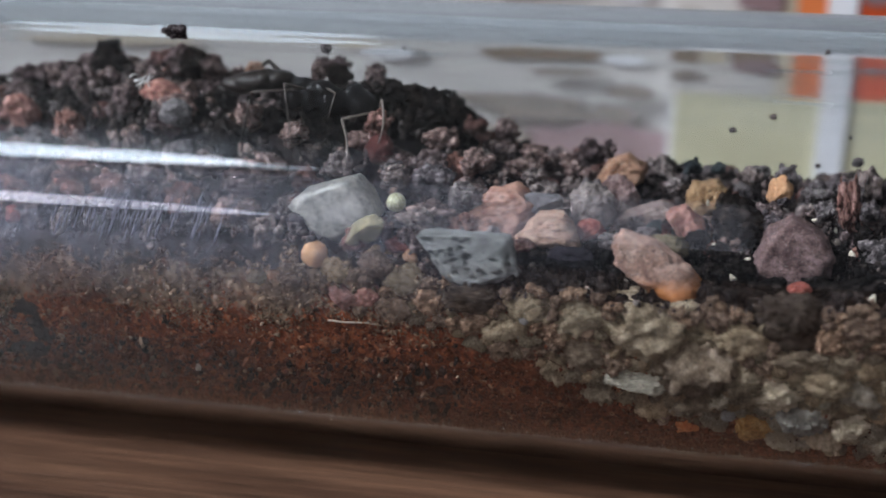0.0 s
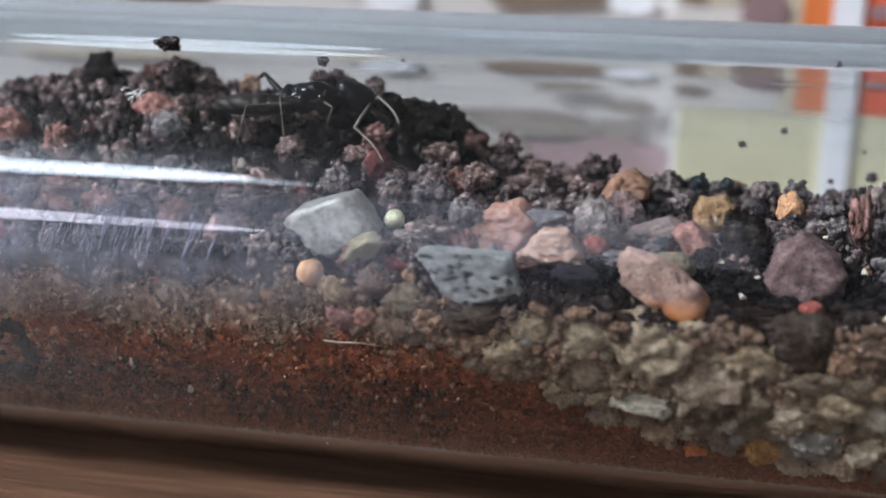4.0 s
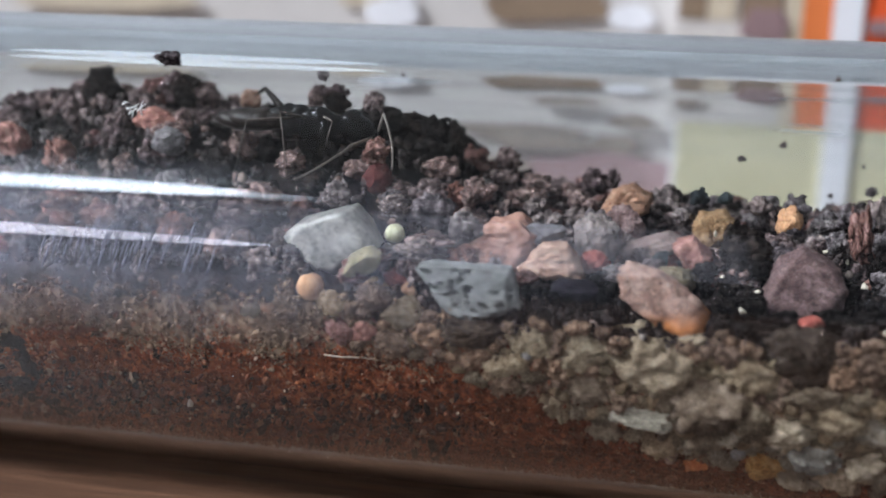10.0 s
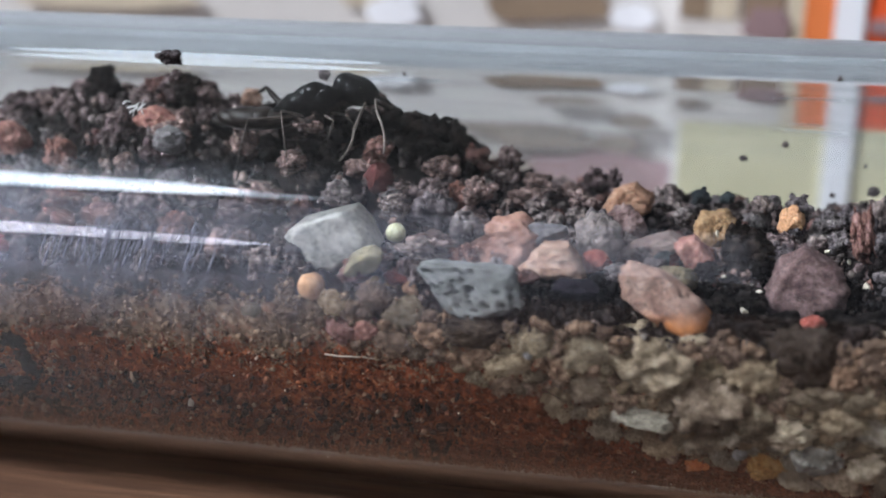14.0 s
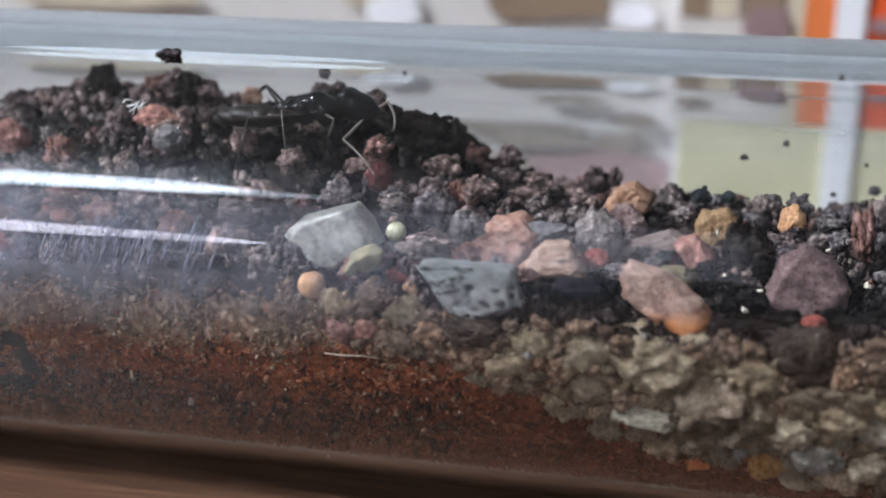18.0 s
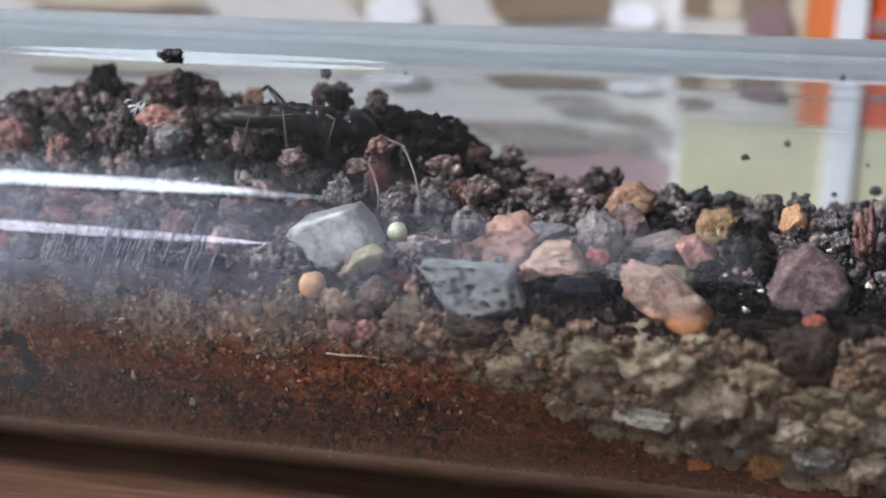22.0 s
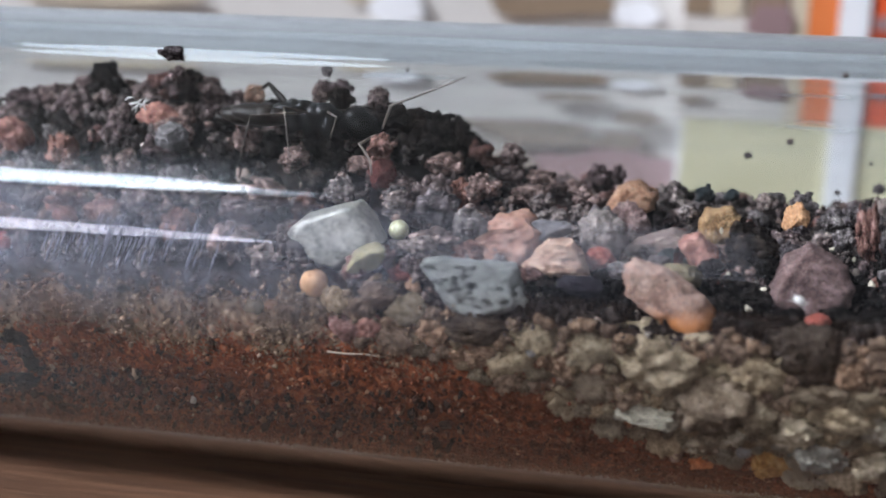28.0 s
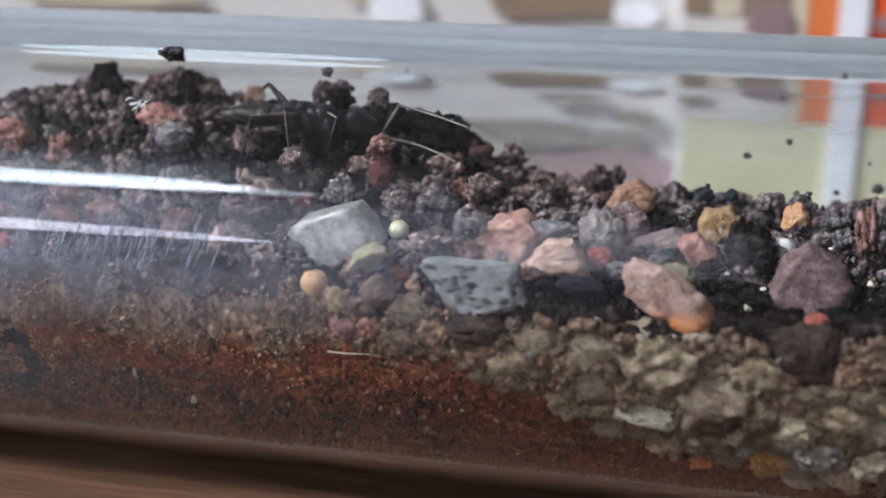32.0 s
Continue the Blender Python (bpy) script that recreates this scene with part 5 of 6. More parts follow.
stone("soil_clod", -1.20, -10.92, 13.15, (0.69, 0.42, 0.53), -15, 838, 'clod', M_CLOD_BROWN, "brown clod against the glass", "soil clod")
stone("soil_clod", -3.15, -10.93, 12.68, (0.64, 0.43, 0.53), 9, 839, 'clod', M_CLOD, "grey-green clod against the glass", "soil clod")
stone("pebble", -1.59, -10.94, 11.64, (0.69, 0.43, 0.53), -20, 840, 'lump', P_REDPINK, "dull pinkish stone pressed against the glass", "pebble")
stone("soil_clod", -0.24, -10.85, 11.17, (0.80, 0.42, 0.58), 10, 841, 'clod', M_CLOD_BROWN, "brown clod against the glass", "soil clod")
stone("soil_clod", 1.56, -10.91, 11.69, (0.79, 0.42, 0.63), 11, 842, 'clod', M_CLOD_BROWN, "brown clod against the glass", "soil clod")
stone("soil_clod", 0.24, -10.94, 12.56, (0.79, 0.42, 0.58), -16, 843, 'clod', M_CLOD, "grey-green clod against the glass", "soil clod")
stone("soil_clod", 3.78, -10.80, 10.77, (0.84, 0.42, 0.58), -20, 844, 'clod', M_CLOD_BROWN, "brown clod against the glass", "soil clod")
stone("soil_clod", -5.45, -10.92, 12.12, (0.54, 0.43, 0.43), 0, 845, 'clod', M_CLOD_BROWN, "brown clod against the glass", "soil clod")
stone("soil_clod", -7.13, -10.92, 12.31, (0.49, 0.43, 0.38), -20, 846, 'clod', M_CLOD, "grey-green clod against the glass", "soil clod")
stone("pebble", -2.83, -10.93, 11.54, (0.80, 0.43, 0.69), 0, 847, 'lump', P_REDPINK, "dull pinkish stone pressed against the glass", "pebble")
stone("soil_crumb", -20.02, -10.55, 9.54, (1.14, 0.40, 0.92), 0, 848, 'crumb', M_CRUMB_BLACK, "black soil crumb in the sand at the glass", "soil crumb")
stone("soil_crumb", -20.66, -9.52, 7.10, (1.47, 0.41, 1.00), 0, 849, 'crumb', M_CRUMB_BLACK, "black soil crumb in the sand at the glass", "soil crumb")
stone("soil_crumb", -19.27, -8.75, 5.93, (1.25, 0.42, 0.60), 20, 850, 'crumb', M_CRUMB_BLACK, "black soil crumb in the sand at the glass", "soil crumb")
stone("soil_crumb", -18.30, -8.45, 5.35, (0.72, 0.30, 0.36), 10, 851, 'crumb', M_CRUMB_BLACK, "black soil crumb in the sand at the glass", "soil crumb")
stone("soil_crumb", -19.46, -10.08, 8.21, (0.75, 0.41, 0.87), 0, 852, 'crumb', M_CRUMB_BLACK, "black soil crumb in the sand at the glass", "soil crumb")
stone("soil_crumb", 16.06, -8.80, 12.35, (2.09, 1.28, 0.47), -6, 853, 'crumb', M_CRUMB_BLACK, "black rotted stick-like clod beside a long pebble", "soil crumb")
stone("soil_crumb", 21.12, -8.50, 12.93, (1.54, 1.08, 0.62), -14, 854, 'crumb', M_CRUMB_BLACK, "black rotted clod at the glass", "soil crumb")
stone("soil_crumb", 18.13, -9.80, 12.20, (1.53, 1.05, 0.56), 4, 855, 'crumb', M_DAMP, "dark damp soil clod at the glass", "soil crumb")
stone("pebble", 8.66, -5.20, 15.30, (1.15, 0.95, 1.05), 32, 901, 'lump', P_GREY, "grey angular stone beside a pale pink one", "pebble")
stone("pebble", 6.17, -6.40, 15.62, (0.95, 0.60, 0.50), -8, 902, 'facet', P_GREY, "dark grey stone lying on two pink stones", "pebble")
stone("pebble", 11.87, -5.00, 14.35, (0.42, 0.40, 0.50), 20, 903, 'facet', P_TEAL, "small dark teal stone chip", "pebble")
stone("soil_crumb", 13.55, 1.50, 16.35, (0.62, 0.55, 0.55), 0, 904, 'crumb', P_TEAL, "dark blue-black rounded soil crumb on the crest", "soil crumb")
stone("soil_crumb", 14.95, 1.50, 16.35, (0.48, 0.45, 0.42), 0, 905, 'crumb', P_TEAL, "dark blue-black rounded soil crumb on the crest", "soil crumb")
stone("soil_crumb", 5.55, -8.60, 13.95, (0.85, 0.70, 0.50), 0, 906, 'crumb', M_CRUMB_RED, "dark reddish crumb under a pink stone", "soil crumb")
stone("pebble", -23.41, -4.00, 18.30, (0.95, 0.80, 0.85), 15, 907, 'lump', P_REDPINK, "dusty red-pink stone in the soil heap", "pebble")
stone("pebble", -13.78, -5.00, 18.90, (0.85, 0.70, 0.62), 10, 908, 'lump', P_GREY, "pale grey stone in the soil heap", "pebble")
# two black crumbs added as the dark shade under the purplish pebble
stone("soil_crumb", 17.55, -8.30, 12.75, (1.10, 0.70, 0.55), 0, 909, 'crumb', M_CRUMB_BLACK, "black crumb added as shade at the foot of a purplish pebble", "soil crumb")
stone("soil_crumb", 19.55, -8.20, 12.85, (1.00, 0.70, 0.60), 0, 910, 'crumb', M_CRUMB_BLACK, "black crumb added as shade at the foot of a purplish pebble", "soil crumb")
stone("soil_crumb", 0.67, -6.20, 16.40, (1.25, 1.10, 1.15), 0, 920, 'crumb', M_CRUMB_GREY, "large lavender-grey soil crumb behind the quartz pebble", "soil crumb")
stone("soil_crumb", 2.30, -6.80, 15.74, (1.15, 1.00, 1.05), 0, 921, 'crumb', M_CRUMB_GREY, "large lavender-grey soil crumb beside a pink stone", "soil crumb")
stone("soil_crumb", -1.19, -6.80, 16.58, (0.85, 0.80, 0.75), 0, 922, 'crumb', M_CRUMB_GREY, "lavender-grey soil crumb behind the quartz pebble", "soil crumb")
stone("soil_crumb", 2.47, -4.50, 17.11, (1.00, 0.90, 0.85), 0, 923, 'crumb', M_CRUMB, "grey-brown knobbly soil crumb", "soil crumb")
stone("soil_crumb", 0.46, -9.00, 15.04, (1.00, 0.70, 0.62), 0, 924, 'crumb', M_CRUMB_GREY, "grey soil crumb beside a bead-like pebble", "soil crumb")
stone("soil_crumb", -2.75, -4.50, 18.85, (0.85, 0.75, 0.70), 0, 925, 'crumb', M_CRUMB_RED, "reddish-tan crumb before the ant's head", "soil crumb")
stone("soil_crumb", -7.30, -4.60, 18.05, (1.00, 0.70, 0.75), 0, 926, 'crumb', M_CRUMB, "grey-pink knobbly crumb under the ant", "soil crumb")
stone("soil_crumb", -4.16, -7.00, 17.10, (0.95, 0.85, 0.75), 0, 927, 'crumb', M_CRUMB_GREY, "grey soil crumb in the soil heap", "soil crumb")
stone("soil_crumb", -7.60, -8.00, 16.95, (1.15, 0.90, 0.85), 0, 928, 'crumb', M_CRUMB, "grey-brown soil crumb in the soil heap", "soil crumb")
stone("soil_crumb", -11.14, -8.00, 16.80, (1.10, 0.90, 0.85), 0, 929, 'crumb', M_CRUMB_GREY, "grey soil crumb in the soil heap", "soil crumb")
stone("soil_crumb", -13.92, -8.50, 16.40, (1.15, 0.85, 0.85), 0, 930, 'crumb', M_CRUMB, "grey-brown soil crumb in the soil heap", "soil crumb")
stone("soil_crumb", -17.89, -8.50, 16.30, (1.10, 0.85, 0.80), 0, 931, 'crumb', M_CRUMB_RED, "pinkish soil crumb in the soil heap", "soil crumb")
stone("soil_crumb", -8.62, -9.20, 16.15, (1.00, 0.70, 0.70), 0, 932, 'crumb', M_CRUMB, "grey-brown soil crumb near the glass", "soil crumb")
stone("soil_crumb", -15.73, -9.20, 15.75, (1.10, 0.70, 0.75), 0, 933, 'crumb', M_CRUMB_RED, "pinkish soil crumb near the glass", "soil crumb")
stone("pebble", -2.74, -4.50, 17.52, (0.75, 0.65, 0.70), 0, 934, 'lump', P_DEEP_RED, "dark red rough pebble before the ant", "pebble")
stone("soil_crumb", -7.44, 0.30, 20.75, (0.50, 0.45, 0.72), 0, 940, 'crumb', M_CRUMB, "grey-brown upright soil crumb behind the ant", "soil crumb")
stone("soil_crumb", -6.19, 0.30, 20.55, (0.72, 0.55, 0.75), 0, 941, 'crumb', M_CRUMB_BLACK, "darkened black soil crumb behind the ant", "soil crumb")
stone("soil_crumb", -4.15, 0.30, 20.40, (0.60, 0.50, 0.65), 0, 942, 'crumb', M_CRUMB, "dull brown soil crumb behind the ant", "soil crumb")
stone("soil_crumb", -6.40, -0.80, 19.90, (0.95, 0.60, 0.55), 0, 943, 'crumb', M_CRUMB_BLACK, "darkened black soil crumb behind the ant", "soil crumb")
stone("soil_crumb", -4.67, -0.80, 19.90, (0.95, 0.60, 0.60), 0, 944, 'crumb', M_CRUMB_BLACK, "darkened black soil crumb behind the ant", "soil crumb")
stone("soil_crumb", -2.75, -1.00, 19.90, (0.95, 0.70, 0.65), 0, 945, 'crumb', M_CRUMB_BLACK, "darkened black soil crumb before the ant", "soil crumb")
stone("shell_chip", 15.73, -8.50, 13.16, (0.31, 0.22, 0.13), 23, 856, 'chip', M_CHIP, "cream white angular shell chip", "chip")
stone("shell_chip", 20.43, -6.00, 13.76, (0.17, 0.23, 0.28), -17, 857, 'chip', M_CHIP, "cream white angular shell chip", "chip")
stone("shell_chip", 21.51, -5.00, 13.73, (0.20, 0.20, 0.20), -8, 858, 'chip', M_CHIP, "cream white angular shell chip", "chip")
stone("shell_chip", 14.38, -4.00, 15.68, (0.11, 0.13, 0.16), -13, 859, 'chip', M_CHIP, "cream white angular shell chip", "chip")
stone("shell_chip", 10.58, -1.00, 14.77, (0.12, 0.14, 0.17), -8, 860, 'chip', M_CHIP, "cream white angular shell chip", "chip")
stone("shell_chip", 14.80, -6.00, 13.94, (0.11, 0.12, 0.13), 21, 861, 'chip', M_CHIP, "cream white angular shell chip", "chip")
stone("shell_chip", 21.00, -2.00, 14.19, (0.16, 0.15, 0.14), -25, 862, 'chip', M_CHIP, "cream white angular shell chip", "chip")
stone("shell_chip", 19.75, -3.00, 14.85, (0.16, 0.13, 0.11), -5, 863, 'chip', M_CHIP, "cream white angular shell chip", "chip")
stone("shell_chip", 22.46, -3.00, 14.33, (0.18, 0.25, 0.31), -5, 864, 'chip', M_CHIP, "cream white angular shell chip", "chip")
stone("shell_chip", 16.41, -7.00, 13.71, (0.13, 0.11, 0.09), 5, 865, 'chip', M_CHIP, "cream white angular shell chip", "chip")
stone("soil_speck", -13.08, -6.51, 23.50, (0.74, 0.52, 0.50), 0, 866, 'crumb', M_CRUMB_GREY, "dark soil crumb stuck on the outside of the glass", "soil speck")
stone("soil_speck", -5.43, -4.83, 22.40, (0.34, 0.28, 0.30), 0, 867, 'crumb', M_CRUMB_GREY, "small dark soil speck clinging inside the glass", "soil speck")
stone("soil_speck", 15.13, -8.27, 20.04, (0.23, 0.19, 0.15), 0, 868, 'crumb', M_CRUMB_GREY, "small dark soil speck clinging inside the glass", "soil speck")
stone("soil_speck", 16.95, -7.73, 20.63, (0.18, 0.17, 0.15), 0, 869, 'crumb', M_CRUMB_GREY, "small dark soil speck clinging inside the glass", "soil speck")
stone("soil_speck", 20.76, -8.96, 19.03, (0.32, 0.28, 0.25), 0, 870, 'crumb', M_CRUMB_GREY, "small dark soil speck clinging inside the glass", "soil speck")
stone("soil_speck", 18.97, -9.29, 18.82, (0.17, 0.15, 0.12), 0, 871, 'crumb', M_CRUMB_GREY, "small dark soil speck clinging inside the glass", "soil speck")
stone("soil_speck", 19.50, -3.71, 23.11, (0.16, 0.15, 0.13), 0, 872, 'crumb', M_CRUMB_GREY, "small dark soil speck clinging inside the glass", "soil speck")
stone("soil_speck", 15.39, -9.60, 18.45, (0.10, 0.10, 0.10), 0, 873, 'crumb', M_CRUMB_GREY, "small dark soil speck clinging inside the glass", "soil speck")
stone("soil_speck", 20.38, -8.44, 19.99, (0.10, 0.10, 0.10), 0, 874, 'crumb', M_CRUMB_GREY, "small dark soil speck clinging inside the glass", "soil speck")
stone("soil_speck", -1.30, -5.00, 22.62, (0.11, 0.10, 0.08), 0, 875, 'crumb', M_CRUMB_GREY, "small dark soil speck clinging inside the glass", "soil speck")


def hair(name, points, thick, material, label, category):
    bm = bmesh.new()
    rod(bm, [[c / 1000 for c in q] for q in points], [thick / 1000] * (len(points) - 1) + [thick / 3000], 5)
    return tagged(part(name, bm, material), label, category)


hair("mould_thread", [(-16.74, -3.00, 19.70), (-16.59, -3.00, 20.12), (-16.39, -3.00, 20.37)], 0.04, M_MOULD, "white mould thread on the soil", "mould")
hair("mould_thread", [(-17.05, -3.00, 20.16), (-16.65, -3.00, 20.24), (-16.25, -3.00, 20.49)], 0.05, M_MOULD, "white mould thread on the soil", "mould")
hair("mould_thread", [(-16.93, -3.00, 19.87), (-16.46, -3.00, 20.19), (-15.94, -3.00, 20.15)], 0.04, M_MOULD, "white mould thread on the soil", "mould")
hair("mould_thread", [(-16.15, -3.00, 19.85), (-16.27, -3.00, 20.20), (-16.05, -3.00, 20.62)], 0.04, M_MOULD, "white mould thread on the soil", "mould")
hair("mould_thread", [(-17.30, -3.00, 20.33), (-17.10, -3.00, 20.51), (-16.77, -3.00, 20.47)], 0.04, M_MOULD, "white mould thread on the soil", "mould")
hair("mould_thread", [(-16.47, -3.00, 20.01), (-16.13, -3.00, 20.32), (-15.86, -3.00, 20.48)], 0.04, M_MOULD, "white mould thread on the soil", "mould")
hair("root_hair", [(14.13, -9.00, 12.60), (14.42, -9.00, 12.81), (14.76, -9.00, 12.70), (15.03, -9.00, 12.46)], 0.05, M_HAIR, "pale root hair beside a pebble", "root")
hair("root_hair", [(-3.57, -11.01, 10.28), (-2.74, -11.00, 10.24), (-1.63, -11.01, 10.31), (-0.87, -11.00, 10.24)], 0.05, M_HAIR, "thin tan root hair against the glass", "root")
hair("root_hair", [(18.54, -10.64, 9.49), (19.32, -10.52, 9.09), (20.11, -10.35, 8.61)], 0.16, M_HAIR, "pale straw fragment against the glass", "straw")


# grains pressed against the glass
rng = np.random.default_rng(15)


def skin(n, r_lo, r_hi, low_deg=-100, depth=0.0):
    """Points on the inside of the glass under the soil line, with their radii."""
    x = rng.uniform(-0.028, 0.027, n)
    a = np.radians(rng.uniform(low_deg, 12, n))
    r = r_lo + (r_hi - r_lo) * rng.uniform(0, 1, n) ** 2.2
    rad = RI - r * 0.9 - rng.uniform(0, 0.00035, n) - depth
    y, z = -rad * np.cos(a), rad * np.sin(a)
    keep = z < brow(x) - 0.0002
    for sx_, sz_, w_, h_ in FOOT:
        keep &= ((x - sx_) / w_) ** 2 + ((z + RO - sz_) / h_) ** 2 > 1
    return np.stack([x, y, z + RO], 1)[keep], r[keep]


def layer(p):
    """How far a point is above the seam between red and upper sand, in metres, with an uneven edge."""
    wob = np.array([noise.noise(Vector((q[0] * 250, q[2] * 250, 1.0))) * 0.0016 + noise.noise(Vector((q[0] * 900, q[2] * 900, 4.0))) * 0.0008 for q in p])
    return p[:, 2] - RO - along(SEAM, p[:, 0], 1) + wob + rng.normal(0, 0.0006, len(p))


def packed_sleeve():
    """The packed filling where it touches the glass: an uneven skin under the soil line, red below the seam."""
    na, da = 150, radians(100) / 150
    xs = np.arange(-0.034, 0.030, 0.00014)
    pts, k = [], na + 1
    for i, x in enumerate(xs):
        top = math.asin((float(brow(x)) - 0.0009) / (RI - 0.0003))
        for j in range(k):
            a = top - j * da
            q = noise.noise(Vector((x * 700, a * 8.0, 2.0))) * 0.00016 + noise.noise(Vector((x * 2600, a * 30.0, 6.0))) * 0.00012
            rad = RI - 0.00030 + q
            pts.append((x, -rad * math.cos(a), RO + rad * math.sin(a)))
    pts = np.array(pts)
    i, j = np.meshgrid(np.arange(len(xs) - 1), np.arange(na), indexing="ij")
    a, b_, c, d = (q.ravel() for q in (i * k + j, (i + 1) * k + j, (i + 1) * k + j + 1, i * k + j + 1))
    tris = np.concatenate([np.stack([a, c, b_], 1), np.stack([a, d, c], 1)])
    me = mesh_np("packed_sand", pts, tris)
    mid = pts[tris].mean(1)
    hh = layer(mid)
    grey = mid[:, 0] + rng.normal(0, 0.0015, len(mid)) > 0.003
    for m in (M_PACKED_RED, M_PACKED_OLIVE, M_PACKED_GREY):
        me.materials.append(m)
    me.polygons.foreach_set("material_index", np.where(hh < 0, 0, np.where(grey, 2, 1)).astype(np.int32))
    me.polygons.foreach_set("use_smooth", [True] * len(me.polygons))
    return me


tagged(new("packed_sand", packed_sleeve()), "packed red-brown and olive sand against the glass", "sand", kind="stuff")
p, r = skin(27000, 0.00004, 0.00011, -82)
h = layer(p)
tagged(scatter("red_brown_sand", p[h < 0], r[h < 0], M_SAND_RED, 1, 1), "fine red-brown sand layer pressed against the glass", "sand", kind="stuff")
coarse = along([(-0.03, 0.0), (-0.002, 0.0), (0.008, 1.0)], p[:, 0], 1)
up = (h >= 0) & (rng.uniform(0, 1, len(p)) > coarse * 0.35)
right = up & (p[:, 0] + rng.normal(0, 0.002, len(p)) > 0.003)
up &= ~right
# darker grit at the brow, its tone offsetting the strong light from above
edge = right & (p[:, 2] - RO > brow(p[:, 0]) - 0.0007)
right &= ~edge
tagged(scatter("dark_brow_sand", p[edge], r[edge] * 1.2, M_GRIT, 1, 13), "dark sand along the upper edge of the soil at the glass", "sand", kind="stuff")
right &= rng.uniform(0, 1, len(p)) < 0.85
p[right, 1:] = (p[right, 1:] - (0, RO)) * 0.965 + (0, RO)
tagged(scatter("grey_green_sand", p[right], r[right] * 1.7, M_GRAVEL, 1, 12), "grey-green sand between clods against the glass", "sand", kind="stuff")
tagged(scatter("olive_sand", p[up], r[up] * 1.35, M_SAND_OLIVE, 1, 2), "olive-grey sand layer pressed against the glass", "sand", kind="stuff")
PALE_CLODS = [stone_mesh("soil_clod", billow_ball(960 + i, 4), M_CLOD_PALE) for i in range(6)]
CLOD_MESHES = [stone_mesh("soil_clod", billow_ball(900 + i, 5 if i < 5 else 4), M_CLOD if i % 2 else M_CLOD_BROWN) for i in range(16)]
random.seed(21)
clods, tries = [], 0
while len(clods) < 235 and tries < 30000:
    tries += 1
    big = len(clods) < 34
    s = random.uniform(0.00065, 0.0010) if big else random.uniform(0.00024, 0.00052)
    x, a = random.uniform(-0.004, 0.0265), radians(random.uniform(-78, 4))
    rad = RI - s * 0.9
    y, z = -rad * math.cos(a), rad * math.sin(a)
    if z > float(brow(x)) - s * 1.25 or z < float(along(SEAM, x, 1)) + random.uniform(-0.0006, 0.0012):
        continue
    if random.random() > float(along([(-0.004, 0.05), (0.001, 0.25), (0.007, 1.0)], x, 1)) or (big and x < 0.002):
        continue
    if any((x - c[0]) ** 2 + (y - c[1]) ** 2 + (z - c[2]) ** 2 < (0.66 * (s + c[3])) ** 2 for c in clods):
        continue
    if any(((x - fx_) / (fw_ * 1.1 + s * 0.55)) ** 2 + ((z + RO - fz_) / (fh_ * 1.1 + s * 0.55)) ** 2 < 1 for fx_, fz_, fw_, fh_ in FOOT):
        continue
    clods.append((x, y, z, s))
    # the upper clods are toned down brown against the overhead light, the lower ones grey-green
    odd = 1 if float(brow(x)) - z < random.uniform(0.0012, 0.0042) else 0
    # low right clods: pale grey, lightened more where little light reaches
    pale = x > 0.012 and float(brow(x)) - z > random.uniform(0.0045, 0.0065)
    ob = place_stone("soil_clod", random.choice(PALE_CLODS if pale else (CLOD_MESHES[:5] if big else CLOD_MESHES[5:])[(1 - odd if big else odd)::2]), x, y, z + RO, (s * random.uniform(0.95, 1.3), s * 0.85, s * random.uniform(0.8, 1.0)), (random.uniform(-25, 25), random.uniform(-40, 40), random.choice((0, 180))), ("large" if big else "small") + (" pale grey" if pale else " toned-down brown" if odd else " grey-green") + " lumpy soil clod against the glass", "soil clod", "soil clods in the tube")

# coarser mixed grains, thickest where the layer begins
n = 850
x, a = -0.027 + 0.030 * rng.uniform(0, 1, n) ** 1.4, np.radians(rng.triangular(-50, -32, -14, n))
r = 0.00009 + 0.00014 * rng.uniform(0, 1, n) ** 2
rad = RI - r * 0.8
tagged(scatter("mixed_coarse_sand", np.stack([x, -rad * np.cos(a), rad * np.sin(a) + RO], 1), r, M_MIXED, 1, 8), "coarse black, rust and white sand grains against the glass", "sand", kind="stuff")

# ---- the ant ----
ant = tagged(new("ant"), "large shiny black ant with pale thin legs on the soil heap", "ant")
ant.location = (-0.00645, -0.00300, 0.01954)
# leg bases: along and up, in millimetres
COXA = [(-1.2, 0.45), (-0.38, 0.48), (0.7, 0.45)]


def ant_part(name, eggs, material, parent, label="", at=(0, 0, 0), turn=0):
    """A body part from overlapping rounded segments, sizes in millimetres."""
    bm = bmesh.new()
    for i, (c, s, t) in enumerate(eggs):
        egg(bm, [q / 1000 for q in c], [q / 1000 for q in s], (0, t, 0), 0.06, i + len(name))
    ob = part(name, bm, material, parent, label)
    ob.matrix_basis = pose(*(q / 1000 for q in at), 0, turn, 0)
    return ob


gaster = ant_part("gaster", [((0, 0, 0), (1.75, 0.95, 0.58), 3), ((-1.05, 0, -0.12), (1.1, 0.75, 0.46), 10), ((1.1, 0, 0.02), (0.95, 0.8, 0.50), 0), ((-1.95, 0, -0.28), (0.5, 0.35, 0.24), 18), ((0.45, 0, 0.03), (0.7, 0.97, 0.60), 0)], M_BROWN, ant, "dark brown striped gaster", (-3.32, 0.0, 0.42))
petiole = ant_part("petiole", [((-0.25, 0, 0.05), (0.9, 0.5, 0.36), -10), ((0.25, 0, 0.25), (0.35, 0.38, 0.36), 0), ((0.75, 0, 0.2), (0.6, 0.4, 0.34), -10)], M_BLACK, ant, "", (-1.65, 0.0, 0.72))
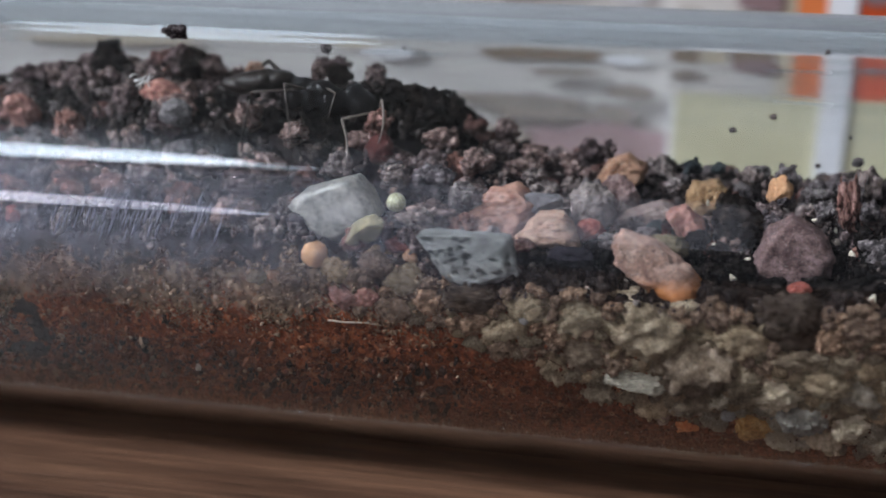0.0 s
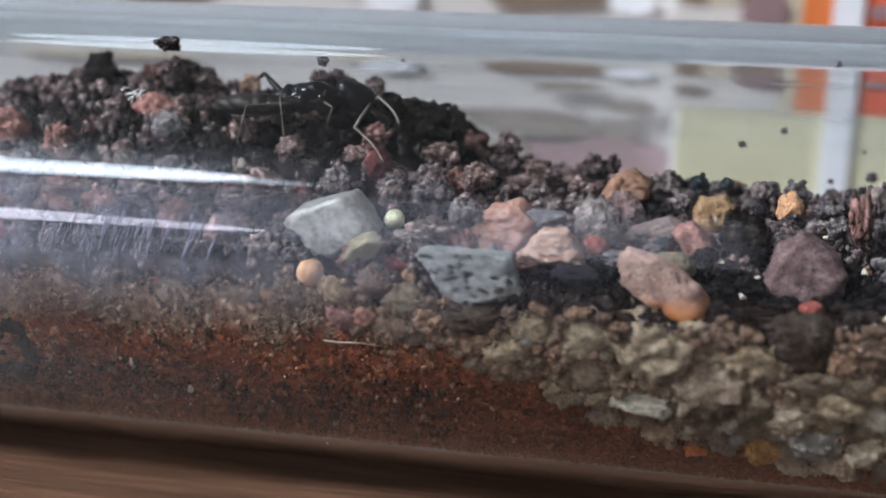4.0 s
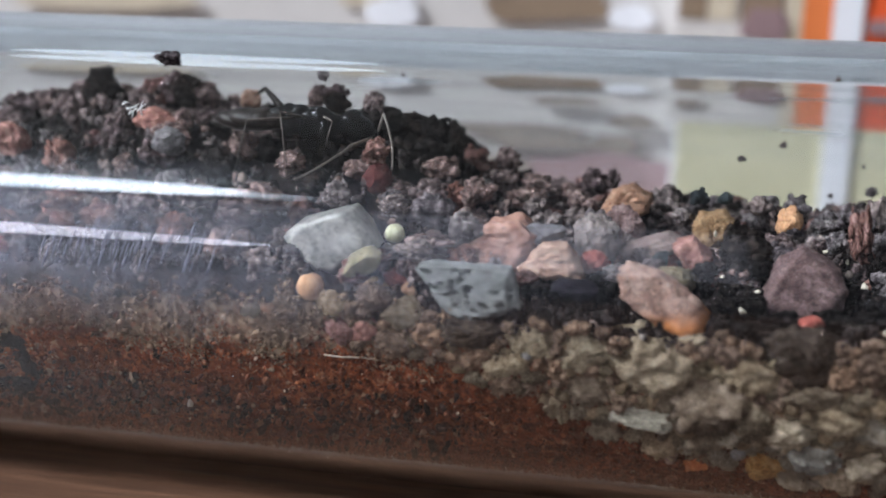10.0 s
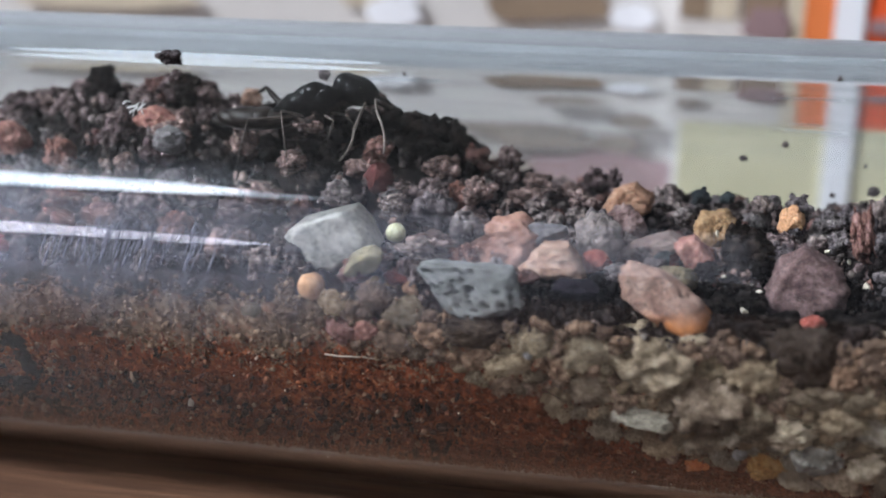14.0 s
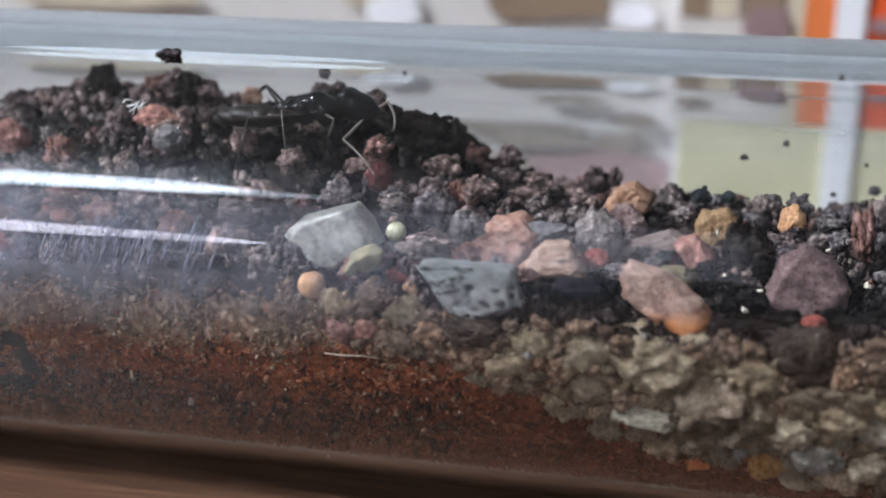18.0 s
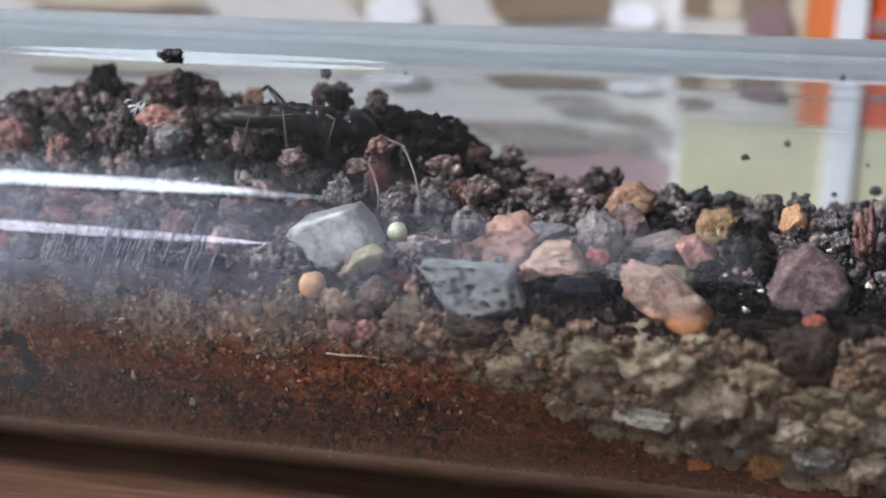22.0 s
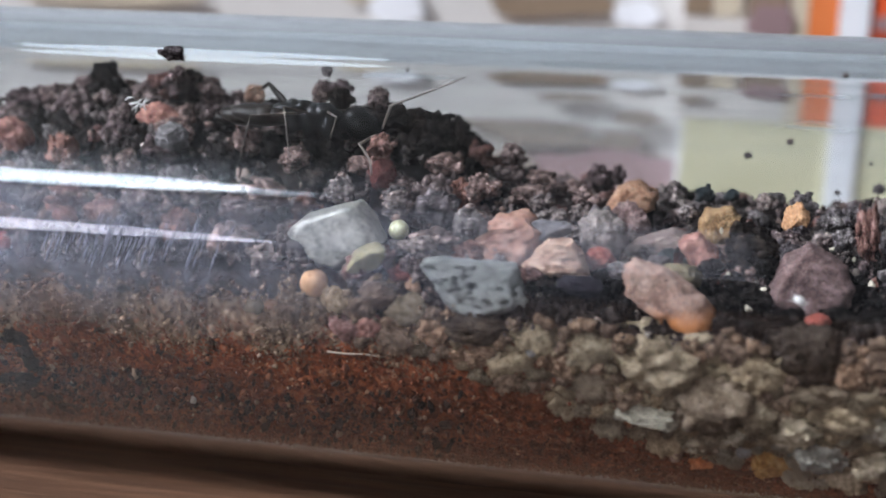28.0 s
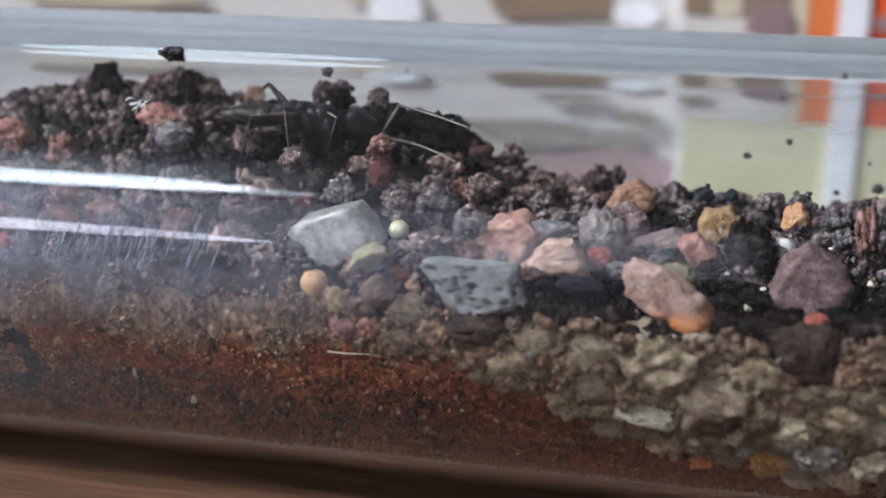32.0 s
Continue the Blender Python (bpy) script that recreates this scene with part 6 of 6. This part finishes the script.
mesosoma = ant_part("mesosoma", [((-0.8, 0, -0.12), (0.85, 0.58, 0.50), -12), ((-0.3, 0, 0.12), (0.75, 0.60, 0.52), -6), ((0.15, 0, 0.16), (0.72, 0.62, 0.58), 0), ((0.72, 0, 0.0), (0.62, 0.54, 0.50), 10), ((1.15, 0, -0.2), (0.5, 0.34, 0.28), 10), ((0.2, 0, -0.35), (1.15, 0.55, 0.42), 0)], M_BLACK, ant, "")
head = ant_part("head", [((0.05, 0, -0.02), (1.12, 0.95, 0.74), 8), ((0.6, 0, -0.12), (0.68, 0.78, 0.60), 15), ((-0.55, 0.35, 0.10), (0.55, 0.55, 0.66), 0), ((-0.55, -0.35, 0.10), (0.55, 0.55, 0.66), 0), ((0.1, 0, -0.3), (0.95, 0.8, 0.5), 6)], M_BLACK, ant, "shiny black head")
for s in (-1, 1):
    bm = bmesh.new()
    rod(bm, [(0.0011, s * 0.00035, -0.0003), (0.0016, s * 0.00042, -0.00045), (0.0020, s * 0.00022, -0.00065), (0.0021, s * 0.00002, -0.0007)], [0.00016, 0.00017, 0.00012, 0.00003])
    part("mandible", bm, M_BROWN, head)
    part("eye", egg(bmesh.new(), (0.00035, s * 0.00085, 0.00012), (0.0002, 0.00012, 0.0002)), M_BLACK, head)


for s, spots in ((-1, COXA), (1, COXA)):
    for x, z in spots:
        part("coxa", egg(bmesh.new(), (x / 1000 - 0.00015, s * 0.0004, z / 1000 - 0.00085), (0.00042, 0.00034, 0.00062), (0, 0, 0), 0.08, 2), M_BLACK, mesosoma)


def leg(hip, knee, foot, thick=0.14, material=M_LEG):
    """A leg: femur from hip to knee, and under it the tibia from knee to foot."""
    h, k, f = (Vector(q) / 1000 for q in (hip, knee, foot))
    t = thick / 1000
    bm = bmesh.new()
    d = k - h
    rod(bm, [h, h + d * 0.25, h + d * 0.7, k], [t * 0.8, t * 1.15, t * 0.9, t * 0.6])
    femur = part("leg", bm, material, ant, "pale brown thin leg" if material is M_LEG else "dark brown thin leg")
    bm = bmesh.new()
    d = f - k
    rod(bm, [k, k + d * 0.3, k + d * 0.62, k + d * 0.8 + Vector((0.00006, 0, 0.00004)), f], [t * 0.6, t * 0.65, t * 0.5, t * 0.3, t * 0.2])
    part("tibia", bm, material, femur)


SCAPE, LASH = 2.1, 4.3


def antenna():
    bm = bmesh.new()
    rod(bm, [(0, 0, 0), (0, 0, 0.0004), (0, 0, SCAPE / 1000)], [0.00008, 0.000062, 0.000085])
    scape = part("antenna", bm, M_FEELER, ant, "pale elbowed antenna")
    bm = bmesh.new()
    n = 22
    pts, rad = [], []
    for i in range(n + 1):
        u = i / n
        pts.append((0.00025 * math.sin(u * 2.6), 0, u * LASH / 1000))
        rad.append((0.000075 if i % 2 else 0.000055) * (1 - 0.4 * u))
    rod(bm, pts, rad)
    lash = part("flagellum", bm, M_FEELER, scape)
    return scape, lash


near_scape, near_lash = antenna()
far_scape, far_lash = antenna()
leg((-0.79, -0.5, 0.68), (-3.02, -2.0, 0.62), (-3.57, -2.6, -1.93), 0.064)
leg((-0.47, -0.5, 0.70), (-1.3, -1.8, 1.09), (-0.7, -2.4, -2.46), 0.064)
leg((0.63, -0.5, 0.80), (1.48, -1.8, 0.73), (1.14, -2.2, -0.6), 0.064)
leg((-1.9, 0.6, 0.90), (-3.35, 1.8, 1.85), (-4.3, 2.9, 1.35), 0.17, M_BROWN)
leg((-0.66, 0.6, 0.80), (-1.85, 1.8, 0.75), (-2.56, 2.4, 0.06), 0.064)
leg((0.46, 0.6, 0.85), (1.13, 1.6, 0.6), (2.04, 1.8, -0.28), 0.064)


# ---- background things behind the tube ----
M_ORANGE_PRINT = plain_mat("orange_print", (0.72, 0.19, 0.05), 0.5, 0.08, 120)
M_RED_PRINT = plain_mat("red_orange_print", (0.75, 0.10, 0.02), 0.5, 0.08, 120)
M_WHITE_PRINT = plain_mat("white_card", (0.84, 0.83, 0.84), 0.55, 0.05, 120)
M_OLIVE_PRINT = plain_mat("yellow_green_print", (0.66, 0.61, 0.40), 0.5, 0.08, 90)
M_BEIGE_PRINT = plain_mat("beige_print", (0.62, 0.52, 0.38), 0.55, 0.08, 120)
M_BROWN_PRINT = plain_mat("brown_print", (0.26, 0.18, 0.115), 0.55, 0.2, 150)
M_TAUPE_PRINT = plain_mat("taupe_print", (0.30, 0.25, 0.21), 0.55, 0.15, 150)
M_ROSE_PRINT = plain_mat("rose_grey_print", (0.38, 0.26, 0.26), 0.55, 0.12, 150)
M_SAND_PRINT = plain_mat("pale_beige_print", (0.66, 0.61, 0.56), 0.55, 0.08, 150)
M_GREY_CARD = plain_mat("grey_card", (0.62, 0.58, 0.54), 0.6, 0.08, 60)

striped_box = tagged(new("striped_box"), "carton with orange and white stripes above a yellow-green band", "carton")
YB = 0.0800
XL, ZS, ZT = 0.0112, 0.0139, 0.0265
part("body", box(XL, XL + 0.07, YB, YB + 0.03, 0.0, ZT, 0.0008), M_WHITE_PRINT, striped_box, smooth=False)
part("lower_band", box(XL + 0.0005, XL + 0.0695, YB - 0.0006, YB, 0.0008, ZS), M_OLIVE_PRINT, striped_box, "yellow-green printed band", smooth=False)
part("stripe", box(0.0110, 0.0142, YB - 0.0006, YB, 0.021, ZT - 0.001), M_BROWN_PRINT, striped_box, "brown printed stripe", smooth=False)
part("stripe", box(0.0143, 0.0173, YB - 0.0006, YB, 0.021, ZT - 0.001), M_BEIGE_PRINT, striped_box, "beige printed stripe", smooth=False)
part("stripe", box(0.0179, 0.0226, YB - 0.0006, YB, 0.021, ZT - 0.001), M_BROWN_PRINT, striped_box, "brown printed stripe", smooth=False)
part("stripe", box(0.0229, 0.0246, YB - 0.0006, YB, ZS, ZT - 0.001), M_BEIGE_PRINT, striped_box, "beige printed stripe", smooth=False)
part("stripe", box(0.0247, 0.0279, YB - 0.0006, YB, ZS, ZT - 0.001), M_ORANGE_PRINT, striped_box, "orange printed stripe", smooth=False)
part("stripe", box(0.0314, 0.0379, YB - 0.0006, YB, ZS, ZT - 0.001), M_RED_PRINT, striped_box, "red-orange printed stripe", smooth=False)
part("stripe", box(0.0280, 0.0311, YB - 0.0012, YB, 0.001, ZT - 0.001), M_WHITE_PRINT, striped_box, "white printed stripe", smooth=False)
pale_box = tagged(new("pale_box"), "pale grey carton with brown blotches standing on the table", "carton")
part("body", box(-0.16, 0.0117, YB + 0.006, YB + 0.05, 0.0, 0.0255, 0.0008), M_GREY_CARD, pale_box, smooth=False)


def blotch(cx, cz, w, h, seed, material, owner=None, yf=None):
    """A printed patch with an uneven outline."""
    bm = bmesh.new()
    n = 40
    ring = []
    for k in range(n):
        a = 2 * math.pi * k / n
        q = 1 + 0.35 * noise.noise(Vector((math.cos(a) * 1.6 + seed, math.sin(a) * 1.6, seed * 3.1)))
        ring.append(bm.verts.new((cx + w * q * math.cos(a), yf or YB + 0.0054, cz + h * q * math.sin(a))))
    f = bm.faces.new(ring)
    made_ = bmesh.ops.extrude_face_region(bm, geom=[f])["geom"]
    for v in made_:
        if isinstance(v, bmesh.types.BMVert):
            v.co.y += 0.0006
    bmesh.ops.recalc_face_normals(bm, faces=bm.faces[:])
    part("printed_blotch", bm, material, owner or pale_box, smooth=False)


blotch(-0.0053, 0.0218, 0.0075, 0.0023, 8, M_BROWN_PRINT, None, YB + 0.00525)
blotch(-0.0279, 0.0223, 0.0035, 0.0014, 11, M_BEIGE_PRINT, None, YB + 0.00510)
blotch(0.0056, 0.0207, 0.0027, 0.0016, 15, M_WHITE_PRINT, None, YB + 0.00495)
blotch(-0.0236, 0.0204, 0.0035, 0.0021, 3, M_WHITE_PRINT, None, YB + 0.00480)
blotch(-0.0613, 0.0207, 0.0117, 0.0012, 13, M_BEIGE_PRINT, None, YB + 0.00465)
blotch(-0.0066, 0.0102, 0.0084, 0.0017, 12, M_TAUPE_PRINT, None, YB + 0.00450)
blotch(0.0046, 0.0088, 0.0033, 0.0017, 2, M_TAUPE_PRINT, None, YB + 0.00435)
blotch(-0.0044, 0.0081, 0.0063, 0.0011, 8, M_TAUPE_PRINT, None, YB + 0.00420)
blotch(0.0027, 0.0037, 0.0098, 0.0032, 6, M_ROSE_PRINT, None, YB + 0.00405)
blotch(-0.0019, 0.0168, 0.0041, 0.0010, 14, M_TAUPE_PRINT, None, YB + 0.00390)
blotch(0.0065, 0.0130, 0.0030, 0.0015, 15, M_TAUPE_PRINT, None, YB + 0.00375)
blotch(-0.0100, 0.0039, 0.0043, 0.0021, 13, M_TAUPE_PRINT, None, YB + 0.00360)
M_PURPLE_PRINT = plain_mat("purple_brown_print", (0.30, 0.19, 0.19), 0.55, 0.15, 150)
part("stripe", box(0.0107, 0.0230, YB - 0.0006, YB, ZS + 0.0002, 0.0208), M_SAND_PRINT, striped_box, "pale beige printed field", smooth=False)
blotch(0.0208, 0.0206, 0.0028, 0.0020, 2, M_PURPLE_PRINT, striped_box, YB - 0.0011)
blotch(0.0127, 0.0178, 0.0017, 0.0013, 8, M_TAUPE_PRINT, striped_box, YB - 0.0011)
blotch(0.0336, 0.0209, 0.0021, 0.0010, 8, M_PURPLE_PRINT, striped_box, YB - 0.0011)

window_frame = tagged(new("window"), "bright window with two panes in the south wall", "window", kind="structure")
M_FRAME = plain_mat("window_frame", (0.5, 0.5, 0.5), 0.5, 0.05, 8)
for z0, z1 in ((1.25, 1.30), (1.74, 1.79), (0.24, 0.29), (0.57, 0.62)):
    part("frame_bar", box(-2.17, -0.68, -2.2, -2.18, z0, z1), M_FRAME, window_frame, smooth=False)
for z0, z1 in ((0.29, 0.57), (1.30, 1.74)):
    part("pane", box(-2.17, -0.68, -2.198, -2.193, z0, z1), M_GLASS, window_frame, smooth=False)
# unseen fixture given to the added key light
panel = tagged(new("ceiling_light"), "unseen square fixture for the added key light", "ceiling light")
part("body", box(-1.98, -1.46, -1.21, -0.69, 1.885, 1.9, 0.004), M_CEIL, panel, smooth=False)
batten = tagged(new("ceiling_light"), "white ceiling batten lamp", "ceiling light")
part("body", box(-1.38, -0.52, 0.9, 1.0, 1.86, 1.9, 0.004), M_CEIL, batten, smooth=False)


# ---- movement ----
mite = tagged(new("mite"), "tiny whitish mite crawling inside the glass", "mite")
part("body", egg(bmesh.new(), (0, 0, 0), (0.00012, 0.00026, 0.00018), (0, 0, 0), 0.1, 3), M_MITE, mite)
for s in (-1, 1):
    for q in (-0.00012, -0.00002, 0.00008):
        bm = bmesh.new()
        rod(bm, [(0, 0, q), (0.00008, s * 0.00033, q * 1.4), (-0.00010, s * 0.00042, q * 1.8)], [0.00003, 0.000022, 0.000012], 5)
        part("leg", bm, M_MITE, mite)


def filled(rows):
    """Rows with turns of under 80 degrees from one to the next."""
    out = [rows[0]]
    for t, m in rows[1:]:
        t0, m0 = out[-1]
        k = int(math.degrees(m0.to_quaternion().rotation_difference(m.to_quaternion()).angle) // 80) + 1
        for i in range(1, k):
            u = i / k
            out.append((t0 + (t - t0) * u, Matrix.LocRotScale(m0.translation.lerp(m.translation, u), m0.to_quaternion().slerp(m.to_quaternion(), u), None)))
        out.append((t, m))
    return out


def blend(a, b, u):
    return tuple(p + (q - p) * u for p, q in zip(a, b))


def aimed(dx, dz, length, side):
    """The direction of a stick whose flat run is known: what is missing goes towards side (-1: the camera)."""
    d = math.hypot(dx, dz)
    if d > length * 0.98:
        dx, dz, d = dx * length * 0.98 / d, dz * length * 0.98 / d, length * 0.98
    return Vector((dx, side * math.sqrt(length**2 - d**2), dz)).normalized()


HEAD_LIFT = [(0, 0), (1, 0), (2, 0), (2.5, 0.1), (3, 0.85), (3.5, 0.7), (4.2, 0.4), (5.5, 0.05), (7, 0), (9, 0.12), (10, 0.05), (12.5, 0.1), (13, 0.5), (13.5, 0.65), (14, 0.95), (14.5, 1.1), (15.5, 1.1), (16.5, 0.95), (17, 0.85), (17.5, 0.45), (18, 0.55), (18.5, 0.55), (19, 0.98), (19.5, 1.05), (20, 0.7), (20.5, 0.4), (21, 0.12), (21.5, 0), (25, 0), (28, 0.03), (32, 0)]
# low and raised: x, z in millimetres and lean
HEAD_LOW, HEAD_HIGH = (2.40, 0.05, 28), (2.12, 2.22, 4)
CHEST_LOW, CHEST_HIGH = (0.15, 0.45, 8), (-0.21, 1.71, -12)
GASTER_UP = [(0, 0.5), (1.0, 0.5), (1.5, 0.3), (2.0, 0.0), (14.0, 0.0), (14.5, 0.15), (16.5, 0.1), (20.0, 0.0), (32.0, 0.0)]
# seconds; near elbow x z, near tip x z, far elbow x z, far tip x z
FEEL = [
        (0, 1.88, -0.55, 3.01, -2.25, 3.88, 0.42, 4.56, -1.06),
        (0.5, 2.03, -0.67, 3.12, -2.32, 3.97, 0.27, 4.64, -1.17),
        (1, 3.70, -2.02, 5.17, -1.09, 4.11, 0.62, 4.87, -1.02),
        (1.5, 3.12, -1.20, 4.65, -1.54, 4.10, 0.96, 5.07, -0.46),
        (2, 1.67, -1.72, 4.22, -2.69, 4.19, 0.53, 5.28, -1.10),
        (2.5, 2.90, -1.53, 6.36, -1.54, 4.18, 0.57, 5.15, -0.64),
        (3, 2.67, 0.70, 2.02, -1.02, 1.79, 2.92, 4.15, 3.26),
        (3.5, 2.45, 0.23, 5.13, -0.39, 2.87, 1.71, 5.12, 0.78),
        (5.5, 4.40, -0.02, 4.99, -1.89, 4.39, 0.82, 5.90, 0.27),
        (6, 3.67, -0.16, 0.79, -1.55, 4.40, 0.42, 5.29, -1.43),
        (6.5, 4.40, 0.23, 1.14, -1.85, 4.97, -0.16, 5.52, -2.46),
        (7, 2.82, -1.99, 5.20, -3.66, 4.28, 0.63, 6.44, -0.64),
        (7.5, 3.25, -1.95, 5.39, -2.90, 4.40, 0.44, 7.92, -0.71),
        (8, 3.34, -1.30, 6.38, -2.41, 4.19, 0.43, 7.93, -0.84),
        (8.5, 3.11, -0.06, 4.85, -1.24, 4.18, 1.03, 7.66, 1.48),
        (9, 2.68, -0.49, 2.02, -1.38, 4.19, 0.43, 5.27, -0.35),
        (9.5, 0.49, -1.31, 2.03, -3.38, 3.84, 1.06, 5.33, -1.04),
        (10, 2.67, -0.29, 0.83, -1.41, 3.96, 1.11, 5.15, -1.01),
        (10.5, 1.58, -1.39, 4.38, -2.47, 4.16, 1.47, 6.09, 0.82),
        (11, 2.00, -0.93, 4.71, -2.44, 4.15, 1.27, 6.09, 0.54),
        (11.5, 0.25, 0.55, 2.96, -0.07, 4.16, 1.27, 5.88, 0.53),
        (12, 0.44, -0.58, 2.95, -2.20, 3.92, 1.48, 5.64, 0.52),
        (12.5, 0.88, -0.77, 2.64, -2.61, 3.92, 1.47, 5.42, 0.72),
        (13, 3.06, -1.08, 5.36, -1.17, 2.17, 2.90, 4.63, 2.03),
        (13.5, 3.06, -1.50, 4.95, -2.76, 3.04, 2.46, 5.06, 1.45),
        (14, 2.18, -0.07, 2.62, -0.68, 3.61, 1.25, 4.83, -0.23),
        (14.5, 2.40, -0.29, 2.62, -0.91, 3.77, 2.34, 4.63, 1.57),
        (16.5, 2.61, 0.79, 4.57, -0.58, 3.34, 2.06, 5.48, 1.22),
        (17, 3.61, 0.54, 6.58, -0.31, 3.34, 2.45, 5.23, 1.23),
        (17.5, -0.68, 0.72, 2.05, -1.69, 4.37, 1.04, 5.52, -1.24),
        (18, 1.73, -0.37, 4.13, -1.51, 4.18, 1.63, 5.30, 0.86),
        (18.5, 1.95, -0.14, 4.87, -1.55, 4.19, 1.83, 5.31, 1.15),
        (19, 2.80, 0.93, 4.86, 1.44, 3.05, 2.74, 6.02, 2.70),
        (19.5, 3.01, 0.96, 4.73, 0.42, 3.42, 2.41, 4.50, 1.44),
        (20, 3.63, -0.31, 3.85, -0.64, 3.84, 0.95, 5.01, -0.45),
        (20.5, 0.80, 0.80, 3.74, -2.79, 2.97, 0.98, 4.27, 0.21),
        (21, 2.53, -0.20, 0.74, -1.32, 4.56, 0.03, 5.89, -2.65),
        (21.5, 0.78, -0.19, 1.75, -2.36, 2.97, -0.71, 2.84, -2.08),
        (22, 3.40, -1.33, 4.72, -2.75, 4.82, -0.53, 6.32, -2.66),
        (22.5, 0.76, 0.00, 3.04, -2.69, 4.00, 1.62, 7.47, 1.98),
        (23, 1.84, -0.61, 2.94, -2.04, 3.82, 1.37, 7.48, 0.89),
        (23.5, 2.05, -0.60, 2.93, -1.61, 3.99, 1.38, 7.87, 1.96),
        (24, 4.00, -0.09, 7.09, -1.01, 4.63, 0.98, 6.13, 0.02),
        (24.5, 3.91, -1.14, 5.22, -2.43, 3.97, 0.95, 5.27, 0.19),
        (25, 4.94, -0.83, 7.72, -0.93, 3.33, 1.54, 4.84, 0.79),
        (25.5, 3.34, -0.35, 4.64, -1.12, 1.47, 1.97, 2.97, 3.17),
        (27.5, 3.96, -1.19, 6.22, -2.84, 4.58, 0.85, 8.30, -0.62),
        (28, 2.88, -0.42, 4.40, -1.18, 4.03, 1.30, 8.54, 3.11),
        (28.5, 5.16, 0.70, 7.84, 1.36, 3.95, 1.46, 8.75, 3.08),
        (29, 5.32, -0.26, 8.21, -0.73, 3.92, 1.74, 6.46, 2.26),
        (29.5, 5.30, 0.00, 8.19, 0.03, 4.26, 1.19, 7.53, 1.14),
        (30, 4.68, 0.82, 7.96, 0.78, 4.33, 1.51, 8.54, 2.26),
        (30.5, 4.71, -0.34, 7.99, -0.42, 4.34, 1.39, 8.34, 1.98),
        (31, 4.71, 0.98, 8.28, 0.61, 4.36, 1.37, 8.24, 2.20),
        (31.5, 5.33, -0.10, 8.05, -0.13, 4.28, 1.30, 7.42, 1.28),
        (32, 5.25, -0.45, 8.06, -0.76, 4.37, 1.33, 8.28, 0.54),
]
# seconds, place along the tube, angle up the glass
CRAWL = [(0, 25.25, -40.6), (15, 24.09, -27.2), (17, 22.98, -22.8), (18, 22.20, -20.2), (18.5, 21.81, -18.3), (19, 21.48, -17.0), (19.5, 21.25, -15.7), (20, 21.02, -14.8), (20.5, 20.82, -13.3), (21, 20.58, -11.8), (22, 19.97, -8.1), (23, 19.50, -4.7), (24, 19.29, -1.5), (24.5, 19.35, -0.8), (25, 19.07, 0.3), (25.5, 18.79, 1.0), (27.5, 17.82, 8.3), (28, 17.66, 10.1), (28.5, 17.69, 11.3), (29, 17.96, 13.9), (29.5, 17.90, 15.2), (30, 18.06, 17.2), (30.5, 17.75, 19.6), (31, 17.42, 21.7), (32, 16.96, 22.2)]


def lifted(t):
    return float(np.interp(t, [q[0] for q in HEAD_LIFT], [q[1] for q in HEAD_LIFT]))


def motions():
    times = sorted({q[0] for q in HEAD_LIFT} | {q[0] for q in FEEL})
    heads = {}
    for ob, low, high in ((head, HEAD_LOW, HEAD_HIGH), (mesosoma, CHEST_LOW, CHEST_HIGH)):
        rows = []
        for t in times:
            x, z, lean = blend(low, high, lifted(t))
            m = pose(x / 1000, 0, z / 1000, 0, lean, 0)
            rows.append((t, m))
            if ob is head:
                heads[t] = m
        walk(ob, rows)
    p = petiole.matrix_basis.copy()
    walk(petiole, [(t, p @ pose(0.0002 * lifted(t), 0, 0.0004 * lifted(t), 0, -26 * lifted(t), 0)) for t in times])
    g = gaster.matrix_basis.copy()
    walk(gaster, [(t, g @ pose(0, 0, u / 1000, 0, -14 * u, 0)) for t, u in GASTER_UP])
    for scape, lash, side, col in ((near_scape, near_lash, -1, 1), (far_scape, far_lash, 1, 5)):
        rows, bends = [], []
        for row in FEEL:
            t, (ex, ez, tx, tz) = row[0], row[col:col + 4]
            base = heads[t] @ Vector((0.0009, side * 0.00045, 0.0001))
            d1 = aimed(ex - base.x * 1000, ez - base.z * 1000, SCAPE, -1)
            elbow = base * 1000 + d1 * SCAPE
            d2 = aimed(tx - elbow.x, tz - elbow.z, LASH, -1)
            q1 = d1.to_track_quat("Z", "Y")
            q2 = q1.inverted() @ d2.to_track_quat("Z", "Y")
            rows.append((t, Matrix.LocRotScale(base, q1, None)))
            bends.append((t, Matrix.LocRotScale(Vector((0, 0, SCAPE / 1000)), q2, None)))
        walk(scape, filled(rows))
        walk(lash, filled(bends))
    rows = []
    for t, x, a in CRAWL:
        r = RI - 0.00013
        rows.append((t, Matrix.Translation((x / 1000, -r * math.cos(radians(a)), RO + r * math.sin(radians(a)))) @ pose(0, 0, 0, 0, 0, 90) @ pose(0, 0, 0, 0, 0, 0) @ Matrix.Rotation(radians(a), 4, (0, 1, 0)) @ pose(0, 0, 0, 25, 0, 0)))
    walk(mite, rows)


motions()
